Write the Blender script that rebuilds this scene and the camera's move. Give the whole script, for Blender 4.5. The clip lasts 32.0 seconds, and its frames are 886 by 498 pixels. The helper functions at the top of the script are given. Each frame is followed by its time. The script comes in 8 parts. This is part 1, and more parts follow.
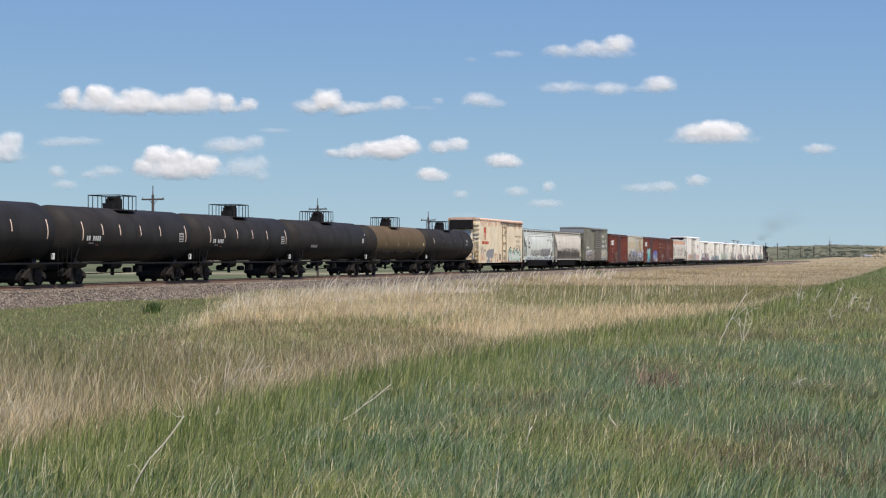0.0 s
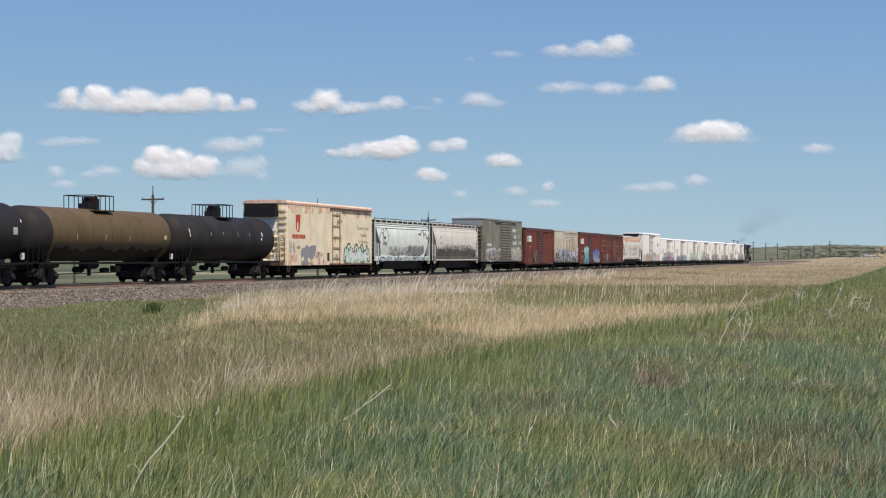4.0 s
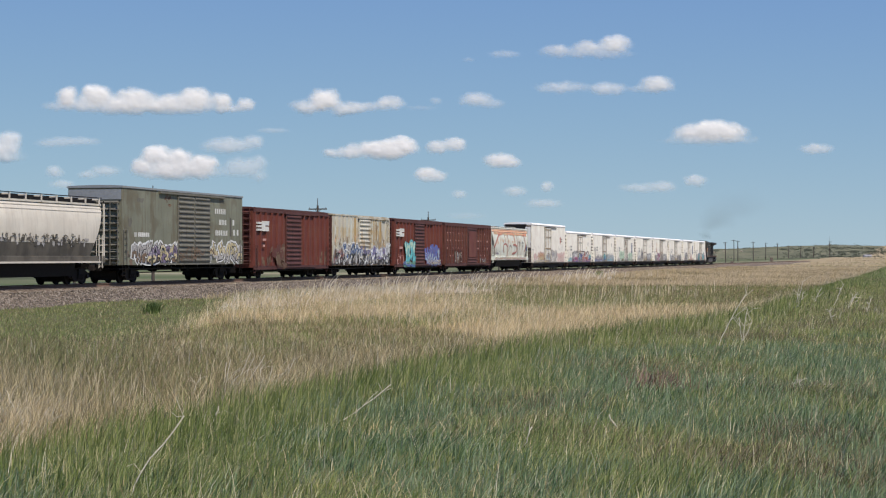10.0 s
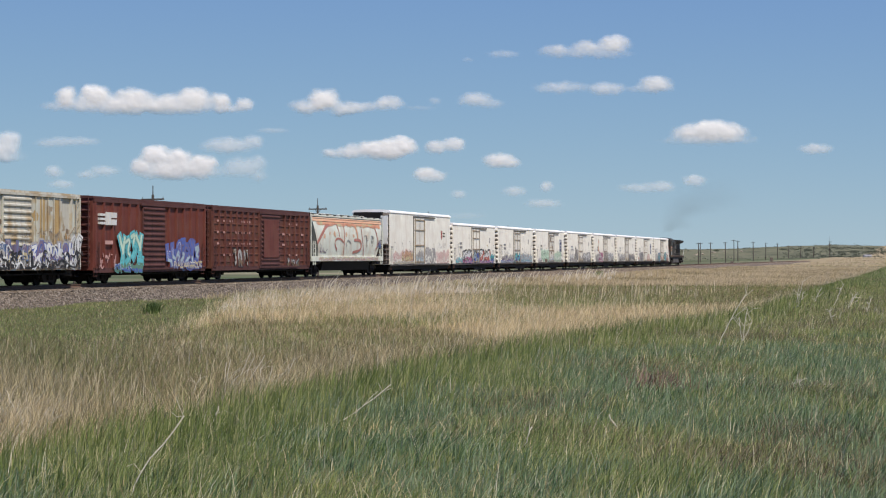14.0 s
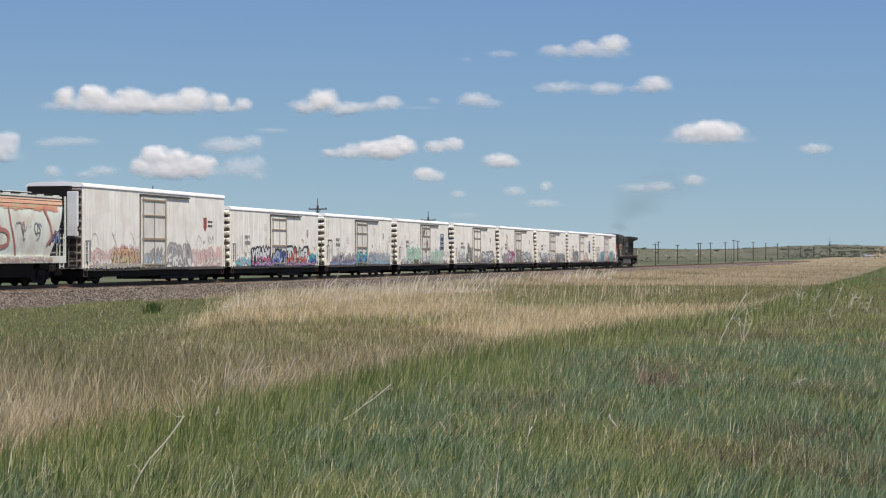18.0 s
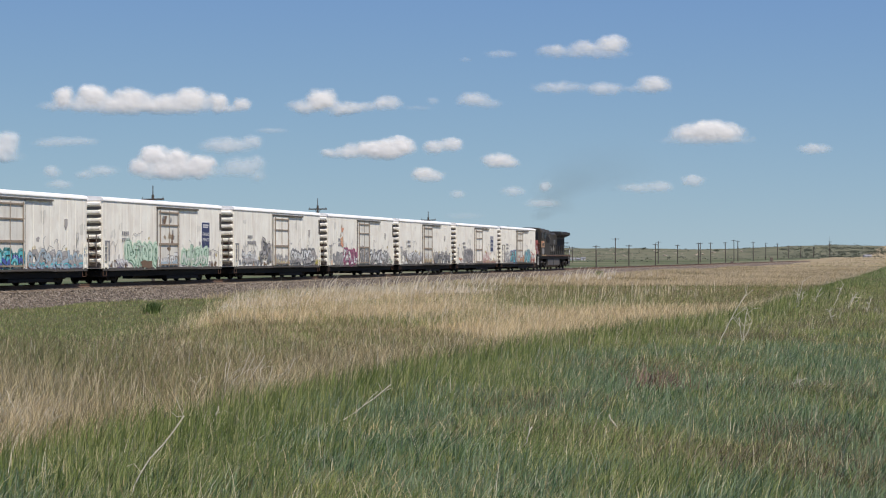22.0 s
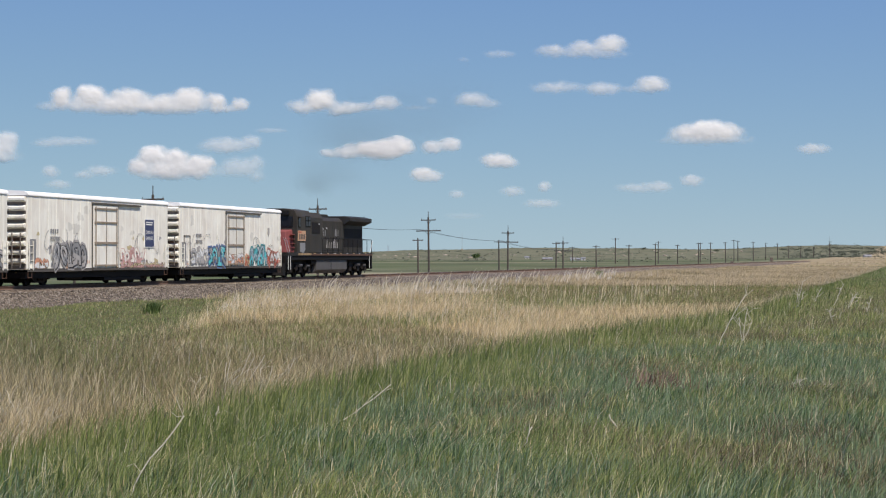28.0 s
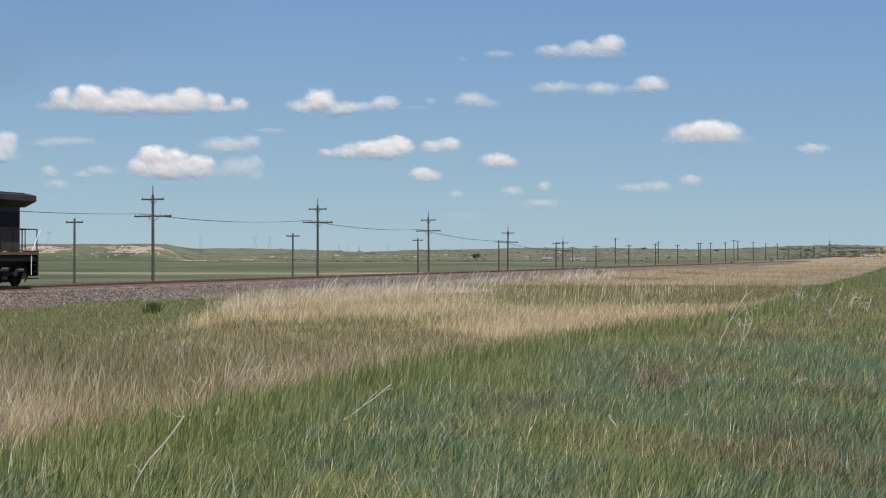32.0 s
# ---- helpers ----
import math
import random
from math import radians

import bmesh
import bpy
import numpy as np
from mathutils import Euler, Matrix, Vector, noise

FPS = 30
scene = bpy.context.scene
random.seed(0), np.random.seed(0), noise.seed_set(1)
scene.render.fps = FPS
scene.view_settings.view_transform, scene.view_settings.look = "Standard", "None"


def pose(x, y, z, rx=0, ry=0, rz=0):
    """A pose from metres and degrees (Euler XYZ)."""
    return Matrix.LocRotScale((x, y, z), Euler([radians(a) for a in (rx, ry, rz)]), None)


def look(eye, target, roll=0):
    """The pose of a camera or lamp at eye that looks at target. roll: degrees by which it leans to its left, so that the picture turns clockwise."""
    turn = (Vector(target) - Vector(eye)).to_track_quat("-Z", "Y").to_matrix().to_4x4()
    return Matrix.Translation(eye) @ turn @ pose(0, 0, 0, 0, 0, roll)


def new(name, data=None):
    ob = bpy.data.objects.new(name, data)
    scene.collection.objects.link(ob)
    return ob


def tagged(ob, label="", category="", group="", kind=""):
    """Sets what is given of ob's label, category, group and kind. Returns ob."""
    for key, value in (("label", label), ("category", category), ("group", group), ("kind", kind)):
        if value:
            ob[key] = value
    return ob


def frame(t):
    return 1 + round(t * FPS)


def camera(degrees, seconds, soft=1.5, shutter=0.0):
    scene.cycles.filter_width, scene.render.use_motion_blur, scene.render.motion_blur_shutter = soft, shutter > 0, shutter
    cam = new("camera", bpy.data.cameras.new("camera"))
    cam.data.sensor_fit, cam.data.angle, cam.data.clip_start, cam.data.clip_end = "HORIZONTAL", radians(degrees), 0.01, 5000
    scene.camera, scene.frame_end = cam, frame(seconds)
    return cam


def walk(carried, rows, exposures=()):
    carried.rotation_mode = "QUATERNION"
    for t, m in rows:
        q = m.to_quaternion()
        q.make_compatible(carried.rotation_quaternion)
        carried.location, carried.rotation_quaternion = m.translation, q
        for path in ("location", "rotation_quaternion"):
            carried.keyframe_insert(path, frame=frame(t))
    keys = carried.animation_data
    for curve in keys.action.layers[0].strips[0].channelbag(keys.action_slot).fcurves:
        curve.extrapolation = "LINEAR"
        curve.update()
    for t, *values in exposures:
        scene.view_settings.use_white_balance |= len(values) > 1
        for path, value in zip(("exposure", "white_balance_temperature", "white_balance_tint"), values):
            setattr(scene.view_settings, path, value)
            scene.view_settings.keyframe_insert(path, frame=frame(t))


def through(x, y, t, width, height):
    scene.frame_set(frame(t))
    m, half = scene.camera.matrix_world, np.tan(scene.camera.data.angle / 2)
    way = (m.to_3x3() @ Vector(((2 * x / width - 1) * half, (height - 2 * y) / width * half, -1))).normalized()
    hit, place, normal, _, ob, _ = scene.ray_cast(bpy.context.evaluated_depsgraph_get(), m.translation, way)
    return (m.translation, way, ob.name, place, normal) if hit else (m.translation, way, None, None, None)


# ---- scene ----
# The camera stands on a tripod by the road and looks along a railway.
cam = camera(27.3, 32.0, soft=1.15)
EYE = 1.42                      # above the rail heads, which lie at z = 0
CAM = look((0, 0, EYE), (0, 100, EYE + 0.446))
walk(cam, [(0.0, CAM), (32.0, CAM)], exposures=[(0.0, 0.17), (3.0, 0.14), (8.0, 0.06), (14.0, 0.01), (21.0, -0.04), (25.0, -0.03), (30.0, 0.03), (32.0, 0.03)])

# The track runs straight; s is the way along it, d the way across it.
TRACK_ANGLE = radians(14.59)
AHEAD = Vector((math.sin(TRACK_ANGLE), math.cos(TRACK_ANGLE), 0))
ACROSS = Vector((-math.cos(TRACK_ANGLE), math.sin(TRACK_ANGLE), 0))
TRACK_D = 43.27
SPEED = 14.137


def at_track(s, d=TRACK_D, z=0.0):
    p = AHEAD * s + ACROSS * d
    return Matrix.Translation((p.x, p.y, z)) @ pose(0, 0, 0, 0, 0, 90 - math.degrees(TRACK_ANGLE))


# ---- world, sun ----
SUN_FROM = Vector((0.60, -0.80, 0)).normalized() * math.cos(radians(60)) + Vector((0, 0, math.sin(radians(60))))
world = bpy.data.worlds.new("sky")
scene.world = world
world.use_nodes = True
wn = world.node_tree.nodes
sky = wn.new("ShaderNodeTexSky")
sky.sky_type = "NISHITA"
sky.sun_disc = False
sky.sun_elevation = radians(60)
sky.sun_rotation = math.atan2(SUN_FROM.x, SUN_FROM.y)
sky.altitude = 2200
sky.air_density, sky.dust_density, sky.ozone_density = 0.75, 0.05, 2.6
wn["Background"].inputs[1].default_value = 0.092
# haze evens the sky out: bright air near the horizon is held back
wl = world.node_tree.links
haze = wn.new("ShaderNodeVectorMath")
haze.operation = "MULTIPLY_ADD"
haze.inputs[1].default_value, haze.inputs[2].default_value = (0.209, 0.214, 1.5), (1, 1, 1)
wl.new(sky.outputs[0], haze.inputs[0])
tone = wn.new("ShaderNodeVectorMath")
tone.operation = "MULTIPLY"
tone.inputs[1].default_value = (1.470, 1.87, 10.5)
wl.new(sky.outputs[0], tone.inputs[0])
even = wn.new("ShaderNodeVectorMath")
even.operation = "DIVIDE"
wl.new(tone.outputs[0], even.inputs[0])
wl.new(haze.outputs[0], even.inputs[1])
wl.new(even.outputs[0], wn["Background"].inputs[0])

sun_data = bpy.data.lights.new("sun", "SUN")
sun_data.energy, sun_data.angle, sun_data.color = 5.45, radians(0.53), (1.0, 0.920, 0.824)
sun = new("sun", sun_data)
sun.matrix_world = look(SUN_FROM * 100, (0, 0, 0))


# ---- materials ----
def base_material(name, rough=0.6, metal=0.0):
    m = bpy.data.materials.new(name)
    m.use_nodes = True
    b = m.node_tree.nodes["Principled BSDF"]
    b.inputs["Roughness"].default_value = rough
    b.inputs["Metallic"].default_value = metal
    return m, m.node_tree.nodes, m.node_tree.links, b


def noise_node(n, l, coord, scale, detail=4, stretch=(1, 1, 1)):
    mp = n.new("ShaderNodeMapping")
    mp.inputs["Scale"].default_value = stretch
    l.new(coord, mp.inputs[0])
    t = n.new("ShaderNodeTexNoise")
    t.inputs["Scale"].default_value, t.inputs["Detail"].default_value = scale, detail
    l.new(mp.outputs[0], t.inputs["Vector"])
    return t.outputs["Fac"]


def ramp(n, l, fac, stops):
    r = n.new("ShaderNodeValToRGB")
    e = r.color_ramp.elements
    while len(e) < len(stops):
        e.new(0.5)
    for i, (p, c) in enumerate(stops):
        e[i].position = p
        e[i].color = (*c, 1) if len(c) == 3 else c
    l.new(fac, r.inputs[0])
    return r.outputs[0]


def mix(n, l, fac, a, b):
    x = n.new("ShaderNodeMix")
    x.data_type = "RGBA"
    for value, socket in ((fac, x.inputs[0]), (a, x.inputs[6]), (b, x.inputs[7])):
        if isinstance(value, (int, float)):
            socket.default_value = value
        elif isinstance(value, tuple):
            socket.default_value = (*value, 1)
        else:
            l.new(value, socket)
    return x.outputs[2]


def bump(n, l, b, height, strength=0.3, distance=0.01):
    u = n.new("ShaderNodeBump")
    u.inputs["Strength"].default_value, u.inputs["Distance"].default_value = strength, distance
    l.new(height, u.inputs["Height"])
    l.new(u.outputs[0], b.inputs["Normal"])


def paint(name, color, stain=(0.12, 0.08, 0.05), amount=0.5, rough=0.55, streaks=0.5, scale=1.0, metal=0.0, gloss=0.3, scuff=None, much=0.5):
    """Weathered paint on steel: cloudy fading, stains that ran down, fine grain."""
    m, n, l, b = base_material(name, rough, metal)
    co = n.new("ShaderNodeTexCoord").outputs["Object"]
    b.inputs["Specular IOR Level"].default_value = gloss
    big = noise_node(n, l, co, 0.7 * scale, 5)
    fine = noise_node(n, l, co, 14 * scale, 5)
    run = noise_node(n, l, co, 3.0 * scale, 5, (1.6, 1.6, 0.16))
    faded = tuple(min(1, c * 1.25 + 0.03) for c in color)
    dull = tuple(c * 0.80 for c in color)
    c = mix(n, l, big, dull, faded)
    k = ramp(n, l, run, [(0.50, (0, 0, 0)), (0.78, (streaks,) * 3)])
    c = mix(n, l, k, c, stain)
    k = ramp(n, l, fine, [(0.60, (0, 0, 0)), (0.82, (amount,) * 3)])
    c = mix(n, l, k, c, stain)
    if scuff:
        # blotches where the coat is worn through or soiled
        worn = noise_node(n, l, co, 0.9 * scale, 12, (1, 1, 0.75))
        c = mix(n, l, ramp(n, l, worn, [(0.50, (0, 0, 0)), (0.555, (much * 0.6,) * 3), (0.66, (much,) * 3)]), c, scuff)
    l.new(c, b.inputs["Base Color"])
    bump(n, l, b, fine, 0.25, 0.01)
    return m


def plain(name, color, rough=0.6, metal=0.0, vary=0.25, scale=6):
    m, n, l, b = base_material(name, rough, metal)
    b.inputs["Specular IOR Level"].default_value = 0.5 if rough < 0.4 else 0.15
    co = n.new("ShaderNodeTexCoord").outputs["Object"]
    f = noise_node(n, l, co, scale, 5)
    c = mix(n, l, f, tuple(x * (1 - vary) for x in color), tuple(min(1, x * (1 + vary)) for x in color))
    l.new(c, b.inputs["Base Color"])
    bump(n, l, b, f, 0.2, 0.01)
    return m


def foliage(name, stops, through=0.3):
    """Blades and leaves: every one its own shade, some light passes."""
    m, n, l, b = base_material(name, 0.5)
    b.inputs["Specular IOR Level"].default_value = 0.28
    g = n.new("ShaderNodeNewGeometry")
    c = ramp(n, l, g.outputs["Random Per Island"], stops)
    co = n.new("ShaderNodeTexCoord").outputs["Object"]
    f = noise_node(n, l, co, 0.35, 4)
    c2 = mix(n, l, ramp(n, l, f, [(0.35, (0, 0, 0)), (0.7, (0.38, 0.38, 0.38))]), c, stops[len(stops) // 2][1])
    l.new(c2, b.inputs["Base Color"])
    t = n.new("ShaderNodeBsdfTranslucent")
    l.new(c2, t.inputs[0])
    x = n.new("ShaderNodeMixShader")
    x.inputs[0].default_value = through
    l.new(b.outputs[0], x.inputs[1])
    l.new(t.outputs[0], x.inputs[2])
    l.new(x.outputs[0], n["Material Output"].inputs[0])
    return m


WHITE = (0.86, 0.795, 0.695)
MAT = {
    "tank_black": paint("tank_black", (0.0112, 0.0094, 0.0076), (0.028, 0.023, 0.017), 0.5, 0.62, 0.5, gloss=0.08),
    "tank_brown": paint("tank_brown", (0.088, 0.056, 0.019), (0.03, 0.02, 0.010), 0.5, 0.6, 0.6, gloss=0.15),
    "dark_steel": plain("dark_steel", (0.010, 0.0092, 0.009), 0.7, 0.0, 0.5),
    "truck_steel": plain("truck_steel", (0.024, 0.020, 0.0175), 0.75, 0.0, 0.6, 9),
    "wheel_steel": plain("wheel_steel", (0.011, 0.010, 0.0095), 0.7, 0.0, 0.5, 9),
    "rusty_steel": paint("rusty_steel", (0.10, 0.05, 0.03), (0.03, 0.015, 0.01), 0.6, 0.8, 0.5),
    "silver": plain("silver", (0.30, 0.31, 0.31), 0.5, 0.3),
    "cream": paint("cream", (0.71, 0.61, 0.43), (0.42, 0.27, 0.13), 0.35, 0.6, 0.25, scuff=(0.62, 0.48, 0.27), much=0.5),
    "cream_roof": paint("cream_roof", (0.66, 0.46, 0.33), (0.40, 0.13, 0.055), 0.7, 0.6, 0.7),
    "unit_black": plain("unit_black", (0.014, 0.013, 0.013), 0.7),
    "hopper_pale": paint("hopper_pale", (0.60, 0.635, 0.565), (0.14, 0.12, 0.10), 0.30, 0.5, 0.35, scuff=(0.50, 0.46, 0.37), much=0.35),
    "hopper_grey": paint("hopper_grey", (0.56, 0.520, 0.440), (0.12, 0.10, 0.085), 0.25, 0.6, 0.25, scuff=(0.50, 0.44, 0.36), much=0.3),
    "hopper_grime": paint("hopper_grime", (0.068, 0.060, 0.047), (0.04, 0.034, 0.028), 0.6, 0.8, 0.6, scuff=(0.17, 0.15, 0.12), much=0.5),
    "boxcar_olive": paint("boxcar_olive", (0.172, 0.178, 0.128), (0.085, 0.060, 0.032), 0.5, 0.65, 0.6, scuff=(0.105, 0.075, 0.042), much=0.5),
    "boxcar_olive_dark": paint("boxcar_olive_dark", (0.13, 0.125, 0.10), (0.06, 0.045, 0.03), 0.6, 0.7, 0.6),
    "boxcar_red": paint("boxcar_red", (0.128, 0.0255, 0.0150), (0.045, 0.017, 0.010), 0.6, 0.6, 0.75, scuff=(0.150, 0.060, 0.036), much=0.5),
    "boxcar_red_dark": paint("boxcar_red_dark", (0.078, 0.022, 0.016), (0.03, 0.014, 0.011), 0.6, 0.65, 0.6),
    "boxcar_brown": paint("boxcar_brown", (0.098, 0.025, 0.015), (0.035, 0.015, 0.011), 0.5, 0.6, 0.5, scuff=(0.17, 0.075, 0.045), much=0.55),
    "boxcar_buff": paint("boxcar_buff", (0.47, 0.455, 0.385), (0.24, 0.13, 0.05), 0.6, 0.6, 0.6, scuff=(0.33, 0.21, 0.07), much=0.75),
    "buff_rusty": paint("buff_rusty", (0.42, 0.29, 0.12), (0.22, 0.09, 0.035), 0.7, 0.6, 0.9),
    "buff_pale": paint("buff_pale", (0.50, 0.51, 0.44), (0.36, 0.23, 0.09), 0.6, 0.6, 0.7, scuff=(0.38, 0.25, 0.09), much=0.8),
    "reefer_white": paint("reefer_white", WHITE, (0.36, 0.285, 0.195), 0.28, 0.5, 0.34, scuff=(0.66, 0.59, 0.50), much=0.4),
    "reefer_roof": paint("reefer_roof", (0.88, 0.85, 0.78), (0.5, 0.48, 0.44), 0.25, 0.5, 0.2),
    "reefer_door": paint("reefer_door", (0.66, 0.64, 0.57), (0.25, 0.18, 0.11), 0.4, 0.55, 0.4),
    "door_tan": paint("door_tan", (0.30, 0.235, 0.155), (0.22, 0.13, 0.06), 0.5, 0.6, 0.6),
    "door_frame": paint("door_frame", (0.27, 0.215, 0.16), (0.12, 0.08, 0.05), 0.5, 0.65, 0.5),
    "white_hopper": paint("white_hopper", (0.62, 0.65, 0.565), (0.45, 0.28, 0.17), 0.40, 0.55, 0.40, scuff=(0.52, 0.42, 0.32), much=0.5),
    "end_brown": paint("end_brown", (0.17, 0.145, 0.125), (0.07, 0.05, 0.04), 0.6, 0.7, 0.7),
    "rust_wash": paint("rust_wash", (0.56, 0.33, 0.20), (0.60, 0.55, 0.48), 0.4, 0.7, 0.5),
    "loco_grey": paint("loco_grey", (0.029, 0.0265, 0.0215), (0.062, 0.050, 0.037), 0.5, 0.6, 0.75, gloss=0.12, scuff=(0.056, 0.046, 0.035), much=0.6),
    "loco_roof": paint("loco_roof", (0.018, 0.017, 0.016), (0.04, 0.035, 0.03), 0.5, 0.7, 0.3, gloss=0.15),
    "loco_red": paint("loco_red", (0.215, 0.055, 0.050), (0.09, 0.03, 0.025), 0.4, 0.55, 0.4),
    "fuel_tank": paint("fuel_tank", (0.075, 0.070, 0.066), (0.05, 0.04, 0.035), 0.5, 0.6, 0.5),
    "sill_stripe": paint("sill_stripe", (0.34, 0.23, 0.11), (0.06, 0.04, 0.03), 0.8, 0.6, 1.0),
    "glass_dark": plain("glass_dark", (0.010, 0.011, 0.013), 0.35),
    "mark_white": paint("mark_white", (0.58, 0.58, 0.55), (0.3, 0.25, 0.2), 0.4, 0.6, 0.3),
    "mark_orange": paint("mark_orange", (0.50, 0.30, 0.17), (0.25, 0.14, 0.08), 0.4, 0.6, 0.4),
    "mark_peach": plain("mark_peach", (0.70, 0.53, 0.41), 0.4),
    "mark_red": plain("mark_red", (0.42, 0.07, 0.035), 0.6),
    "mark_blue": plain("mark_blue", (0.055, 0.068, 0.135), 0.6),
    "mark_dark": plain("mark_dark", (0.10, 0.09, 0.08), 0.7),
    "mark_olive": plain("mark_olive", (0.28, 0.24, 0.17), 0.7),
    "mark_yellow": plain("mark_yellow", (0.55, 0.50, 0.10), 0.6),
    "wood_pole": paint("wood_pole", (0.070, 0.055, 0.045), (0.03, 0.024, 0.02), 0.5, 0.9, 0.6),
    "wire": plain("wire", (0.05, 0.05, 0.055), 0.6),
    "insulator": plain("insulator", (0.20, 0.26, 0.26), 0.3),
    "pylon_steel": plain("pylon_steel", (0.34, 0.38, 0.42), 0.6),
    "rail_side": plain("rail_side", (0.185, 0.118, 0.085), 0.8, 0.0, 0.4, 9),
    "rail_top": plain("rail_top", (0.35, 0.33, 0.32), 0.35, 0.7),
    "tie_wood": paint("tie_wood", (0.145, 0.112, 0.088), (0.03, 0.025, 0.02), 0.5, 0.9, 0.4),
    "rock": paint("rock", (0.36, 0.295, 0.225), (0.18, 0.16, 0.12), 0.5, 0.9, 0.5, 0.15),
    # greyed and lightened: aerial haze over the far scrub is in this colour
    "scrub_dark": foliage("scrub_dark", [(0, (0.075, 0.088, 0.060)), (0.5, (0.105, 0.118, 0.082)), (1, (0.15, 0.158, 0.115))]),
    "shrub_dark": foliage("shrub_dark", [(0, (0.06, 0.10, 0.03)), (0.5, (0.10, 0.15, 0.045)), (1, (0.15, 0.20, 0.07))]),
    "grass_green": foliage("grass_green", [(0, (0.086, 0.145, 0.035)), (0.45, (0.225, 0.285, 0.085)), (0.8, (0.39, 0.40, 0.165)), (1, (0.60, 0.54, 0.33))], 0.42),
    "grass_blue": foliage("grass_blue", [(0, (0.070, 0.132, 0.048)), (0.5, (0.180, 0.266, 0.122)), (0.88, (0.35, 0.41, 0.235)), (1, (0.60, 0.56, 0.38))], 0.42),
    "grass_bank": foliage("grass_bank", [(0, (0.070, 0.110, 0.025)), (0.5, (0.225, 0.280, 0.074)), (0.85, (0.36, 0.375, 0.135)), (1, (0.56, 0.49, 0.27))], 0.42),
    "grass_crest": foliage("grass_crest", [(0, (0.15, 0.19, 0.05)), (0.5, (0.31, 0.345, 0.105)), (0.85, (0.47, 0.455, 0.19)), (1, (0.66, 0.58, 0.36))], 0.45),
    "grass_dry": foliage("grass_dry", [(0, (0.44, 0.34, 0.17)), (0.5, (0.70, 0.565, 0.32)), (1, (0.86, 0.76, 0.50))], 0.44),
    "grass_far": foliage("grass_far", [(0, (0.50, 0.40, 0.235)), (0.5, (0.60, 0.49, 0.30)), (1, (0.70, 0.60, 0.40))], 0.45),
    "grass_brown": foliage("grass_brown", [(0, (0.115, 0.122, 0.045)), (0.45, (0.205, 0.178, 0.084)), (0.7, (0.34, 0.275, 0.150)), (1, (0.54, 0.45, 0.27))], 0.40),
    "grass_withered": foliage("grass_withered", [(0, (0.07, 0.05, 0.028)), (0.5, (0.15, 0.115, 0.065)), (1, (0.34, 0.28, 0.18))], 0.3),
    "seed_stalk": foliage("seed_stalk", [(0, (0.58, 0.47, 0.28)), (0.5, (0.74, 0.63, 0.42)), (1, (0.84, 0.77, 0.60))], 0.35),
    "plume": foliage("plume", [(0, (0.66, 0.57, 0.40)), (0.5, (0.80, 0.72, 0.56)), (1, (0.88, 0.83, 0.72))], 0.35),
    "scrub_pale": foliage("scrub_pale", [(0, (0.22, 0.21, 0.13)), (0.5, (0.38, 0.36, 0.25)), (1, (0.55, 0.52, 0.40))], 0.3),
    "dead_stalk": plain("dead_stalk", (0.62, 0.56, 0.44), 0.8),
    "weed_red": foliage("weed_red", [(0, (0.15, 0.080, 0.056)), (0.5, (0.25, 0.140, 0.105)), (1, (0.38, 0.27, 0.21))]),
}
for key, color in {"g_black": (0.02, 0.02, 0.022), "g_white": (0.66, 0.66, 0.64), "g_mint": (0.50, 0.64, 0.50), "g_blue": (0.10, 0.16, 0.30),
                   "g_teal": (0.10, 0.28, 0.28), "g_pink": (0.50, 0.29, 0.26), "g_red": (0.31, 0.07, 0.055), "g_violet": (0.17, 0.13, 0.20),
                   "g_grey": (0.22, 0.22, 0.22), "g_green": (0.10, 0.21, 0.13), "g_sand": (0.50, 0.42, 0.24), "g_orange": (0.58, 0.27, 0.16), "g_rose": (0.42, 0.17, 0.13),
                   "g_umber": (0.15, 0.095, 0.055), "g_blush": (0.62, 0.47, 0.42), "g_soot": (0.040, 0.030, 0.018), "g_cyan": (0.10, 0.46, 0.50), "g_scarlet": (0.44, 0.09, 0.05), "g_cobalt": (0.07, 0.11, 0.36), "g_magenta": (0.36, 0.10, 0.19), "g_sky": (0.33, 0.42, 0.47), "g_smoke": (0.36, 0.34, 0.32)}.items():
    MAT[key] = paint(key, color, tuple(min(1, c * 0.5 + 0.05) for c in color), 0.45, 0.6, 0.3, 2.0)


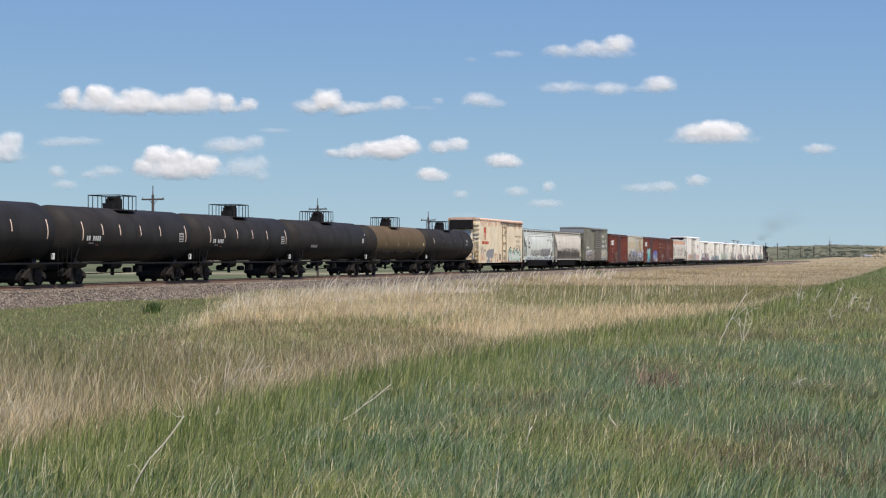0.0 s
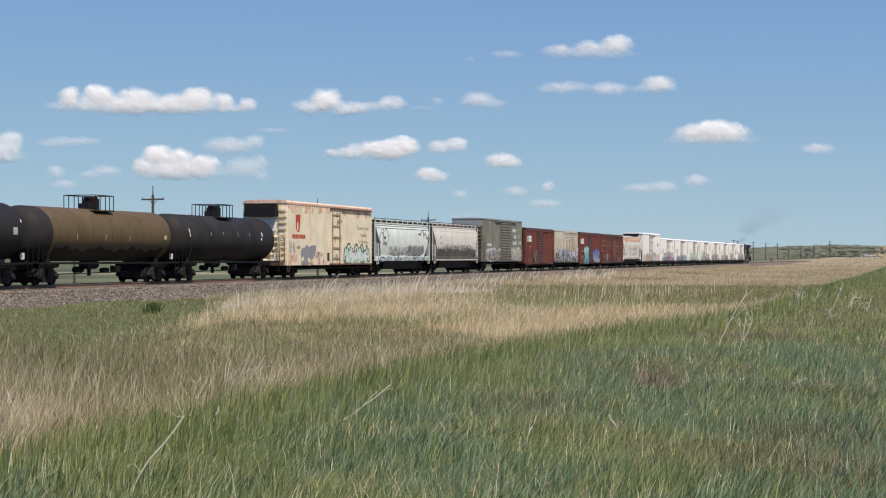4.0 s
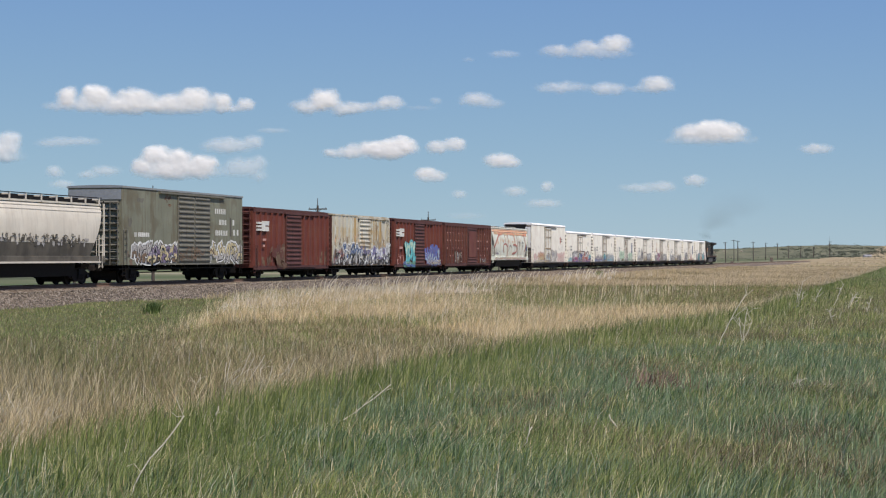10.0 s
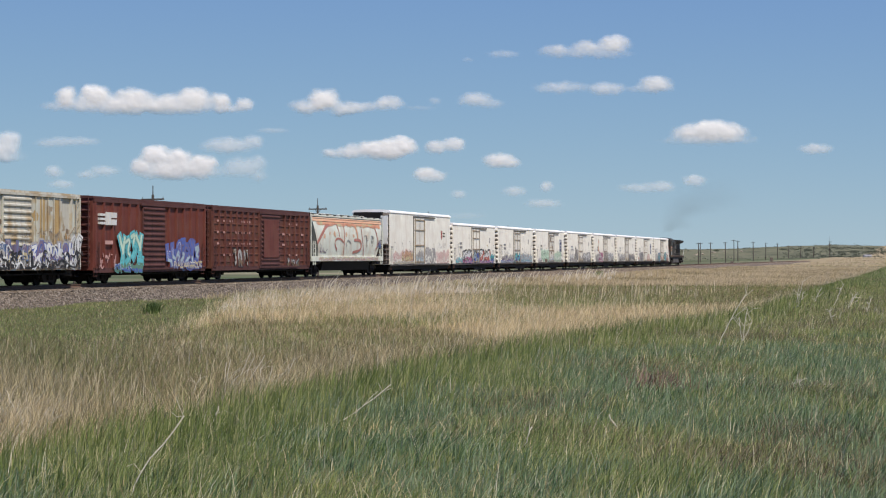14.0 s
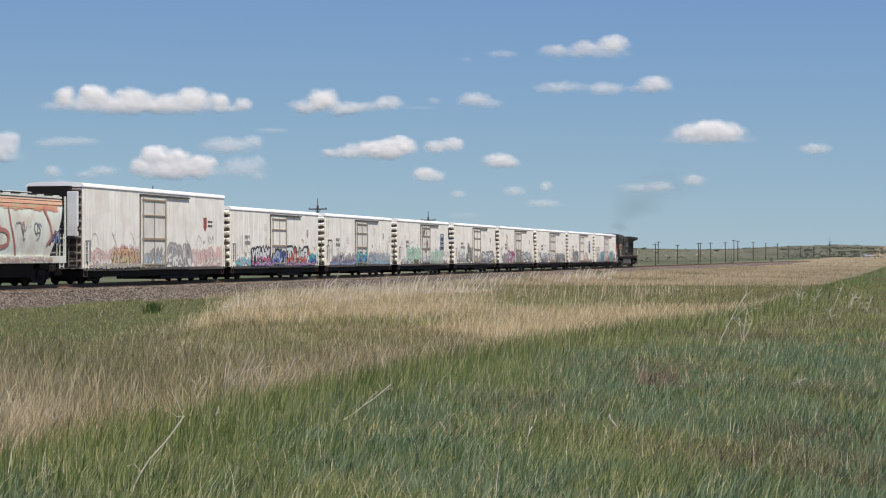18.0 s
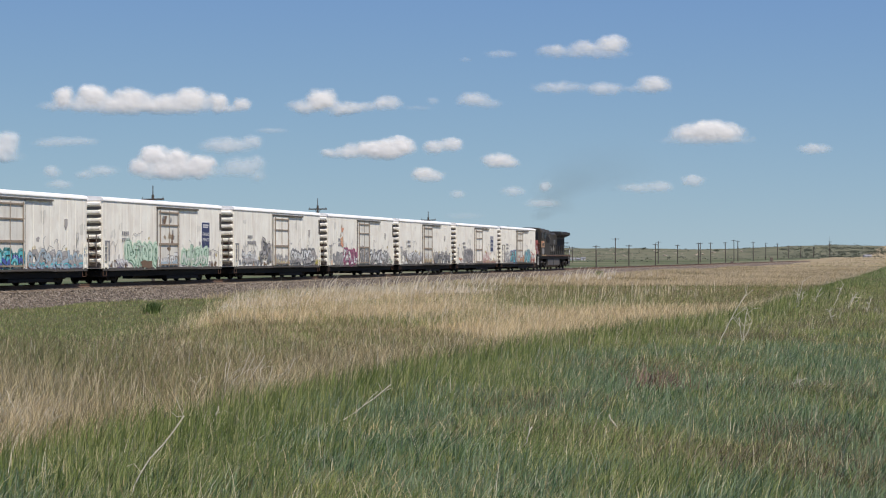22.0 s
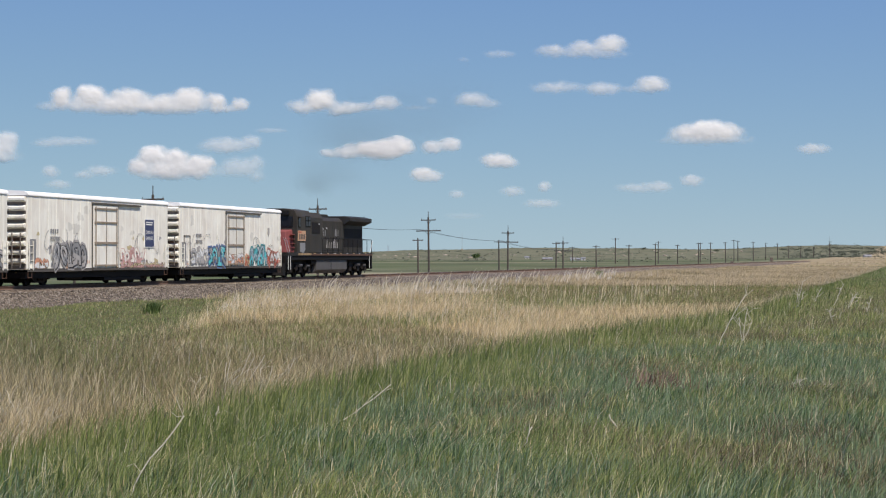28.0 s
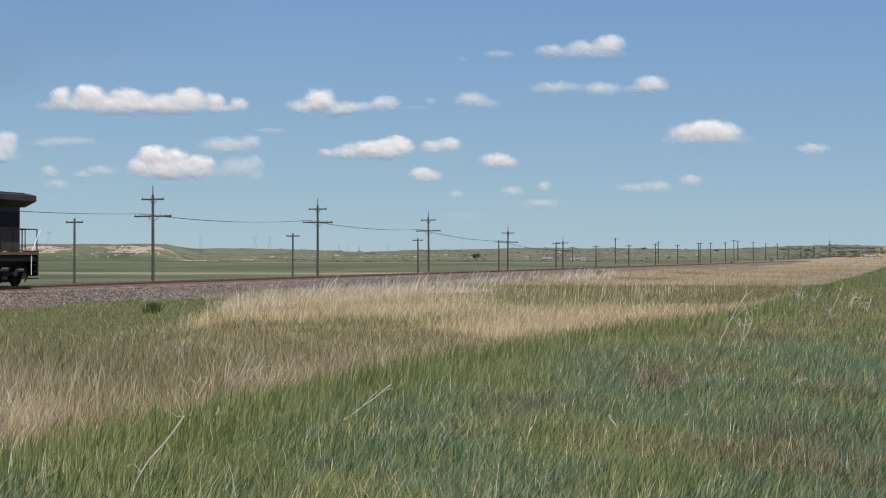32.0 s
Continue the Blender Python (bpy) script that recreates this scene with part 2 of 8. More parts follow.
# ---- mesh building ----
class Shape:
    """Vertices and faces of one part, gathered from simple solids."""

    def __init__(self):
        self.v, self.f = [], []

    def add(self, vs, fs):
        o = len(self.v)
        self.v += [tuple(p) for p in vs]
        self.f += [tuple(o + i for i in f) for f in fs]
        return self

    def box(self, x0, x1, y0, y1, z0, z1):
        vs = [(x, y, z) for x in (x0, x1) for y in (y0, y1) for z in (z0, z1)]
        return self.add(vs, [(0, 1, 3, 2), (4, 6, 7, 5), (0, 4, 5, 1), (2, 3, 7, 6), (0, 2, 6, 4), (1, 5, 7, 3)])

    def prism(self, outline, a, b, axis="x"):
        """An outline pulled from a to b along an axis: (y, z) along x, (x, z) along y, (x, y) along z."""
        def place(p, t):
            return {"x": (t, p[0], p[1]), "y": (p[0], t, p[1]), "z": (p[0], p[1], t)}[axis]
        k = len(outline)
        vs = [place(p, a) for p in outline] + [place(p, b) for p in outline]
        fs = [tuple(range(k)), tuple(range(2 * k - 1, k - 1, -1))]
        fs += [(i, (i + 1) % k, k + (i + 1) % k, k + i) for i in range(k)]
        return self.add(vs, fs)

    def rod(self, p, q, r, n=8, r2=None):
        p, q = Vector(p), Vector(q)
        r2 = r if r2 is None else r2
        w = (q - p).normalized()
        a = w.orthogonal().normalized()
        b = w.cross(a)
        vs = []
        for c, rr in ((p, r), (q, r2)):
            vs += [c + (a * math.cos(2 * math.pi * i / n) + b * math.sin(2 * math.pi * i / n)) * rr for i in range(n)]
        fs = [(i, (i + 1) % n, n + (i + 1) % n, n + i) for i in range(n)]
        fs += [tuple(range(n - 1, -1, -1)), tuple(range(n, 2 * n))]
        return self.add(vs, fs)

    def path(self, points, r, n=5):
        """One bent tube through the points."""
        p = [Vector(q) for q in points]
        k = len(p)
        vs = []
        for i in range(k):
            w = (p[min(k - 1, i + 1)] - p[max(0, i - 1)]).normalized()
            a = w.cross(Vector((0.31, 0.9, 0.17))).normalized()
            b = w.cross(a)
            vs += [p[i] + (a * math.cos(2 * math.pi * m / n) + b * math.sin(2 * math.pi * m / n)) * r for m in range(n)]
        fs = [(i * n + m, i * n + (m + 1) % n, (i + 1) * n + (m + 1) % n, (i + 1) * n + m) for i in range(k - 1) for m in range(n)]
        fs += [tuple(range(n - 1, -1, -1)), tuple(range((k - 1) * n, k * n))]
        return self.add(vs, fs)

    def turned(self, outline, zc, n=28, axis="x"):
        """An outline of (x, radius) turned about the x axis at height zc."""
        vs, k = [], len(outline)
        for i in range(n):
            a = 2 * math.pi * i / n
            for t, r in outline:
                if axis == "x":
                    vs.append((t, r * math.cos(a), zc + r * math.sin(a)))
                else:
                    vs.append((r * math.cos(a), t, zc + r * math.sin(a)))
        fs = []
        for i in range(n):
            j = (i + 1) % n
            fs += [(i * k + m, i * k + m + 1, j * k + m + 1, j * k + m) for m in range(k - 1)]
        return self.add(vs, fs)

    def shifted(self, x, y, z):
        self.v = [(a + x, b + y, c + z) for a, b, c in self.v]
        return self

    def mesh(self, name, material, bevel=0.0, smooth=False):
        me = bpy.data.meshes.new(name)
        me.from_pydata(self.v, [], self.f)
        bm = bmesh.new()
        bm.from_mesh(me)
        bmesh.ops.remove_doubles(bm, verts=bm.verts, dist=1e-5)
        bmesh.ops.recalc_face_normals(bm, faces=bm.faces)
        if bevel:
            edges = [e for e in bm.edges if len(e.link_faces) == 2 and e.calc_face_angle() > 0.6]
            bmesh.ops.bevel(bm, geom=edges, offset=bevel, segments=2, profile=0.6, affect="EDGES", clamp_overlap=True)
        bm.to_mesh(me)
        bm.free()
        me.materials.append(MAT[material])
        if smooth:
            me.shade_smooth()
            me.set_sharp_from_angle(angle=radians(40))
        return me


def thing(name, label, category, group="", kind="", m=None):
    ob = tagged(new(name), label, category, group, kind)
    if m is not None:
        ob.matrix_basis = m
    return ob


def part(name, shape, material, parent, label="", bevel=0.0, smooth=False, at=None):
    me = shape if isinstance(shape, bpy.types.Mesh) else shape.mesh(name, material, bevel, smooth)
    ob = new(name, me)
    ob.parent = parent
    if at is not None:
        ob.location = at
    if label:
        tagged(ob, label)
    return ob


def solid(name, shape, material, label, category, group="", kind="", bevel=0.0, smooth=False, m=None):
    ob = tagged(new(name, shape.mesh(name, material, bevel, smooth)), label, category, group, kind)
    if m is not None:
        ob.matrix_basis = m
    return ob


def big_mesh(name, verts, quads, tris, material):
    """A mesh straight from arrays, for what is made of very many pieces."""
    me = bpy.data.meshes.new(name)
    me.vertices.add(len(verts))
    me.vertices.foreach_set("co", np.asarray(verts, dtype=np.float32).ravel())
    nq, nt = len(quads), len(tris)
    loops = np.concatenate([np.asarray(quads, dtype=np.int32).ravel(), np.asarray(tris, dtype=np.int32).ravel()])
    me.loops.add(len(loops))
    me.loops.foreach_set("vertex_index", loops)
    me.polygons.add(nq + nt)
    starts = np.concatenate([np.arange(nq) * 4, nq * 4 + np.arange(nt) * 3]).astype(np.int32)
    me.polygons.foreach_set("loop_start", starts)
    me.update(calc_edges=True)
    me.validate()
    me.materials.append(MAT[material])
    return me


# ---- ground ----
def step(a, b, x):
    t = np.clip((x - a) / (b - a), 0, 1)
    return t * t * (3 - 2 * t)


def hum(x, y, size, seed):
    """Smooth uneven waves of about that size."""
    r = np.random.RandomState(seed)
    out = np.zeros_like(x)
    for i in range(6):
        a = r.uniform(0, math.pi)
        k = 2 * math.pi / (size * r.uniform(0.6, 1.6))
        out += np.sin((x * math.cos(a) + y * math.sin(a)) * k + r.uniform(0, 6.28))
    return out / 6


def lip(y):
    """How far across the verge ends and drops into the hollow."""
    return 8.0 - 2.5 * step(30, 60, y)


def ground_height(x, y):
    d = -x * math.cos(TRACK_ANGLE) + y * math.sin(TRACK_ANGLE)
    r = np.hypot(x, y)
    z = -0.28 - 0.80 * step(-1.4, 2.3, d - lip(y)) + 0.25 * step(30, 38, d) - 0.22 * step(46, 58, d)
    near = 1 - step(60, 200, r)
    z = z + 0.05 * hum(x, y, 5, 1) * near + 0.10 * hum(x, y, 17, 2) * step(9, 14, d) * near
    z = z + 0.5 * hum(x, y, 160, 3) * step(150, 500, r)
    # the land rises to low hills; a rocky bluff stands to the west
    az = np.degrees(np.arctan2(x, y))
    ridge = 14.0 + 3.0 * np.exp(-((az - 2.8) / 1.6) ** 2) + 5.5 * np.exp(-((az - 12.0) / 2.4) ** 2) + 2.5 * np.exp(-((az - 6) / 1.5) ** 2) + 2.0 * np.exp(-((az + 7) / 2.0) ** 2) - 3.0 * np.exp(-((az + 2.5) / 1.2) ** 2)
    z = z + ridge * step(1500, 3000, r) + 1.2 * hum(x, y, 420, 4) * step(1200, 2400, r)
    bluff = step(-17, -12.5, az) * (1 - step(-9.0, -7.6, az)) + 0.12 * hum(x, y, 60, 6)
    z = z + np.clip(bluff, 0, 1.1) * (8.8 * step(1060, 1180, r))
    # the ground climbs gently along the line to the north-east
    z = z + 2.2 * step(500, 1100, r) * step(7, 13, az) * (1 - step(1300, 2500, r) * 0.4)
    return z


def ground_material():
    m, n, l, b = base_material("prairie", 0.95)
    b.inputs["Specular IOR Level"].default_value = 0.05
    co = n.new("ShaderNodeTexCoord").outputs["Object"]

    def dot(v, noisy=0.0, scale=0.08):
        k = n.new("ShaderNodeVectorMath")
        k.operation = "DOT_PRODUCT"
        k.inputs[1].default_value = v
        l.new(co, k.inputs[0])
        out = k.outputs["Value"]
        if noisy:
            f = noise_node(n, l, co, scale, 4)
            s = n.new("ShaderNodeMath")
            s.operation = "MULTIPLY_ADD"
            s.inputs[1].default_value, s.inputs[2].default_value = noisy, -noisy / 2
            l.new(f, s.inputs[0])
            a = n.new("ShaderNodeMath")
            l.new(out, a.inputs[0])
            l.new(s.outputs[0], a.inputs[1])
            out = a.outputs[0]
        return out

    def band(value, a, c):
        r = n.new("ShaderNodeMapRange")
        r.interpolation_type = "SMOOTHSTEP"
        r.inputs[1].default_value, r.inputs[2].default_value = a, c
        l.new(value, r.inputs[0])
        return r.outputs[0]

    big = noise_node(n, l, co, 0.02, 6)
    mid = noise_node(n, l, co, 0.5, 6)
    fine = noise_node(n, l, co, 9.0, 6)
    green = mix(n, l, mid, (0.052, 0.070, 0.025), (0.122, 0.132, 0.056))
    dry = mix(n, l, mid, (0.235, 0.19, 0.115), (0.37, 0.305, 0.19))
    pale = mix(n, l, mid, (0.19, 0.178, 0.11), (0.31, 0.285, 0.195))
    d = dot(tuple(ACROSS), 3.0)
    y = dot((0, 1, 0), 10.0)
    c = mix(n, l, band(d, 7, 9.5), green, mix(n, l, band(y, 46, 60), mix(n, l, 0.5, green, dry), dry))
    c = mix(n, l, band(d, 31, 36), c, mix(n, l, band(y, 120, 220), green, dry))
    c = mix(n, l, band(dot((-1, -0.066, 0), 1.2, 0.5), 4.1, 5.2), c, mix(n, l, mid, (0.060, 0.075, 0.030), (0.115, 0.120, 0.055)))
    # beyond the track: pasture with pale dry strips
    far = mix(n, l, ramp(n, l, big, [(0.42, (0, 0, 0)), (0.62, (0.7, 0.7, 0.7))]), (0.076, 0.104, 0.050), (0.145, 0.150, 0.092))
    strips = noise_node(n, l, co, 0.012, 5, (0.35, 2.2, 1))
    far = mix(n, l, ramp(n, l, strips, [(0.58, (0, 0, 0)), (0.70, (0.45, 0.45, 0.45))]), far, pale)
    yy = dot((0, 1, 0), 90.0, 0.006)
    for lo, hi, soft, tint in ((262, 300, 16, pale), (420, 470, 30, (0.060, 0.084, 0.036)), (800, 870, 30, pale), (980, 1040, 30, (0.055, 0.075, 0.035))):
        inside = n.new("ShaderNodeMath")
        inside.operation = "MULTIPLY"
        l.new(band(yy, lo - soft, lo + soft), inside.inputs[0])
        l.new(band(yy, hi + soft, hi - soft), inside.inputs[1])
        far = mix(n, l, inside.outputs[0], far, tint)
    # haze painted into the ground colour: the hills pale with distance
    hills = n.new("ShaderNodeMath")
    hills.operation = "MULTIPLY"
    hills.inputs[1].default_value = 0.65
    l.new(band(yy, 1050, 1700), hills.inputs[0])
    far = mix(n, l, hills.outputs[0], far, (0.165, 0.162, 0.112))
    speck = noise_node(n, l, co, 0.05, 6)
    far = mix(n, l, ramp(n, l, speck, [(0.54, (0, 0, 0)), (0.66, (0.5, 0.5, 0.5))]), far, (0.15, 0.135, 0.085))
    scrubby = noise_node(n, l, co, 0.022, 8, (1, 0.5, 1))
    far = mix(n, l, ramp(n, l, scrubby, [(0.52, (0, 0, 0)), (0.62, (0.75, 0.75, 0.75))]), far, (0.062, 0.072, 0.045))
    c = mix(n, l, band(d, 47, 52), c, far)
    c = mix(n, l, ramp(n, l, fine, [(0.4, (0, 0, 0)), (0.8, (0.45, 0.45, 0.45))]), c, (0.10, 0.08, 0.05))
    l.new(c, b.inputs["Base Color"])
    bump(n, l, b, fine, 0.6, 0.05)
    return m


MAT["prairie"] = ground_material()


def build_ground():
    az = np.concatenate([np.arange(-24, 24, 0.2), np.arange(24, 336, 4.0)])
    rad = np.concatenate([np.arange(2, 60, 1.5), 60 * (4850 / 60) ** (np.arange(0, 121) / 120)])
    a, r = np.meshgrid(np.radians(az), rad, indexing="ij")
    x, y = r * np.sin(a), r * np.cos(a)
    v = np.stack([x, y, ground_height(x, y)], -1).reshape(-1, 3)
    na, nr = len(az), len(rad)
    i, j = np.meshgrid(np.arange(na), np.arange(nr - 1), indexing="ij")
    k = (i + 1) % na
    quads = np.stack([i * nr + j, i * nr + j + 1, k * nr + j + 1, k * nr + j], -1).reshape(-1, 4)
    centre = len(v)
    v = np.vstack([v, [[0, 0, -0.28]]])
    ids = np.arange(na)
    tris = np.stack([np.full(na, centre), ids * nr, ((ids + 1) % na) * nr], -1)
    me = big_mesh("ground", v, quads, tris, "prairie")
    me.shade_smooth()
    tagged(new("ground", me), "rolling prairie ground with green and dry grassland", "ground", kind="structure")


build_ground()


# ---- railway ----
def ballast_material():
    m, n, l, b = base_material("ballast", 0.9)
    b.inputs["Specular IOR Level"].default_value = 0.08
    co = n.new("ShaderNodeTexCoord").outputs["Object"]
    v = n.new("ShaderNodeTexVoronoi")
    v.inputs["Scale"].default_value = 9.0
    l.new(co, v.inputs["Vector"])
    f = noise_node(n, l, co, 0.25, 5)
    bw = n.new("ShaderNodeRGBToBW")
    l.new(v.outputs["Color"], bw.inputs[0])
    c = ramp(n, l, bw.outputs[0], [(0.1, (0.038, 0.028, 0.021)), (0.45, (0.128, 0.101, 0.073)), (0.8, (0.275, 0.23, 0.18))])
    c = mix(n, l, ramp(n, l, f, [(0.4, (0, 0, 0)), (0.7, (0.5, 0.5, 0.5))]), c, (0.10, 0.076, 0.062))
    l.new(c, b.inputs["Base Color"])
    bump(n, l, b, v.outputs["Distance"], 0.9, 0.045)
    return m


MAT["ballast"] = ballast_material()
MAT["ballast_stone"] = foliage("ballast_stone", [(0, (0.035, 0.028, 0.023)), (0.5, (0.13, 0.106, 0.082)), (1, (0.34, 0.295, 0.24))], 0.0)
TRACK_FROM, TRACK_TO = -60.0, 1180.0


def build_track():
    bed = Shape().prism([(-5.2, -1.25), (-4.9, -0.84), (-2.1, -0.33), (-1.62, -0.25), (-1.45, -0.185), (1.45, -0.185), (1.62, -0.25), (2.1, -0.33), (4.9, -0.84), (5.2, -1.25)], TRACK_FROM, TRACK_TO)
    solid("ballast_bed", bed, "ballast", "raised bed of pinkish grey crushed stone under the rails", "ballast", kind="structure", m=at_track(0))
    profile = [(-0.07, -0.178), (0.07, -0.178), (0.07, -0.155), (0.012, -0.14), (0.012, -0.045), (0.037, -0.03), (0.037, -0.002), (-0.037, -0.002), (-0.037, -0.03), (-0.012, -0.045), (-0.012, -0.14), (-0.07, -0.155)]
    for side in (-0.755, 0.755):
        rail = solid("rail", Shape().prism([(y + side, z) for y, z in profile], TRACK_FROM, TRACK_TO), "rail_side", "rusty steel rail on wooden ties", "rail", "rails of the track", m=at_track(0))
        part("rail_head", Shape().box(TRACK_FROM, TRACK_TO, side - 0.033, side + 0.033, -0.001, 0.0015), "rail_top", rail, "polished running surface")
    tie = Shape().box(-0.115, 0.115, -1.3, 1.3, -0.34, -0.150).mesh("tie", "tie_wood", 0.015)
    for i in range(300):
        ob = tagged(new("tie", tie), "weathered wooden tie in the ballast", "railway tie", "ties of the track")
        ob.matrix_basis = at_track(38 + i * 0.53) @ pose(0, random.uniform(-0.02, 0.02), random.uniform(-0.01, 0.01), 0, 0, random.uniform(-0.6, 0.6))
    # loose stones on the near shoulder
    n = 30000
    s = np.random.uniform(45, 190, n)
    d = np.random.uniform(TRACK_D - 5.1, TRACK_D - 1.4, n)
    across = d - TRACK_D
    z = np.where(across < -2.1, -0.33 - (-2.1 - across) * 0.182, -0.30) + 0.012
    size = np.random.uniform(0.03, 0.08, n)
    octa = np.array([(1, 0, 0), (0, 1, 0), (-1, 0, 0), (0, -1, 0), (0, 0, 0.8), (0, 0, -0.8)])
    faces = np.array([(0, 1, 4), (1, 2, 4), (2, 3, 4), (3, 0, 4), (1, 0, 5), (2, 1, 5), (3, 2, 5), (0, 3, 5)])
    jit = np.random.uniform(0.6, 1.3, (n, 6, 3))
    p = np.stack([AHEAD.x * s + ACROSS.x * d, AHEAD.y * s + ACROSS.y * d, z], -1)
    v = (p[:, None] + octa[None] * jit * size[:, None, None]).reshape(-1, 3)
    t = (faces[None] + 6 * np.arange(n)[:, None, None]).reshape(-1, 3)
    tagged(new("ballast_stones", big_mesh("ballast_stones", v, np.zeros((0, 4), int), t, "ballast_stone")), "loose crushed stones on the railway bed", "gravel", kind="stuff")


build_track()


# ---- poles ----
def spot(px, depth):
    """The place at that depth on the bearing px (in thousandths of the depth)."""
    return px / 1000 * depth, depth


def ground_at(x, y):
    return float(ground_height(np.array([float(x)]), np.array([float(y)]))[0])


TALL = [(88.0, 5.7), (129.9, 5.49), (169.6, 5.75), (211.5, 5.5), (255.0, 4.5), (297.0, 3.4)]


def tall_pole(s, top):
    p = AHEAD * s + ACROSS * 56.8
    base = ground_at(p.x, p.y)
    top = top + EYE
    pole = thing("utility_pole", "weathered wooden utility pole with two crossarms behind the track", "utility pole", "tall poles along the track", m=Matrix.Translation((p.x, p.y, base)) @ pose(0, 0, 0, random.uniform(-0.5, 0.5), random.uniform(-0.6, 0.6), 90 - math.degrees(TRACK_ANGLE)))
    h = top - base
    part("pole", Shape().rod((0, 0, -0.3), (0, 0, h - 0.7), 0.135, 10, 0.10), "wood_pole", pole)
    part("pole_extension", Shape().rod((0.02, 0, h - 1.1), (0.02, 0, h), 0.045, 8, 0.035), "wood_pole", pole, "thin pole-top pin")
    for z, half in ((h - 1.05, 0.92), (h - 2.35, 1.52)):
        arm = part("crossarm", Shape().box(-0.06, 0.06, -half, half, z - 0.06, z + 0.06), "wood_pole", pole, bevel=0.01)
        k = 2 if half < 1 else 8
        for i in range(k):
            y = -half + 0.08 + i * (2 * half - 0.16) / (k - 1)
            part("insulator", Shape().rod((0, y, z + 0.06), (0, y, z + 0.20), 0.045, 7, 0.03), "insulator", arm)
        part("brace", Shape().rod((0.08, -half * 0.35, z), (0.08, 0, z - 0.45), 0.02, 5).rod((0.08, half * 0.35, z), (0.08, 0, z - 0.45), 0.02, 5), "wood_pole", pole)
    return Vector((p.x, p.y, top))


tops = [tall_pole(s, t) for s, t in TALL]


def sagging(p, q, sag, r, name, label):
    pts = []
    for i in range(13):
        t = i / 12
        c = p.lerp(q, t)
        pts.append((c.x, c.y, c.z - sag * 4 * t * (1 - t)))
    solid(name, Shape().path(pts, r, 4), "wire", label, "wire", "wires between the poles")


for p, q in zip(tops, tops[1:]):
    for across, down, r in ((1.25, 2.15, 0.014), (0.9, 2.15, 0.014)):
        o = Vector((*(ACROSS * across).xy, -down))
        sagging(p + o, q + o, 0.38, r, "wire", "thin dark wire sagging between utility poles")

SMALL = [(-202.0, 169.9, 3.6), (-82.4, 229, 3.0), (-13.6, 286.7, 3.0), (30.7, 342, 3.2), (62.0, 396, 3.3), (84.0, 445, 2.9), (101.9, 496, 3.4), (116.5, 546, 4.1),
         (128.6, 596, 4.1), (140.0, 653, 5.2), (146.8, 692, 5.6), (154.9, 745, 6.2), (161.7, 797, 7.2), (170.1, 871, 7.4), (176.9, 942, 7.3), (183.4, 1021, 7.6),
         (189.3, 1090, 7.0), (196.1, 1180, 7.2), (203.2, 1280, 7.0)]
FAR_TALL = [(94.5, 590, 6.2), (118.0, 690, 6.0), (141.0, 800, 6.4), (159.5, 900, 8.6), (71.0, 800, 4.6), (212, 1100, 9.5)]


def small_pole(px, depth, top, label, group, arm_half):
    x, y = spot(px, depth)
    base = ground_at(x, y)
    h = top + EYE - base
    pole = thing("line_pole", label, "utility pole", group, m=Matrix.Translation((x, y, base)) @ pose(0, 0, 0, random.uniform(-0.8, 0.8), random.uniform(-0.8, 0.8), 90 - math.degrees(TRACK_ANGLE)))
    part("pole", Shape().rod((0, 0, -0.3), (0, 0, h), 0.11 + depth * 0.00012, 8, 0.08 + depth * 0.00010), "wood_pole", pole)
    z = h - 0.35
    arm = part("crossarm", Shape().box(-0.06, 0.06, -arm_half, arm_half, z - 0.07, z + 0.07), "wood_pole", pole)
    for y in (-arm_half + 0.06, arm_half - 0.06):
        part("insulator", Shape().rod((0, y, z + 0.07), (0, y, z + 0.2), 0.05, 6), "insulator", arm)


for row in SMALL:
    small_pole(*row, "short wooden line pole with one crossarm in the pasture", "short poles beyond the track", 0.85)
for row in FAR_TALL:
    small_pole(*row, "distant wooden utility pole with a crossarm", "distant poles", 1.2)


# ---- rolling stock: parts that all cars share ----
def wheelset_mesh(r):
    w = Shape().rod((0, -0.85, 0), (0, 0.85, 0), 0.075, 8)
    for y in (-0.76, 0.76):
        k = 1 if y > 0 else -1
        rim = [(y - k * 0.07, 0.0), (y - k * 0.07, r + 0.03), (y - k * 0.045, r + 0.03), (y - k * 0.04, r), (y + k * 0.06, r - 0.004), (y + k * 0.06, r - 0.06), (y + k * 0.015, r - 0.09), (y + k * 0.02, 0.16), (y + k * 0.07, 0.12), (y + k * 0.07, 0.0)]
        w.turned(rim, 0, 20, "y")
    return w.mesh("wheelset", "wheel_steel", 0, True)


WHEELSET = wheelset_mesh(0.42)
LOCO_WHEELSET = wheelset_mesh(0.53)


def side_frame_mesh():
    """A cast steel side frame with bearing boxes and springs."""
    m = Shape()
    m.prism([(-1.20, 0.42), (-1.05, 0.60), (-0.68, 0.74), (-0.45, 0.88), (0.45, 0.88), (0.68, 0.74), (1.05, 0.62), (1.20, 0.42), (1.05, 0.33), (0.72, 0.30), (0.52, 0.15), (-0.52, 0.15), (-0.72, 0.30), (-1.05, 0.33)], 0, 0.12, "y")
    for x in (-0.86, 0.86):
        m.rod((x, -0.09, 0.43), (x, 0.14, 0.43), 0.125, 10)
    for x in (-0.2, 0.0, 0.2):
        m.rod((x, -0.05, 0.26), (x, -0.05, 0.55), 0.07, 8)
    return m.mesh("side_frame", "truck_steel")


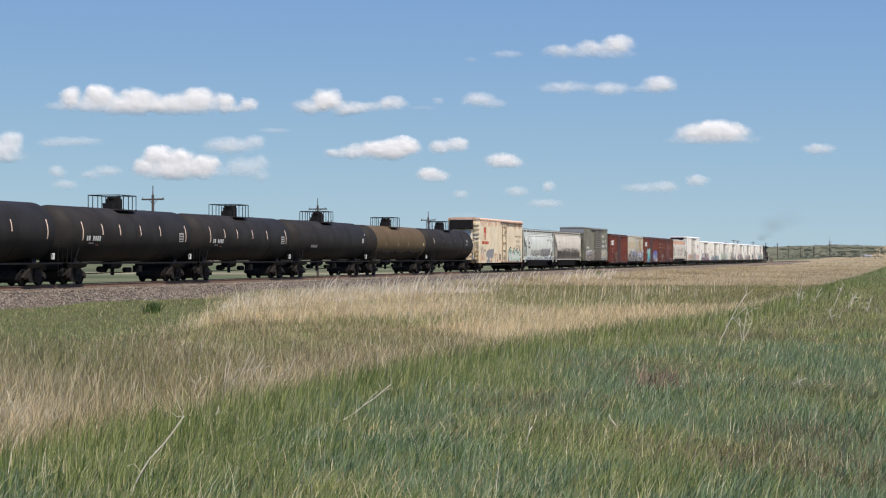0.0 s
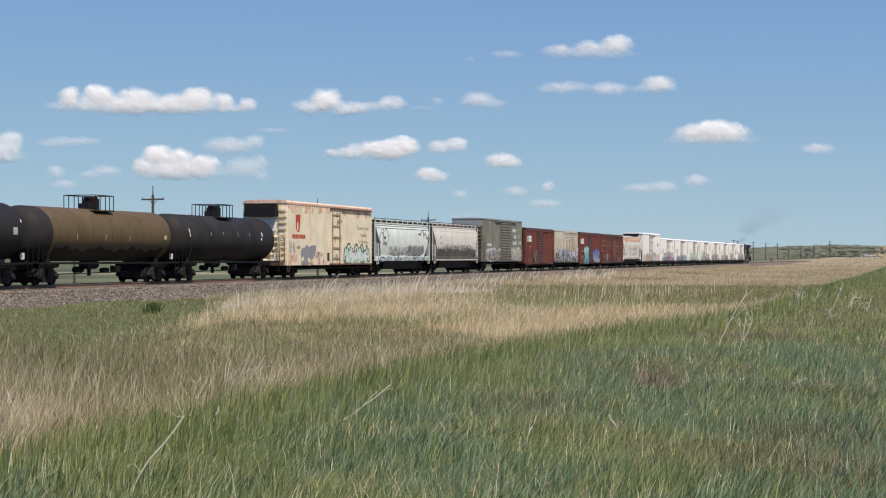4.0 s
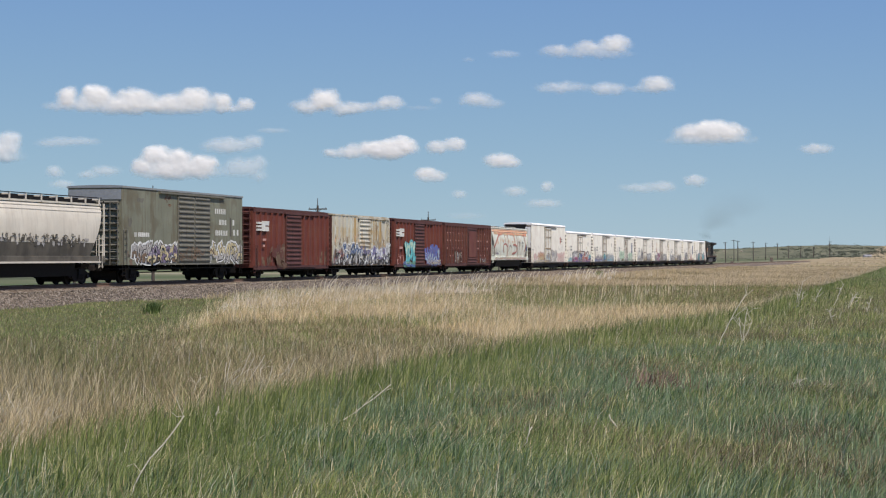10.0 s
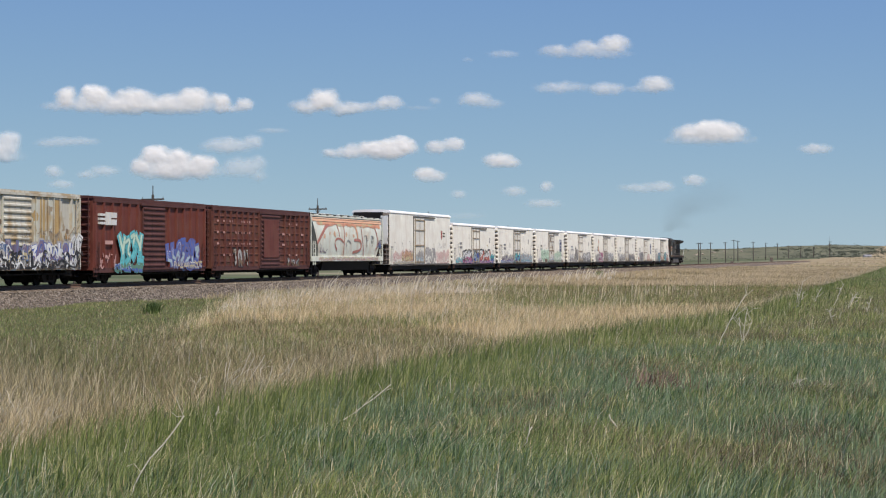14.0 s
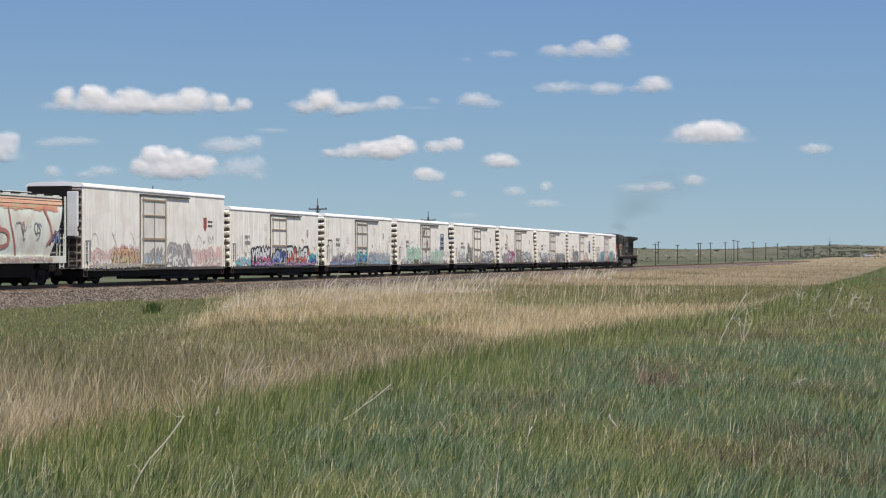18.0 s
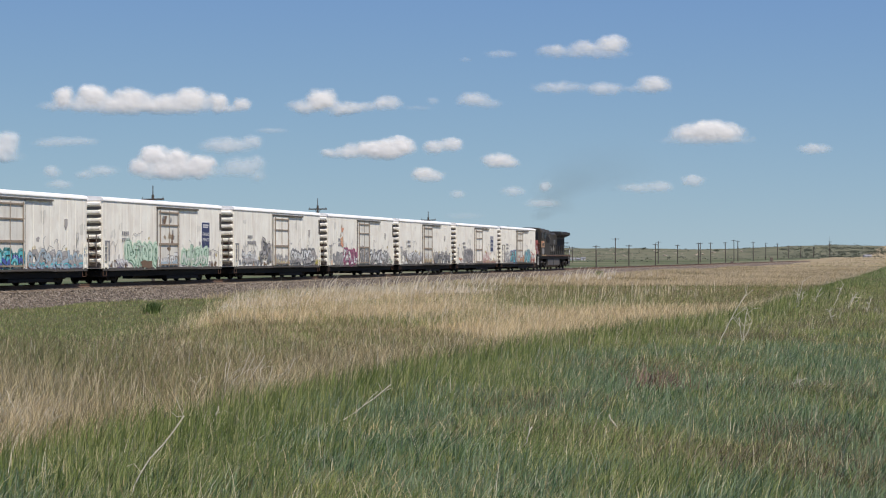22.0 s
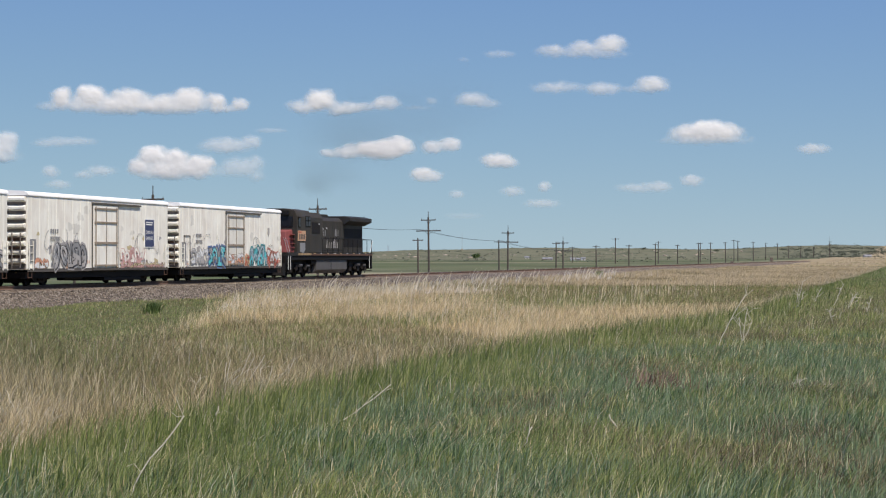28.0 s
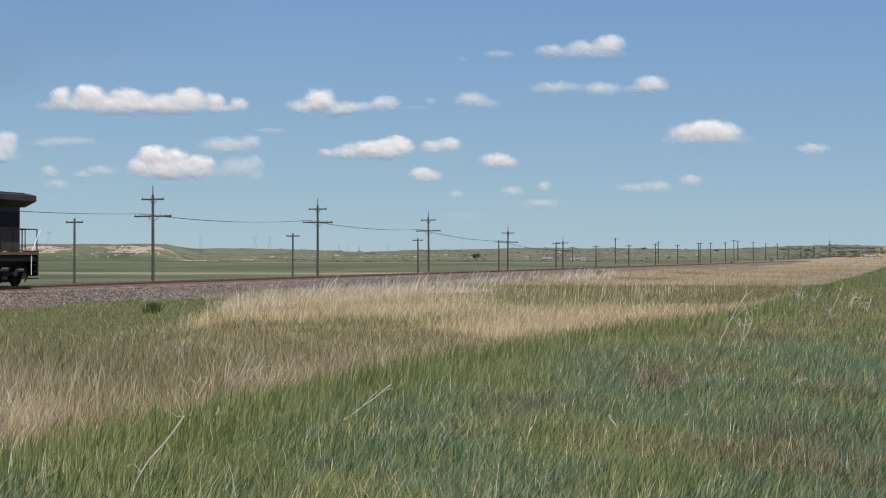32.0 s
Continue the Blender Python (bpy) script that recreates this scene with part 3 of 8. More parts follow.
def truck_mesh():
    """Bolster, transoms and brake rigging between the wheels."""
    m = Shape().box(-0.22, 0.22, -1.12, 1.12, 0.52, 0.80).box(-1.12, 1.12, -0.67, 0.67, 0.15, 0.70)
    for x in (-0.42, 0.42):
        m.prism([(x - 0.34, 0.62), (x - 0.30, 0.80), (x + 0.30, 0.80), (x + 0.34, 0.62)], -0.88, 0.88, "y")
    return m.rod((-1.28, -0.55, 0.66), (1.28, -0.55, 0.66), 0.05, 6).rod((-1.28, 0.55, 0.66), (1.28, 0.55, 0.66), 0.05, 6).mesh("truck", "truck_steel")


TRUCK, SIDE_FRAME = truck_mesh(), side_frame_mesh()
BRAKE_BEAM = Shape().box(-0.04, 0.04, -0.7, 0.7, 0.30, 0.66).mesh("brake_beam", "truck_steel", 0.01)
COUPLER = Shape().box(-0.45, 0.10, -0.11, 0.11, 0.72, 0.98).box(0.08, 0.30, -0.17, 0.15, 0.68, 1.0).mesh("coupler", "truck_steel", 0.03)
WHEELS = {}


def running_gear(car, half, inset):
    for x in (-half + inset, half - inset):
        part("body_bolster", Shape().prism([(-1.42, 1.12), (-1.35, 0.92), (-0.7, 0.76), (0.7, 0.76), (1.35, 0.92), (1.42, 1.12)], x - 0.5, x + 0.5), "dark_steel", car)
        t = part("truck", TRUCK, "", car, at=(x, 0, 0))
        for y in (-1.02, 0.90):
            part("side_frame", SIDE_FRAME, "", t, at=(0, y, 0))
        for dx in (-1.28, 1.28):
            part("brake_beam", BRAKE_BEAM, "", t, at=(dx, 0, 0))
        for k, dx in enumerate((-0.86, 0.86)):
            WHEELS.setdefault(("car", k), []).append(part("wheelset", WHEELSET, "", t, at=(dx, 0, 0.42)))
    for sx in (-1, 1):
        c = part("coupler", COUPLER, "", car, at=(sx * (half + 0.25), 0, 0))
        if sx < 0:
            c.rotation_euler = (0, 0, math.pi)
    brake = Shape().rod((-1.1, 0.3, 0.75), (-0.3, 0.3, 0.75), 0.17, 10).rod((0.5, -0.5, 0.72), (1.2, -0.5, 0.72), 0.14, 10)
    brake.rod((-half + inset, -0.25, 0.52), (half - inset, -0.25, 0.62), 0.03, 5).box(1.6, 2.0, -0.9, -0.5, 0.62, 0.95)
    part("brake_gear", brake, "dark_steel", car)


def ladder(car, x, y, z0, z1, material, width=0.42, name="ladder", along="x", rung=0.36):
    """Two stiles and rungs, on a side (along x) or on an end (along y)."""
    m = Shape()
    for k in (-width / 2, width / 2):
        if along == "x":
            m.box(x + k - 0.02, x + k + 0.02, y - 0.025, y + 0.025, z0, z1)
        else:
            m.box(x - 0.025, x + 0.025, y + k - 0.02, y + k + 0.02, z0, z1)
    z = z0 + 0.1
    while z < z1:
        if along == "x":
            m.rod((x - width / 2, y, z), (x + width / 2, y, z), 0.016, 5)
        else:
            m.rod((x, y - width / 2, z), (x, y + width / 2, z), 0.016, 5)
        z += rung
    return part(name, m, material, car)


def bars(car, x, z, widths, height, material, y=-1.625, gap=0.09, name="marking"):
    """Plain bars in place of writing."""
    m = Shape()
    for w in widths:
        if w > 0:
            m.box(x, x + w, y - 0.002, y + 0.02, z, z + height)
        x += abs(w) + gap
    return part(name, m, material, car)


def lettering(car, words, x, z, size, material, y):
    """Words painted on the near side, centred on x."""
    curve = bpy.data.curves.new("lettering", "FONT")
    curve.body, curve.size, curve.align_x, curve.resolution_u = words, size, "CENTER", 3
    curve.extrude = 0.002
    tmp = bpy.data.objects.new("lettering", curve)
    me = bpy.data.meshes.new_from_object(tmp)
    me.materials.clear()
    me.materials.append(MAT[material])
    bpy.data.objects.remove(tmp)
    ob = part("lettering", me, material, car, at=(x, y, z))
    ob.rotation_euler = (math.pi / 2, 0, 0)
    return ob


def blob(cx, cz, w, h, rng, lobes=0.22, n=22):
    p = [rng.uniform(0, 6.28) for _ in range(3)]
    q = [rng.uniform(0.4, 1.0) * lobes for _ in range(3)]
    pts = []
    for i in range(n):
        a = 2 * math.pi * i / n
        k = 1 + q[0] * math.sin(2 * a + p[0]) + q[1] * math.sin(3 * a + p[1]) + q[2] * 0.8 * math.sin(5 * a + p[2])
        c, s = math.cos(a), math.sin(a)
        pts.append((cx + w / 2 * k * math.copysign(abs(c) ** 0.75, c), cz + h / 2 * k * math.copysign(abs(s) ** 0.75, s)))
    return pts


HOPPER_Z = (1.47, 2.0, 2.6, 3.2, 3.78, 4.1, 4.2)
HOPPER_Y = (-1.47, -1.56, -1.60, -1.58, -1.50, -1.36, -1.10)


HOPPER_TOP = [4.20]      # height of the hopper that is being painted


def lie(y, z):
    """The place of the skin: flat at y, or, for BOWED, just proud of a hopper's bowed side."""
    if y > -5:
        return y
    z = 1.47 + (z - 1.47) * 2.73 / (HOPPER_TOP[0] - 1.47)
    return float(np.interp(z, HOPPER_Z, HOPPER_Y)) + y + 10


BOWED = -10.012


def fan(shape, pts, y):
    cx, cz = sum(p[0] for p in pts) / len(pts), sum(p[1] for p in pts) / len(pts)
    k = len(pts)
    vs = [(p[0], lie(y, p[1]), p[1]) for p in pts] + [(cx, lie(y, cz), cz)]
    shape.add(vs, [(i, k, (i + 1) % k) for i in range(k)])


def ribbon(shape, pts, w, y):
    if y < -5:
        pts = [(a[0] + (b[0] - a[0]) * k / 8, a[1] + (b[1] - a[1]) * k / 8) for a, b in zip(pts, pts[1:]) for k in range(8)] + [pts[-1]]
    vs = []
    for i, p in enumerate(pts):
        a, c = pts[max(0, i - 1)], pts[min(len(pts) - 1, i + 1)]
        dx, dz = c[0] - a[0], c[1] - a[1]
        k = math.hypot(dx, dz) or 1
        t = w * (0.6 + 0.4 * math.sin(3.1 * (i + 0.5) / len(pts)))
        za, zb = p[1] + dx / k * t, p[1] - dx / k * t
        vs += [(p[0] - dz / k * t, lie(y, za), za), (p[0] + dz / k * t, lie(y, zb), zb)]
    shape.add(vs, [(2 * i, 2 * i + 1, 2 * i + 3, 2 * i + 2) for i in range(len(pts) - 1)])


# loose hooks, zigzags and loops on a unit square; no letter of any script
HOOKS = (
    [[(0, 1), (0.35, 0.1), (0.6, 0.9), (1, 0)]],
    [[(0.1, 0), (0, 0.8), (0.5, 1), (0.9, 0.7), (0.6, 0.35)], [(0.5, 0.5), (1, 0)]],
    [[(0.5, 0.5), (0.1, 0.2), (0.1, 0.8), (0.6, 1), (1, 0.6), (0.8, 0.1), (0.4, 0)]],
    [[(0.5, 0), (0.5, 0.5), (0, 1)], [(0.5, 0.5), (1, 1)], [(0.1, 0), (0.9, 0.05)]],
    [[(0, 0), (0, 1), (1, 1), (1, 0.45)], [(0.5, 0.6), (0.5, 0)], [(0.5, 0.1), (1, 0)]],
    [[(0, 0.1), (0.3, 1), (0.55, 0.35), (0.75, 1), (1, 0.1)]],
    [[(0, 0.9), (0.9, 1), (0.3, 0.5), (1, 0.4), (0.1, 0)]],
)


def rounded(pts):
    """Cuts the corners of an open line once."""
    out = [pts[0]]
    for a, b in zip(pts, pts[1:]):
        out += [(a[0] * 0.75 + b[0] * 0.25, a[1] * 0.75 + b[1] * 0.25), (a[0] * 0.25 + b[0] * 0.75, a[1] * 0.25 + b[1] * 0.75)]
    return out + [pts[-1]]


def band_line(shape, pts, w, y):
    """A fat line of even width with square ends, lying on the skin."""
    if len(pts) < 2:
        return
    if y < -5:
        pts = [(a[0] + (b[0] - a[0]) * k / 4, a[1] + (b[1] - a[1]) * k / 4) for a, b in zip(pts, pts[1:]) for k in range(4)] + [pts[-1]]
    vs = []
    for i, p in enumerate(pts):
        a, c = pts[max(0, i - 1)], pts[min(len(pts) - 1, i + 1)]
        dx, dz = c[0] - a[0], c[1] - a[1]
        k = math.hypot(dx, dz) or 1
        dx, dz = dx / k, dz / k
        push = (-0.6 * w if i == 0 else 0.6 * w if i == len(pts) - 1 else 0)
        px, pz = p[0] + dx * push, p[1] + dz * push
        za, zb = pz + dx * w, pz - dx * w
        vs += [(px - dz * w, lie(y, za), za), (px + dz * w, lie(y, zb), zb)]
    shape.add(vs, [(2 * i, 2 * i + 1, 2 * i + 3, 2 * i + 2) for i in range(len(pts) - 1)])


def graffiti(car, x0, x1, z0, z1, fill, second, outline, seed, y=-1.61, letters=5, glow=None):
    """A sprayed piece: packed fat shapes with a rim, a second tone and highlights, on the skin of the car."""
    rng = random.Random(seed)
    letters = max(letters, round((x1 - x0) / (0.36 + 0.22 * (z1 - z0))))
    pitch, tall = (x1 - x0) / letters, z1 - z0
    edge = max(0.028, min(0.06, 0.05 * tall))
    for i in range(letters):
        w, h = pitch * rng.uniform(1.0, 1.35), tall * rng.uniform(0.72, 0.99)
        cx = x0 + pitch * (i + 0.5) + rng.uniform(-0.08, 0.08) * pitch
        low = z0 + (tall - h) * rng.uniform(0, 1)
        lean, flip = rng.uniform(-0.3, 0.3), rng.choice((-1, 1))
        fat = min(w, h) * rng.uniform(0.10, 0.16)
        level = 0.004 + 0.006 * (i % 2)
        coats = {"glow": Shape(), "rim": Shape(), "body": Shape(), "tone": Shape(), "shine": Shape()}
        a, b = (fill, second) if rng.random() < 0.8 else (second, fill)
        for k, line in enumerate(rng.choice(HOOKS)):
            pts = []
            for u, v in line:
                u, v = (u - 0.5) * flip + rng.uniform(-0.08, 0.08), v + rng.uniform(-0.06, 0.06)
                v = min(1, max(0, v))
                pts.append((cx + u * (w - 2 * fat) + lean * (v - 0.5) * h, low + fat + v * (h - 2 * fat)))
            pts = rounded(pts)
            lift = 0.0002 * k
            if glow:
                band_line(coats["glow"], pts, fat + 0.16 * min(1, tall), y - 0.002 - lift)
            band_line(coats["rim"], [(p + edge * 0.4, q - edge * 0.4) for p, q in pts], fat + edge, y - level - lift)
            band_line(coats["body"], pts, fat, y - level - 0.0015 - lift)
            cut = low + h * rng.uniform(0.35, 0.6)
            band_line(coats["tone"], [p for p in pts if p[1] < cut], fat * 0.96, y - level - 0.003 - lift)
            if rng.random() < 0.6:
                band_line(coats["shine"], [(p - fat * 0.5, q + fat * 0.4) for p, q in pts[1:-2]], max(0.012, fat * 0.14), y - level - 0.0045 - lift)
        for key, material in (("glow", glow), ("rim", outline), ("body", a), ("tone", b), ("shine", "g_white" if outline != "g_white" else "g_smoke")):
            if coats[key].v and material:
                part("graffiti", coats[key], material, car)


def worn_patches(car, x0, x1, z0, z1, materials, seed, count, y=-1.606, size=0.8):
    """Blotches of old or covering paint with uneven rims."""
    rng = random.Random(seed)
    for i in range(count):
        w, h = size * rng.uniform(0.5, 1.3), size * rng.uniform(0.4, 1.0)
        h = min(h, (z1 - z0) * 0.8)
        cx, cz = rng.uniform(x0 + w / 2, x1 - w / 2), rng.uniform(z0 + h / 2, z1 - h / 2)
        m = Shape()
        fan(m, blob(cx, cz, w, h, rng, 0.2), y - 0.00015 * i)
        part("worn_patch", m, rng.choice(materials), car)


def scrawl(car, x0, x1, z0, z1, material, seed, y=-1.612, strokes=8, w=0.022):
    rng = random.Random(seed)
    for i in range(strokes):
        x = x0 + (x1 - x0) * (i + rng.uniform(0.1, 0.9)) / strokes
        z, a = rng.uniform(z0, z1), rng.uniform(0, 6.28)
        pts = []
        for _ in range(9):
            if z > z1 or z < z0:
                a, z = -a, min(z1, max(z0, z)) + rng.uniform(-0.06, 0.06)
            pts.append((x, z))
            a += rng.uniform(-1.3, 1.3)
            step_len = min(0.22, (x1 - x0) / strokes * 0.35)
            x += math.cos(a) * step_len
            z += math.sin(a) * min(0.3, (z1 - z0) * 0.28)
        m = Shape()
        ribbon(m, pts, w, y - 0.012 - 0.0004 * i)
        part("graffiti", m, material, car)


def end_ribs(car, half, z0, z1, count, material, depth=0.11, w=1.42, broad=0.20):
    for sx in (-1, 1):
        for i in range(count):
            z = z0 + (i + 0.5) * (z1 - z0) / count
            h = (z1 - z0) / count * broad
            out = [(sx * half, z - h), (sx * (half + depth), z - h * 0.35), (sx * (half + depth), z + h * 0.35), (sx * half, z + h)]
            part("end_rib", Shape().prism(out, -w, w, "y"), material, car)


def gable_roof(car, half, width, z, rise, material, seams, over=0.04, name="roof"):
    w = width / 2 + over
    m = Shape().prism([(-w, z - 0.10), (-w, z), (-w * 0.6, z + rise * 0.62), (0, z + rise), (w * 0.6, z + rise * 0.62), (w, z), (w, z - 0.10)], -half - 0.05, half + 0.05)
    roof = part(name, m, material, car)
    for i in range(seams):
        x = -half + (i + 0.5) * 2 * half / seams
        part("roof_seam", Shape().prism([(-w, z + 0.01), (-w * 0.6, z + rise * 0.62 + 0.03), (0, z + rise + 0.03), (w * 0.6, z + rise * 0.62 + 0.03), (w, z + 0.01), (0, z + rise - 0.02)], x - 0.03, x + 0.03), material, roof)
    return roof


def round_roof(car, half, width, z, crown, material):
    """A sheet roof that curls over the eaves."""
    w = width / 2 + 0.045
    side = [(-w, z - 0.11), (-w, z - 0.03), (-w + 0.06, z + crown * 0.30), (-w + 0.20, z + crown * 0.58), (-w + 0.50, z + crown * 0.80), (-w * 0.35, z + crown * 0.97)]
    part("roof", Shape().prism(side + [(0, z + crown)] + [(-a, b) for a, b in reversed(side)], -half - 0.04, half + 0.04), material, car, smooth=True)


CARS = []          # every vehicle with its place along the track at the start


def vehicle(name, label, category, u0, u1):
    """u: the ends of its near side, in units of 143.4 m along the track."""
    s = 143.4 * (u0 + u1) / 2 - 10.85
    car = thing(name, label, category, "cars of the freight train", m=at_track(s))
    CARS.append((car, s))
    return car, 143.4 * (u1 - u0) / 2


# ---- tank cars ----
def tank_car(u0, u1, shell, label, radius=1.46, zc=2.56, stripes=(), brown=False, platform=True):
    car, half = vehicle("tank_car", label, "tank car", u0, u1)
    half -= 0.12
    zc += 0.08
    e = half - 0.55
    out = [(-half, 0.0), (-half + 0.03, 0.45), (-half + 0.12, 0.85), (-half + 0.32, 1.2), (-e, radius - 0.06), (-e + 0.12, radius), (-e * 0.02, radius), (e * 0.02, radius), (e - 0.12, radius), (e, radius - 0.06), (half - 0.32, 1.2), (half - 0.12, 0.85), (half - 0.03, 0.45), (half, 0.0)]
    tank = part("tank_shell", Shape().turned(out, zc, 48), shell, car, smooth=True)
    if brown:
        a, c = -e * 0.86, e * 0.97
        part("painted_band", Shape().turned([(a, radius), (a + 0.002, radius + 0.006), (c, radius + 0.006), (c + 0.002, radius)], zc, 48), "tank_brown", tank, "mustard-brown painted section", smooth=True)
    for x in (-e * 0.5, 0.0, e * 0.5):
        part("weld_band", Shape().turned([(x - 0.03, radius), (x - 0.025, radius + 0.012), (x + 0.025, radius + 0.012), (x + 0.03, radius)], zc, 48), "tank_brown" if brown else shell, tank)
    # top platform with its railing and the manway
    if platform:
        px, ph = 0.0, zc + radius
        hatch = part("manway", Shape().box(-0.12, 0.52, -0.36, 0.36, ph - 0.1, ph + 0.56).box(-0.66, -0.12, -0.28, 0.28, ph - 0.05, ph + 0.30), "unit_black", car)
        part("manway_lid", Shape().rod((0.2, 0, ph + 0.56), (0.2, 0, ph + 0.66), 0.38, 14), "unit_black", hatch)
        deck = part("platform", Shape().box(px - 1.15, px + 1.15, -0.95, -0.45, ph - 0.14, ph - 0.10).box(px - 1.15, px + 1.15, 0.45, 0.95, ph - 0.14, ph - 0.10), "dark_steel", car)
        rail = Shape()
        for y in (-0.92, 0.92):
            for x in (-1.12, -0.55, 0.1, 0.62, 1.12):
                rail.rod((x, y, ph - 0.12), (x, y, ph + 0.72), 0.026, 5)
            rail.rod((-1.12, y, ph + 0.72), (1.12, y, ph + 0.72), 0.026, 5)
        for x in (-1.12, 1.12):
            rail.rod((x, -0.92, ph + 0.72), (x, 0.92, ph + 0.72), 0.026, 5)
        part("platform_railing", rail, "dark_steel", deck)
    # sill, bolsters, steps and pipes under the shell
    part("stub_sill", Shape().box(-half - 0.2, -half + 2.6, -0.3, 0.3, 0.78, 1.15).box(half - 2.6, half + 0.2, -0.3, 0.3, 0.78, 1.15), "dark_steel", car)
    for x in (-half + 1.9, half - 1.9):
        part("saddle", Shape().prism([(-1.0, 1.10), (-0.95, 1.36), (-0.5, 1.2), (0.5, 1.2), (0.95, 1.36), (1.0, 1.10)], x - 0.22, x + 0.22), "dark_steel", car)
    part("side_rail", Shape().box(-half - 0.1, half + 0.1, -1.53, -1.46, 1.06, 1.15).box(-half - 0.1, half + 0.1, 1.46, 1.53, 1.06, 1.15), "dark_steel", car)
    part("outlet", Shape().turned([(-0.75, 0.0), (-0.68, 0.28), (0.68, 0.28), (0.75, 0.0)], 1.05, 14).rod((0, 0, 0.95), (0, 0, 0.42), 0.11, 8), "unit_black", car)
    part("end_platform", Shape().box(-half - 0.25, -half + 0.5, -1.45, 1.45, 1.10, 1.16).box(half - 0.5, half + 0.25, -1.45, 1.45, 1.10, 1.16), "dark_steel", car)
    for sx in (-1, 1):
        x = sx * (half - 0.35)
        rail = Shape().path([(x, -1.5, 1.12), (x, -1.5, 1.95), (x + sx * 0.4, -1.5, 1.95), (x + sx * 0.55, -1.5, 1.12)], 0.022, 5)
        rail.path([(x, -1.5, 0.50), (x, -1.5, 1.1)], 0.022, 5).path([(x + sx * 0.4, -1.5, 0.50), (x + sx * 0.4, -1.5, 1.1)], 0.022, 5)
        rail.path([(x, -1.5, 0.5), (x + sx * 0.4, -1.5, 0.5)], 0.022, 5).path([(x - sx * 0.9, -1.48, 1.9), (x - sx * 0.35, -1.5, 1.12)], 0.025, 5)
        part("grab_iron", rail, "dark_steel", car)
    part("brake_valve", Shape().box(half - 0.95, half - 0.72, -1.52, -1.40, 1.3, 1.62), "mark_white", car, bevel=0.02)
    running_gear(car, half, 1.85)
    # reflective strips and stencils follow the shell
    def strip(x, a0, a1, w, material, name):
        m, k = Shape(), 6
        vs = []
        for i in range(k + 1):
            a = radians(a0 + (a1 - a0) * i / k)
            for xx in (x, x + w):
                vs.append((xx, -(radius + 0.016) * math.cos(a), zc + (radius + 0.016) * math.sin(a)))
        part(name, m.add(vs, [(2 * i, 2 * i + 1, 2 * i + 3, 2 * i + 2) for i in range(k)]), material, tank)
    for x, lo, hi in stripes:
        strip(x * half, lo, hi, 0.10, "mark_peach", "reflective_strip")
    return car, half, strip


long_strips = [(-0.80, -13, 25)] + [(x, -1, 21) for x in (-0.52, -0.26, 0.06, 0.38)] + [(0.82, -13, 24)]
tank_car(0.5435, 0.6630, "tank_black", "black tank car with peach reflective strips on its shell", 1.5, 2.6, long_strips)
for u0, u1, zr in ((0.6670, 0.7865, 1.47), (0.7900, 0.9100, 1.45)):
    car, half, strip = tank_car(u0, u1, "tank_black", "black tank car with peach strips and white stencils", zr, 2.56, long_strips)
    for k in range(7):
        if k not in (2,):
            strip(-0.74 * half + k * 0.25, -14, -4, 0.17, "mark_white", "stencil")
    strip(0.71 * half, -13, 7, 0.62, "g_smoke", "placard")
    for k in range(3):
        strip(0.72 * half, -11 + k * 6, -8 + k * 6, 0.45, "tank_black", "placard")
    strip(-0.70 * half, -20, -18, 0.55, "g_smoke", "stencil")
    strip(-0.60 * half, -24, -22, 0.4, "g_red", "stencil")
car, half, strip = tank_car(0.9140, 1.0350, "tank_black", "black tank car with a faded stencil on its shell", 1.43, 2.57)
for k in range(6):
    strip(-0.62 * half + k * 0.24, -22, -14, 0.17, "g_smoke", "stencil")
strip(0.80 * half, -6, 8, 0.45, "g_smoke", "placard")
strip(0.90 * half, 18, 24, 0.12, "mark_white", "placard")
car, half, strip = tank_car(1.0395, 1.1615, "tank_black", "tank car with a mustard-brown shell, a grimy belly and black ends", 1.40, 2.53, brown=True)
rng = random.Random(77)
for k in range(90):
    # grime that crept up from the belly
    w = 1.58 * half / 90
    edge = -30 + 4 * math.sin(k * 0.23) + 3 * math.sin(k * 0.71 + 2)
    strip(-0.76 * half + k * w, edge - 2, edge + 9 + rng.uniform(-6, 4), w + 0.01, "g_soot", "grime")
    strip(-0.76 * half + k * w, -80, edge + rng.uniform(-4, 2), w + 0.01, "tank_black", "grime")
strip(0.80 * half, -8, 2, 0.35, "g_sand", "placard")
for x in (-0.5, -0.1, 0.25):
    strip(x * half, -12, 0, 0.05, "g_sand", "stencil")
car, half, strip = tank_car(1.1660, 1.2830, "tank_black", "short glossy black tank car with faint marks", 1.42, 2.51, [(-0.86, 2, 22)])
for x in (-0.45, -0.2, 0.1, 0.35):
    strip(x * half, 6, 16, 0.05, "g_smoke", "stencil")
strip(0.62 * half, 8, 18, 0.22, "mark_white", "placard")
strip(0.60 * half, -3, 4, 0.22, "mark_white", "placard")


# ---- box cars and refrigerator cars ----
def box_body(car, half, z0, z1, side, width=3.2):
    part("body", Shape().box(-half, half, -width / 2, width / 2, z0, z1), side, car, bevel=0.03)
    part("center_sill", Shape().box(-half - 0.1, half + 0.1, -0.35, 0.35, z0 - 0.30, z0 + 0.02), "dark_steel", car)
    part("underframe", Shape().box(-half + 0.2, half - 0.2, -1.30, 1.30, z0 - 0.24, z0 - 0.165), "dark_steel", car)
    for x in np.linspace(-half + 1.2, half - 1.2, 9):
        part("cross_bearer", Shape().box(x - 0.08, x + 0.08, -1.45, 1.45, z0 - 0.16, z0 - 0.001), "dark_steel", car)


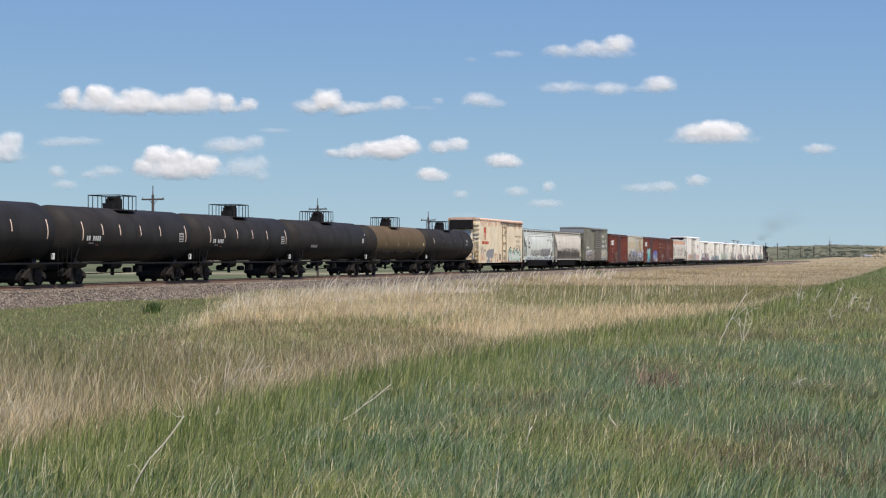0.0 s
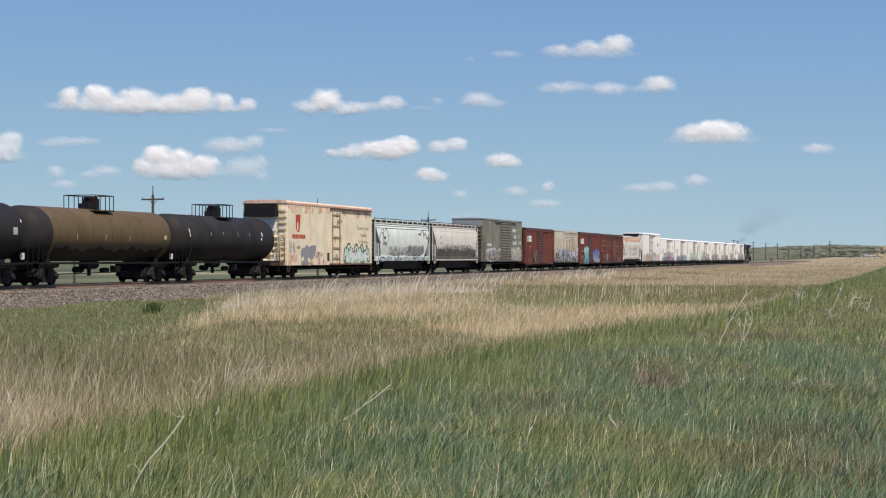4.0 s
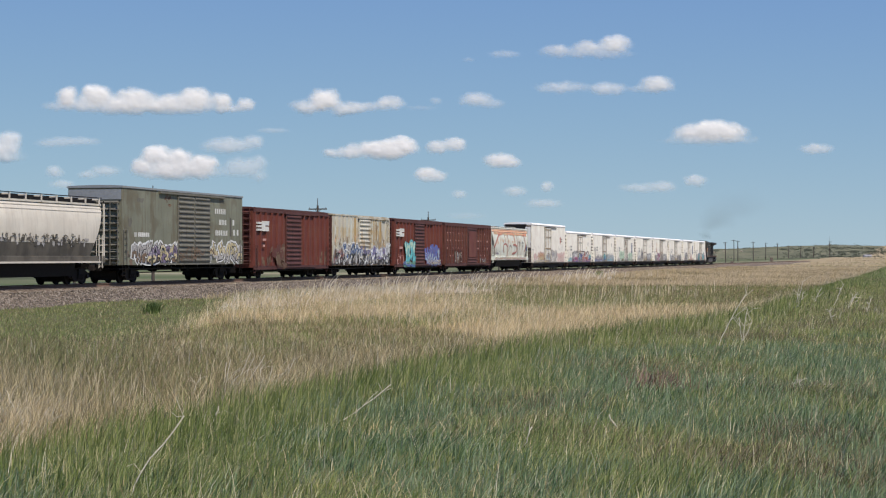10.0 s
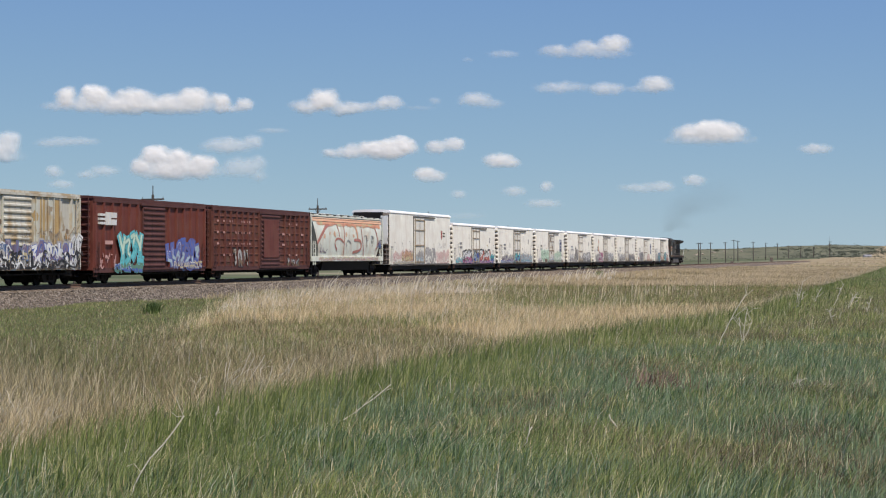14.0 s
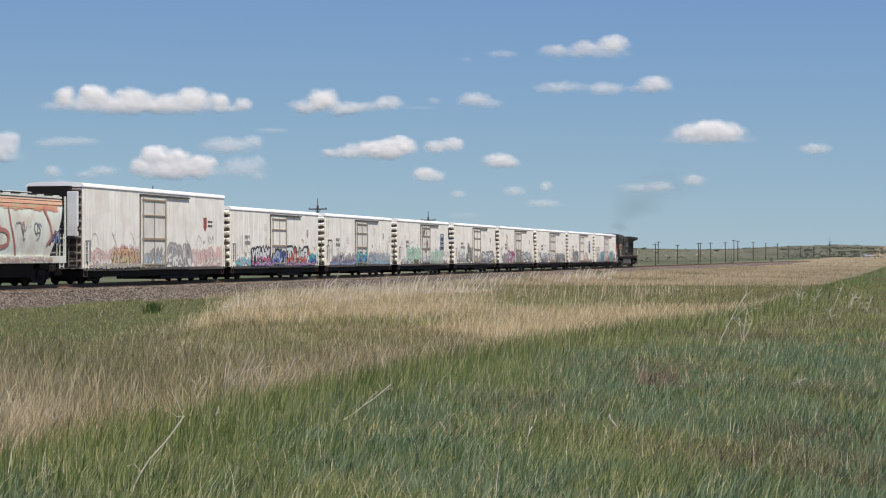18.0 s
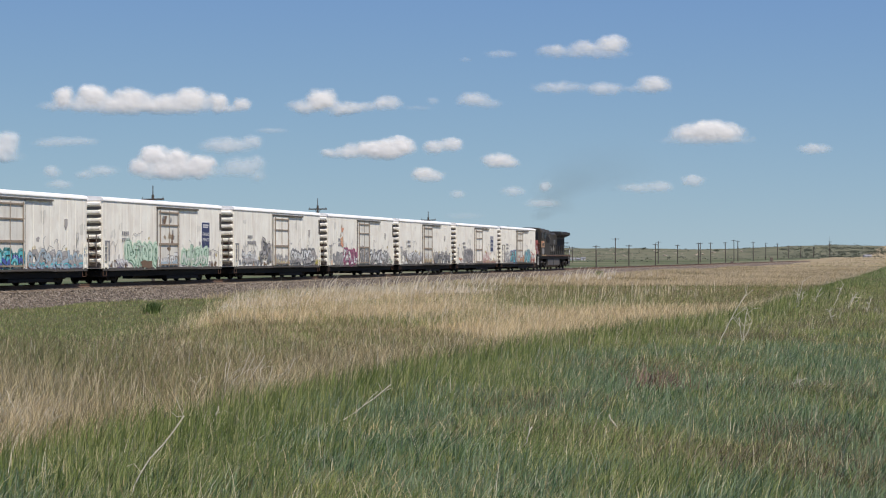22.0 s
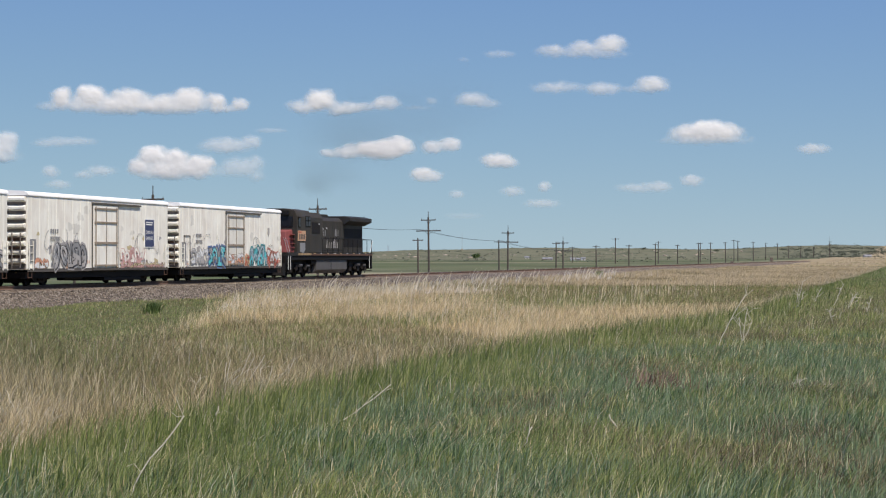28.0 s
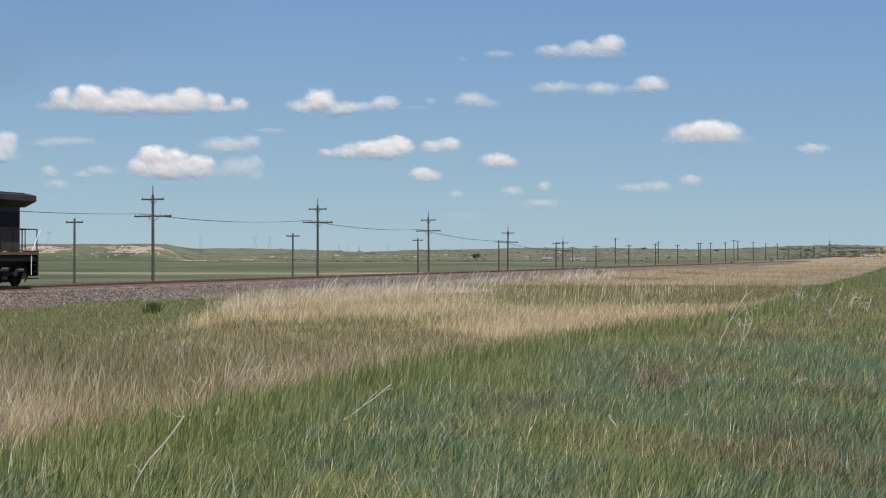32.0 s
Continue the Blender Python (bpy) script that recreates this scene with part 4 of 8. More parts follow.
def corner_steps(car, half, z0, material, y=-1.62):
    for sx in (-1, 1):
        x = sx * (half - 0.28)
        m = Shape().path([(x - 0.2, y + 0.03, z0), (x - 0.2, y + 0.03, 0.42), (x + 0.2, y + 0.03, 0.42), (x + 0.2, y + 0.03, z0)], 0.02, 5)
        part("step", m, material, car)


def posts(car, z0, z1, xs, material, w=0.05, depth=0.12, y=-1.6):
    prof_mesh = Shape().prism([(-w * 1.6, 0), (-w, -depth), (w, -depth), (w * 1.6, 0)], z0, z1, "z").mesh("side_post", material)
    far_mesh = Shape().prism([(-w * 1.6, 0), (-w, depth), (w, depth), (w * 1.6, 0)], z0, z1, "z").mesh("side_post", material)
    for x in xs:
        part("side_post", prof_mesh, material, car, at=(x, y, 0))
        part("side_post", far_mesh, material, car, at=(x, -y, 0))


def slab_door(car, x0, x1, z0, z1, material, y=-1.6, ribs=0, rods=0, rod_material="rusty_steel", thick=0.07, across=0):
    door = part("door", Shape().box(x0, x1, y - thick, y - 0.004, z0, z1), material, car, bevel=0.015)
    for i in range(ribs):
        z = z0 + (i + 0.5) * (z1 - z0) / ribs
        h = (z1 - z0) / ribs * 0.28
        part("door_rib", Shape().prism([(y - thick, z - h), (y - thick - 0.05, z - h * 0.4), (y - thick - 0.05, z + h * 0.4), (y - thick, z + h)], x0 + 0.08, x1 - 0.08), material, door)
    for i in range(rods):
        x = x0 + (x1 - x0) * (i + 0.5) / rods
        part("locking_rod", Shape().rod((x, y - thick - 0.04, z0), (x, y - thick - 0.04, z1), 0.028, 6), rod_material, door)
    for i in range(across):
        z = z0 + (z1 - z0) * (0.1 + 0.8 * i / max(1, across - 1))
        part("door_bar", Shape().box(x0 + 0.05, x1 - 0.05, y - thick - 0.035, y - thick + 0.001, z - 0.05, z + 0.05), rod_material, door)
    return door


def door_tracks(car, x0, x1, z_low, z_high, material, y=-1.6):
    part("door_track", Shape().box(x0, x1, y - 0.13, y + 0.01, z_low - 0.10, z_low), material, car)
    part("door_track", Shape().box(x0, x1, y - 0.13, y + 0.01, z_high, z_high + 0.12), material, car)


def cream_reefer():
    car, half = vehicle("refrigerator_car", "tall cream refrigerator car with rust, graffiti and a black cooling unit", "freight car", 1.2918, 1.4311)
    z0, z1 = 0.84, 5.20
    box_body(car, half, z0, z1, "cream")
    round_roof(car, half, 3.2, z1 + 0.03, 0.13, "cream_roof")
    part("roof_fascia", Shape().box(-half, half, -1.635, -1.601, z1 - 0.14, z1 - 0.045), "cream_roof", car)
    for i in range(15):
        x = -half + 0.5 + i * (2 * half - 1) / 14
        part("roof_stain", Shape().box(x - random.uniform(0.1, 0.4), x + random.uniform(0.1, 0.4), -1.612, -1.60, z1 - 0.14 - random.uniform(0.08, 0.32), z1 - 0.13), random.choice(["cream_roof", "rust_wash"]), car)
    # the end: cooling unit, ribs, ladders
    part("cooling_unit", Shape().box(-half - 0.5, -half + 0.01, -0.95, 1.35, z1 - 1.0, z1 - 0.12), "unit_black", car, "black cooling unit", bevel=0.04)
    part("end_panel", Shape().box(-half - 0.06, -half + 0.01, -0.75, 1.2, z1 - 2.0, z1 - 1.05), "g_white", car)
    for i in range(9):
        z = 1.2 + i * 0.42
        part("end_rib", Shape().box(-half - 0.12, -half + 0.01, -1.55, -1.02, z, z + 0.2), "cream", car, bevel=0.02)
    end_ribs(car, half, 1.0, 3.0, 5, "cream", 0.10, 1.0)
    ladder(car, -half - 0.2, -0.75, 0.9, 3.0, "cream", 0.5, along="y")
    ladder(car, -half - 0.2, -1.35, 0.9, 3.0, "cream", 0.4, along="y")
    part("end_platform", Shape().box(-half - 0.45, -half, -1.4, 1.4, 1.0, 1.05), "rusty_steel", car)
    # plug door with rods
    xc = half * (2 * 0.458 - 1) + 0.35
    door = slab_door(car, xc - 0.1, xc + 2.55, z0 + 0.12, z1 - 0.28, "cream", rods=0, rod_material="door_tan", thick=0.05)
    for x in (xc + 0.25, xc + 1.95):
        part("locking_rod", Shape().rod((x, -1.70, z0 + 0.1), (x, -1.70, z1 - 0.35), 0.045, 6), "door_tan", door)
    for z in (1.35, 2.1, 2.9, 3.7, 4.55):
        part("door_bar", Shape().box(xc + 0.2, xc + 2.0, -1.70, -1.65, z - 0.06, z + 0.06), "door_tan", door)
    part("door_panel", Shape().box(xc + 0.75, xc + 1.55, -1.675, -1.65, 2.95, 3.65), "cream", door)
    door_tracks(car, xc - 0.2, half - 0.4, z0 + 0.1, z1 - 0.26, "rusty_steel")
    # emblem, lettering as bars, patches
    part("emblem", Shape().prism([(-half + 1.75, 4.35), (-half + 2.75, 4.4), (-half + 2.7, 3.75), (-half + 2.55, 3.2), (-half + 2.2, 3.15), (-half + 1.8, 3.4)], -1.607, -1.59, "y"), "mark_red", car, "red paint emblem")
    part("emblem_hollow", Shape().prism([(-half + 2.0, 3.75), (-half + 2.3, 3.9), (-half + 2.3, 3.25), (-half + 2.05, 3.35)], -1.610, -1.59, "y"), "cream", car)
    bars(car, -half + 1.05, 2.72, (0.28, 0.28, 0.28, 0.26, 0.12, 0.24, 0.28, 0.28, 0.26), 0.28, "mark_red", -1.607, 0.06)
    bars(car, -half + 2.0, 2.0, (0.2, 0.2, 0.2), 0.18, "door_tan", -1.607, 0.06)
    for i, words in enumerate(("Preserving Today's", "Perishables", "For Tomorrow")):
        lettering(car, words, half - 2.35, 3.52 - i * 0.52, 0.40, "mark_olive", -1.606)
    part("grey_patch", Shape().prism([(-half + 3.0, 0.88), (-half + 2.9, 1.8), (-half + 3.1, 2.1), (-half + 3.6, 2.05), (-half + 4.1, 2.3), (-half + 4.6, 2.15), (-half + 5.4, 2.25), (-half + 6.1, 2.3), (-half + 6.2, 2.0), (-half + 5.8, 1.5), (-half + 5.5, 0.88)], -1.607, -1.59, "y"), "g_grey", car, "grey overpainted patch")
    scrawl(car, -half + 0.5, -half + 1.6, 1.7, 2.5, "g_smoke", 3)
    scrawl(car, -half + 0.4, -half + 2.2, 0.95, 1.6, "g_orange", 4)
    scrawl(car, -half + 5.9, -half + 7.6, 0.95, 1.8, "g_red", 5, strokes=9)
    part("dark_patch", Shape().box(xc - 0.75, xc - 0.25, -1.609, -1.59, 1.15, 1.75), "g_black", car)
    graffiti(car, half - 7.2, half - 0.9, 0.95, 2.45, "g_mint", "g_white", "g_black", 11, letters=7, glow="g_black")
    graffiti(car, half - 6.9, half - 1.5, 0.92, 1.9, "g_white", "g_mint", "g_mint", 13, y=-1.635, letters=6)
    worn_patches(car, -half + 0.1, half - 0.1, z1 - 0.75, z1 - 0.1, ["cream_roof", "rust_wash", "cream"], 14, 30, size=0.7)
    worn_patches(car, -half + 0.1, half - 0.1, z0, z0 + 0.6, ["cream_roof", "rust_wash", "g_rose", "cream"], 15, 26, size=0.5)
    worn_patches(car, xc - 0.3, xc + 2.7, z0 + 0.1, z1 - 0.4, ["door_tan", "rust_wash", "cream"], 16, 16, y=-1.652, size=0.5)
    corner_steps(car, half, z0, "rusty_steel")
    running_gear(car, half, 2.6)


cream_reefer()


def covered_hopper(u0, u1, skin, label, band, low, sill_skin, zt=4.20):
    """A hopper with bowed sides, sloped ends, a running board and outlets."""
    car, half = vehicle("covered_hopper", label, "freight car", u0, u1)
    zs = 1.12
    k = (zt - 1.47) / 2.73
    open_roof = zt < 4.3
    # bowed side: the skin curves in towards the eaves and the sill
    prof = [(-1.10, zt), (-1.36, zt - 0.10 * k), (-1.50, zt - 0.42 * k), (-1.58, zt - 1.0 * k), (-1.60, zt - 1.6 * k), (-1.56, zt - 2.2 * k), (-1.47, zs + 0.35)]
    full = prof + [(-y, z) for y, z in reversed(prof)]
    ins = [0.20, 0.22, 0.34, 0.62, 1.00, 1.42, 1.70]
    ins = ins + ins[::-1]
    vs = [(-half + i, y, z) for i, (y, z) in zip(ins, full)] + [(half - i, y, z) for i, (y, z) in zip(ins, full)]
    k = len(full)
    m = Shape().add(vs, [tuple(range(k)), tuple(range(2 * k - 1, k - 1, -1))] + [(i, (i + 1) % k, k + (i + 1) % k, k + i) for i in range(k)])
    body = part("hopper_body", m, skin, car, smooth=True)
    if band:
        at = [((-1.575, 2.16), 1.36)] + [(p, q) for p, q in zip(prof, ins) if p[1] < zt - 2.1]
        vs = [(-half + i + 0.02, y - 0.006, z) for (y, z), i in at] + [(half - i - 0.02, y - 0.006, z) for (y, z), i in at]
        n = len(at)
        part("grime_band", Shape().add(vs, [(i, i + 1, n + i + 1, n + i) for i in range(n - 1)]), band, body, "dark grimy lower side", smooth=True)
    part("roof_panel", Shape().prism([(-1.10, zt), (-0.9, zt + 0.10), (0.9, zt + 0.10), (1.10, zt)], -half + 0.45, half - 0.45), skin, car)
    part("side_plate", Shape().box(-half + 0.2, half - 0.2, -1.40, -1.10, zt - 0.07, zt + 0.03).box(-half + 0.2, half - 0.2, 1.10, 1.40, zt - 0.07, zt + 0.03), skin, car)
    # running board on the roof
    walkway = part("running_board", Shape().box(-half + 0.1, half - 0.1, -1.0, -0.5, zt + 0.06, zt + (0.30 if open_roof else 0.16)).box(-half + 0.1, half - 0.1, 0.5, 0.98, zt + (0.28 if open_roof else 0.12), zt + (0.32 if open_roof else 0.16)), "dark_steel", car)
    for i in range(11):
        x = -half + 0.4 + i * (2 * half - 0.8) / 10
        if open_roof:
            part("bracket", Shape().box(x - 0.035, x + 0.035, -1.40, -0.92, zt + 0.22, zt + 0.30).box(x - 0.035, x + 0.035, -1.43, -1.37, zt, zt + 0.34), skin, walkway)
        else:
            part("bracket", Shape().box(x - 0.04, x + 0.04, -1.34, -0.95, zt - 0.02, zt + 0.10), "mark_white", walkway)
    if open_roof:
        part("edge_rail", Shape().rod((-half + 0.1, -1.40, zt + 0.34), (half - 0.1, -1.40, zt + 0.34), 0.025, 5), "dark_steel", walkway)
    for y, z in ((-1.43, zt - 0.22), (-1.505, zt - 0.42)):
        part("eave_seam", Shape().box(-half + 0.36, half - 0.36, y - 0.012, y + 0.03, z - 0.025, z + 0.012), "hopper_grime" if not band else skin, body)
    for x in np.linspace(-half * 0.7, half * 0.7, 4):
        part("roof_hatch", Shape().box(x - 1.2, x + 1.2, -0.4, 0.4, zt + 0.09, zt + 0.24), skin, car, bevel=0.03)
    # ends: slope sheet, posts, ladders
    for sx in (-1, 1):
        def X(v):
            return sx * (half - v)
        part("end_slope", Shape().add([(X(0.6), -1.3, zt - 0.3), (X(0.6), 1.3, zt - 0.3), (X(2.2), 1.3, zs + 0.2), (X(2.2), -1.3, zs + 0.2)], [(0, 1, 2, 3)]), low, car)
        for y in (-1.50, 1.50):
            part("corner_post", Shape().box(min(X(0.0), X(0.10)), max(X(0.0), X(0.07)), y - 0.035, y + 0.035, zs, zt + 0.05), skin, car)
            part("diagonal_brace", Shape().rod((X(0.1), y, zs + 0.1), (X(1.55), y * 0.96, zs + 1.4), 0.05, 6), low, car)
        ladder(car, X(-0.05), -1.2, 0.85, zt + 0.2, low, 0.45, along="y")
        ladder(car, X(0.55), -1.56, 0.85, 2.6, skin, 0.42)
        part("end_rail", Shape().path([(X(0.1), -1.52, 2.35), (X(1.0), -1.52, 2.35), (X(1.0), -1.52, zs)], 0.022, 5), skin, car)
        part("end_deck", Shape().box(min(X(-0.15), X(1.9)), max(X(-0.15), X(1.9)), -1.45, 1.45, zs - 0.04, zs + 0.02), "dark_steel", car)
    part("side_sill", Shape().box(-half + 0.1, half - 0.1, -1.58, -1.44, zs, zs + 0.36).box(-half + 0.1, half - 0.1, 1.44, 1.58, zs, zs + 0.36), sill_skin, car, bevel=0.02)
    part("center_sill", Shape().box(-half, half, -0.3, 0.3, 0.75, zs), "dark_steel", car)
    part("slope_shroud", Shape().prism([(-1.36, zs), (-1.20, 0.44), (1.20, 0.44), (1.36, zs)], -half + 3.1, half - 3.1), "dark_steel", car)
    for i in range(3):
        x = (i - 1) * half * 0.42
        part("outlet_hopper", Shape().add([(x - 1.5, -1.3, zs), (x + 1.5, -1.3, zs), (x + 1.5, 1.3, zs), (x - 1.5, 1.3, zs), (x - 0.45, -0.55, 0.45), (x + 0.45, -0.55, 0.45), (x + 0.45, 0.55, 0.45), (x - 0.45, 0.55, 0.45)], [(0, 1, 5, 4), (1, 2, 6, 5), (2, 3, 7, 6), (3, 0, 4, 7), (4, 5, 6, 7), (0, 3, 2, 1)]), "dark_steel", car)
    running_gear(car, half, 2.0)
    return car, half


car, half = covered_hopper(1.4390, 1.5560, "hopper_pale", "pale mint-white covered hopper with graffiti along its sill", None, "dark_steel", "hopper_pale")
scrawl(car, -half + 1.2, -half + 3.2, 2.5, 3.7, "g_black", 21, y=BOWED, strokes=4, w=0.035)
bars(car, -half + 2.4, 2.85, (0.12, 0.12), 0.26, "mark_dark", -1.606, 0.12)
bars(car, -half + 2.0, 2.4, (0.10, 0.12, 0.12, 0.12, 0.12), 0.26, "mark_dark", -1.603, 0.12)
graffiti(car, -half + 3.9, -half + 8.6, 1.5, 2.3, "hopper_pale", "g_smoke", "g_black", 22, y=BOWED, letters=6)
graffiti(car, -half + 8.9, half - 2.2, 1.5, 2.45, "g_smoke", "g_grey", "g_black", 23, y=BOWED, letters=5)
scrawl(car, half - 3.0, half - 1.4, 3.0, 3.8, "g_black", 24, y=BOWED, strokes=4, w=0.04)
worn_patches(car, -half + 0.4, half - 0.6, 1.13, 1.46, ["g_smoke", "g_white", "g_grey", "g_sky"], 27, 40, y=-1.583, size=0.45)
part("shield", Shape().prism([(half - 4.0, 3.2), (half - 3.4, 3.2), (half - 3.4, 2.9), (half - 3.7, 2.65), (half - 4.0, 2.9)], -1.615, -1.59, "y"), "g_white", car)
bars(car, half - 4.0, 3.34, (0.1, 0.1, 0.1), 0.12, "mark_dark", -1.585, 0.07)
scrawl(car, -half + 0.4, half - 0.6, 1.13, 1.46, "g_black", 25, y=-1.575, strokes=22, w=0.03)
scrawl(car, -half + 0.4, half - 0.6, 1.13, 1.46, "g_sky", 26, y=-1.57, strokes=16, w=0.045)
car, half = covered_hopper(1.5630, 1.6830, "hopper_grey", "weathered grey covered hopper with a dark grimy lower side", "hopper_grime", "dark_steel", "hopper_grime")
part("sill_strip", Shape().box(-half + 0.9, half - 0.6, -1.605, -1.58, 1.12, 1.21), "hopper_grey", car)
worn_patches(car, -half + 1.6, half - 1.6, 1.95, 2.42, ["hopper_grime", "hopper_grime", "g_smoke"], 32, 70, y=BOWED, size=0.28)
bars(car, -half + 2.5, 3.1, (0.1, 0.1), 0.2, "g_grey", -1.597, 0.09)
bars(car, -half + 2.5, 2.6, (0.08, 0.08, 0.08), 0.18, "g_grey", -1.61, 0.08)
scrawl(car, -half + 4.0, half - 3.0, 2.2, 2.55, "hopper_grime", 31, y=BOWED, strokes=40, w=0.025)


def grey_boxcar():
    car, half = vehicle("box_car", "tall olive-grey box car with ribbed double doors and graffiti", "freight car", 1.6972, 1.8238)
    z0, z1 = 0.98, 5.24
    box_body(car, half, z0, z1, "boxcar_olive")
    gable_roof(car, half, 3.2, z1 + 0.05, 0.05, "silver", 14)
    end_ribs(car, half, 1.1, 4.6, 9, "boxcar_olive_dark", 0.14)
    part("end_panel", Shape().box(-half - 0.05, -half + 0.01, -1.55, 1.55, 4.55, 5.1), "silver", car)
    x0 = -half + 2 * half * 0.418
    x1 = -half + 2 * half * 0.688
    xm = (x0 + x1) / 2
    slab_door(car, x0, xm - 0.03, z0 + 0.12, z1 - 0.22, "boxcar_olive_dark", ribs=14)
    slab_door(car, xm + 0.03, x1, z0 + 0.12, z1 - 0.22, "boxcar_olive_dark", ribs=14)
    door_tracks(car, -half + 2 * half * 0.27, -half + 2 * half * 0.82, z0 + 0.10, z1 - 0.20, "boxcar_olive_dark")
    for i, (a, ws) in enumerate(((0.75, (0.30, 0.28, 0.24, 0.28, 0.26, 0.28)), (0.79, (0.36, 0.26, 0.26, 0.28)), (0.755, (0.26, 0.26, 0.28, 0.28, 0.14, 0.26, 0.26)))):
        bars(car, -half + 2 * half * a - 0.15, 4.07 - i * 0.66, [0.60 * w for w in ws], 0.32, "mark_white", -1.607, 0.15)
    for x, z, w in ((0.905, 3.4, 0.28), (0.91, 2.78, 0.30), (0.945, 2.78, 0.28)):
        part("marking", Shape().box(-half + 2 * half * x, -half + 2 * half * x + w, -1.607, -1.59, z, z + 0.36), "mark_white", car)
    part("marking", Shape().box(-half + 2 * half * 0.880, -half + 2 * half * 0.893, -1.607, -1.59, 2.72, 3.85), "mark_dark", car)
    bars(car, -half + 1.6, 2.55, (0.1, 0.1, -0.1, 0.2, 0.2, 0.2, 0.2, 0.2, 0.2), 0.24, "mark_white", -1.607, 0.06)
    graffiti(car, -half + 1.3, x0 - 0.1, 1.08, 2.35, "g_smoke", "g_umber", "g_black", 41, letters=5, glow="g_white")
    graffiti(car, -half + 3.4, x0 - 0.1, 1.08, 2.2, "g_violet", "g_sand", "g_black", 42, letters=4, y=-1.64)
    graffiti(car, x1 + 0.1, half - 0.2, 1.1, 2.4, "g_sand", "g_smoke", "g_black", 43, letters=5, glow="g_white")
    worn_patches(car, -half + 0.1, half - 0.1, 1.0, 1.9, ["boxcar_olive_dark", "hopper_grime", "g_umber"], 46, 46, y=-1.603, size=0.5)
    worn_patches(car, x0 - 3.0, x0 - 0.1, z1 - 0.9, z1 - 0.1, ["g_umber", "rusty_steel"], 47, 5, y=-1.603, size=0.5)
    worn_patches(car, -half + 0.2, x0 - 0.1, 2.4, z1 - 0.3, ["boxcar_olive_dark", "boxcar_olive"], 45, 10, size=0.7)
    scrawl(car, x0 + 0.2, x1 - 0.2, 1.2, 2.0, "g_umber", 44, y=-1.72, strokes=9, w=0.05)
    ladder(car, -half + 0.3, -1.66, 1.0, 2.9, "boxcar_olive_dark")
    ladder(car, half - 0.3, -1.66, 1.0, 2.5, "boxcar_olive_dark")
    ladder(car, -half - 0.2, -1.2, 1.0, 4.4, "boxcar_olive_dark", 0.45, along="y")
    corner_steps(car, half, z0, "dark_steel")
    running_gear(car, half, 2.4)


grey_boxcar()


def red_boxcar(u0, u1, skin, dark, label, n_posts, door, top=4.73, emblem=True):
    car, half = vehicle("box_car", label, "freight car", u0, u1)
    z0, z1 = 0.72, top - 0.12
    box_body(car, half, z0, z1, skin)
    gable_roof(car, half, 3.2, z1 + 0.05, 0.05, dark, 12)
    part("top_chord", Shape().box(-half, half, -1.675, -1.601, z1 - 0.24, z1 - 0.06).box(-half, half, 1.601, 1.675, z1 - 0.24, z1 - 0.06), dark, car)
    part("side_sill", Shape().box(-half, half, -1.66, -1.601, z0 - 0.12, z0 + 0.14).box(-half, half, 1.601, 1.66, z0 - 0.12, z0 + 0.14), dark, car)
    end_ribs(car, half, 0.95, z1 - 0.1, 9, dark, 0.14)
    a, c = door
    x0, x1 = -half + 2 * half * a, -half + 2 * half * c
    left = [x for x in np.linspace(-half + 0.1, half - 0.1, n_posts) if x < x0 - 0.15 or x > x1 + 0.15]
    posts(car, z0 + 0.14, z1 - 0.24, left, skin)
    slab_door(car, x0, x1, z0 + 0.10, z1 - 0.30, dark, ribs=12, thick=0.09)
    door_tracks(car, x0 - 0.3, min(half, x1 + (x1 - x0)), z0 + 0.10, z1 - 0.28, dark)
    ladder(car, -half + 0.3, -1.70, 0.75, 2.2, dark)
    ladder(car, half - 0.3, -1.70, 0.75, 2.2, dark)
    ladder(car, -half - 0.2, -1.2, 0.9, z1, dark, 0.45, along="y")
    corner_steps(car, half, z0, dark)
    if emblem:
        for k in range(3):
            part("marking", Shape().box(-half + 0.55, -half + 1.2, -1.73, -1.60, 3.15 + k * 0.22, 3.28 + k * 0.22), "mark_white", car)
        for a, c, z0e, z1e, lean in ((1.26, 0.27, 3.13, 3.80, 0.10), (1.62, 0.27, 3.13, 3.80, 0.10), (2.02, 0.58, 3.13, 3.43, 0.04), (2.06, 0.58, 3.51, 3.80, 0.04)):
            part("marking", Shape().prism([(-half + a, z0e), (-half + a + c, z0e), (-half + a + c + lean, z1e), (-half + a + lean, z1e)], -1.73, -1.60, "y"), "mark_white", car)
    running_gear(car, half, 2.3)
    return car, half


car, half = red_boxcar(1.8375, 1.9450, "boxcar_red", "boxcar_red_dark", "oxide-red box car with side ribs and white markings", 15, (0.40, 0.60))
bars(car, -half + 1.5, 2.5, (0.16, 0.16, 0.16), 0.14, "g_pink", -1.726, 0.05)
bars(car, -half + 1.5, 2.1, (0.16, 0.16), 0.14, "g_pink", -1.726, 0.05)
worn_patches(car, -half + 2.6, -half + 6.2, 0.62, 2.3, ["g_umber", "boxcar_brown", "boxcar_brown", "rusty_steel"], 65, 18, y=-1.73, size=0.8)
worn_patches(car, -half + 0.3, half - 0.4, 0.75, 1.6, ["g_umber", "boxcar_brown", "rusty_steel"], 66, 34, y=-1.607, size=0.45)
scrawl(car, -half + 2.6, -half + 6.0, 0.8, 2.1, "g_umber", 67, y=-1.74, strokes=7, w=0.04)
worn_patches(car, half - 2.6, half - 0.3, 0.9, 2.0, ["g_umber", "boxcar_brown", "rusty_steel"], 68, 12, y=-1.607, size=0.5)


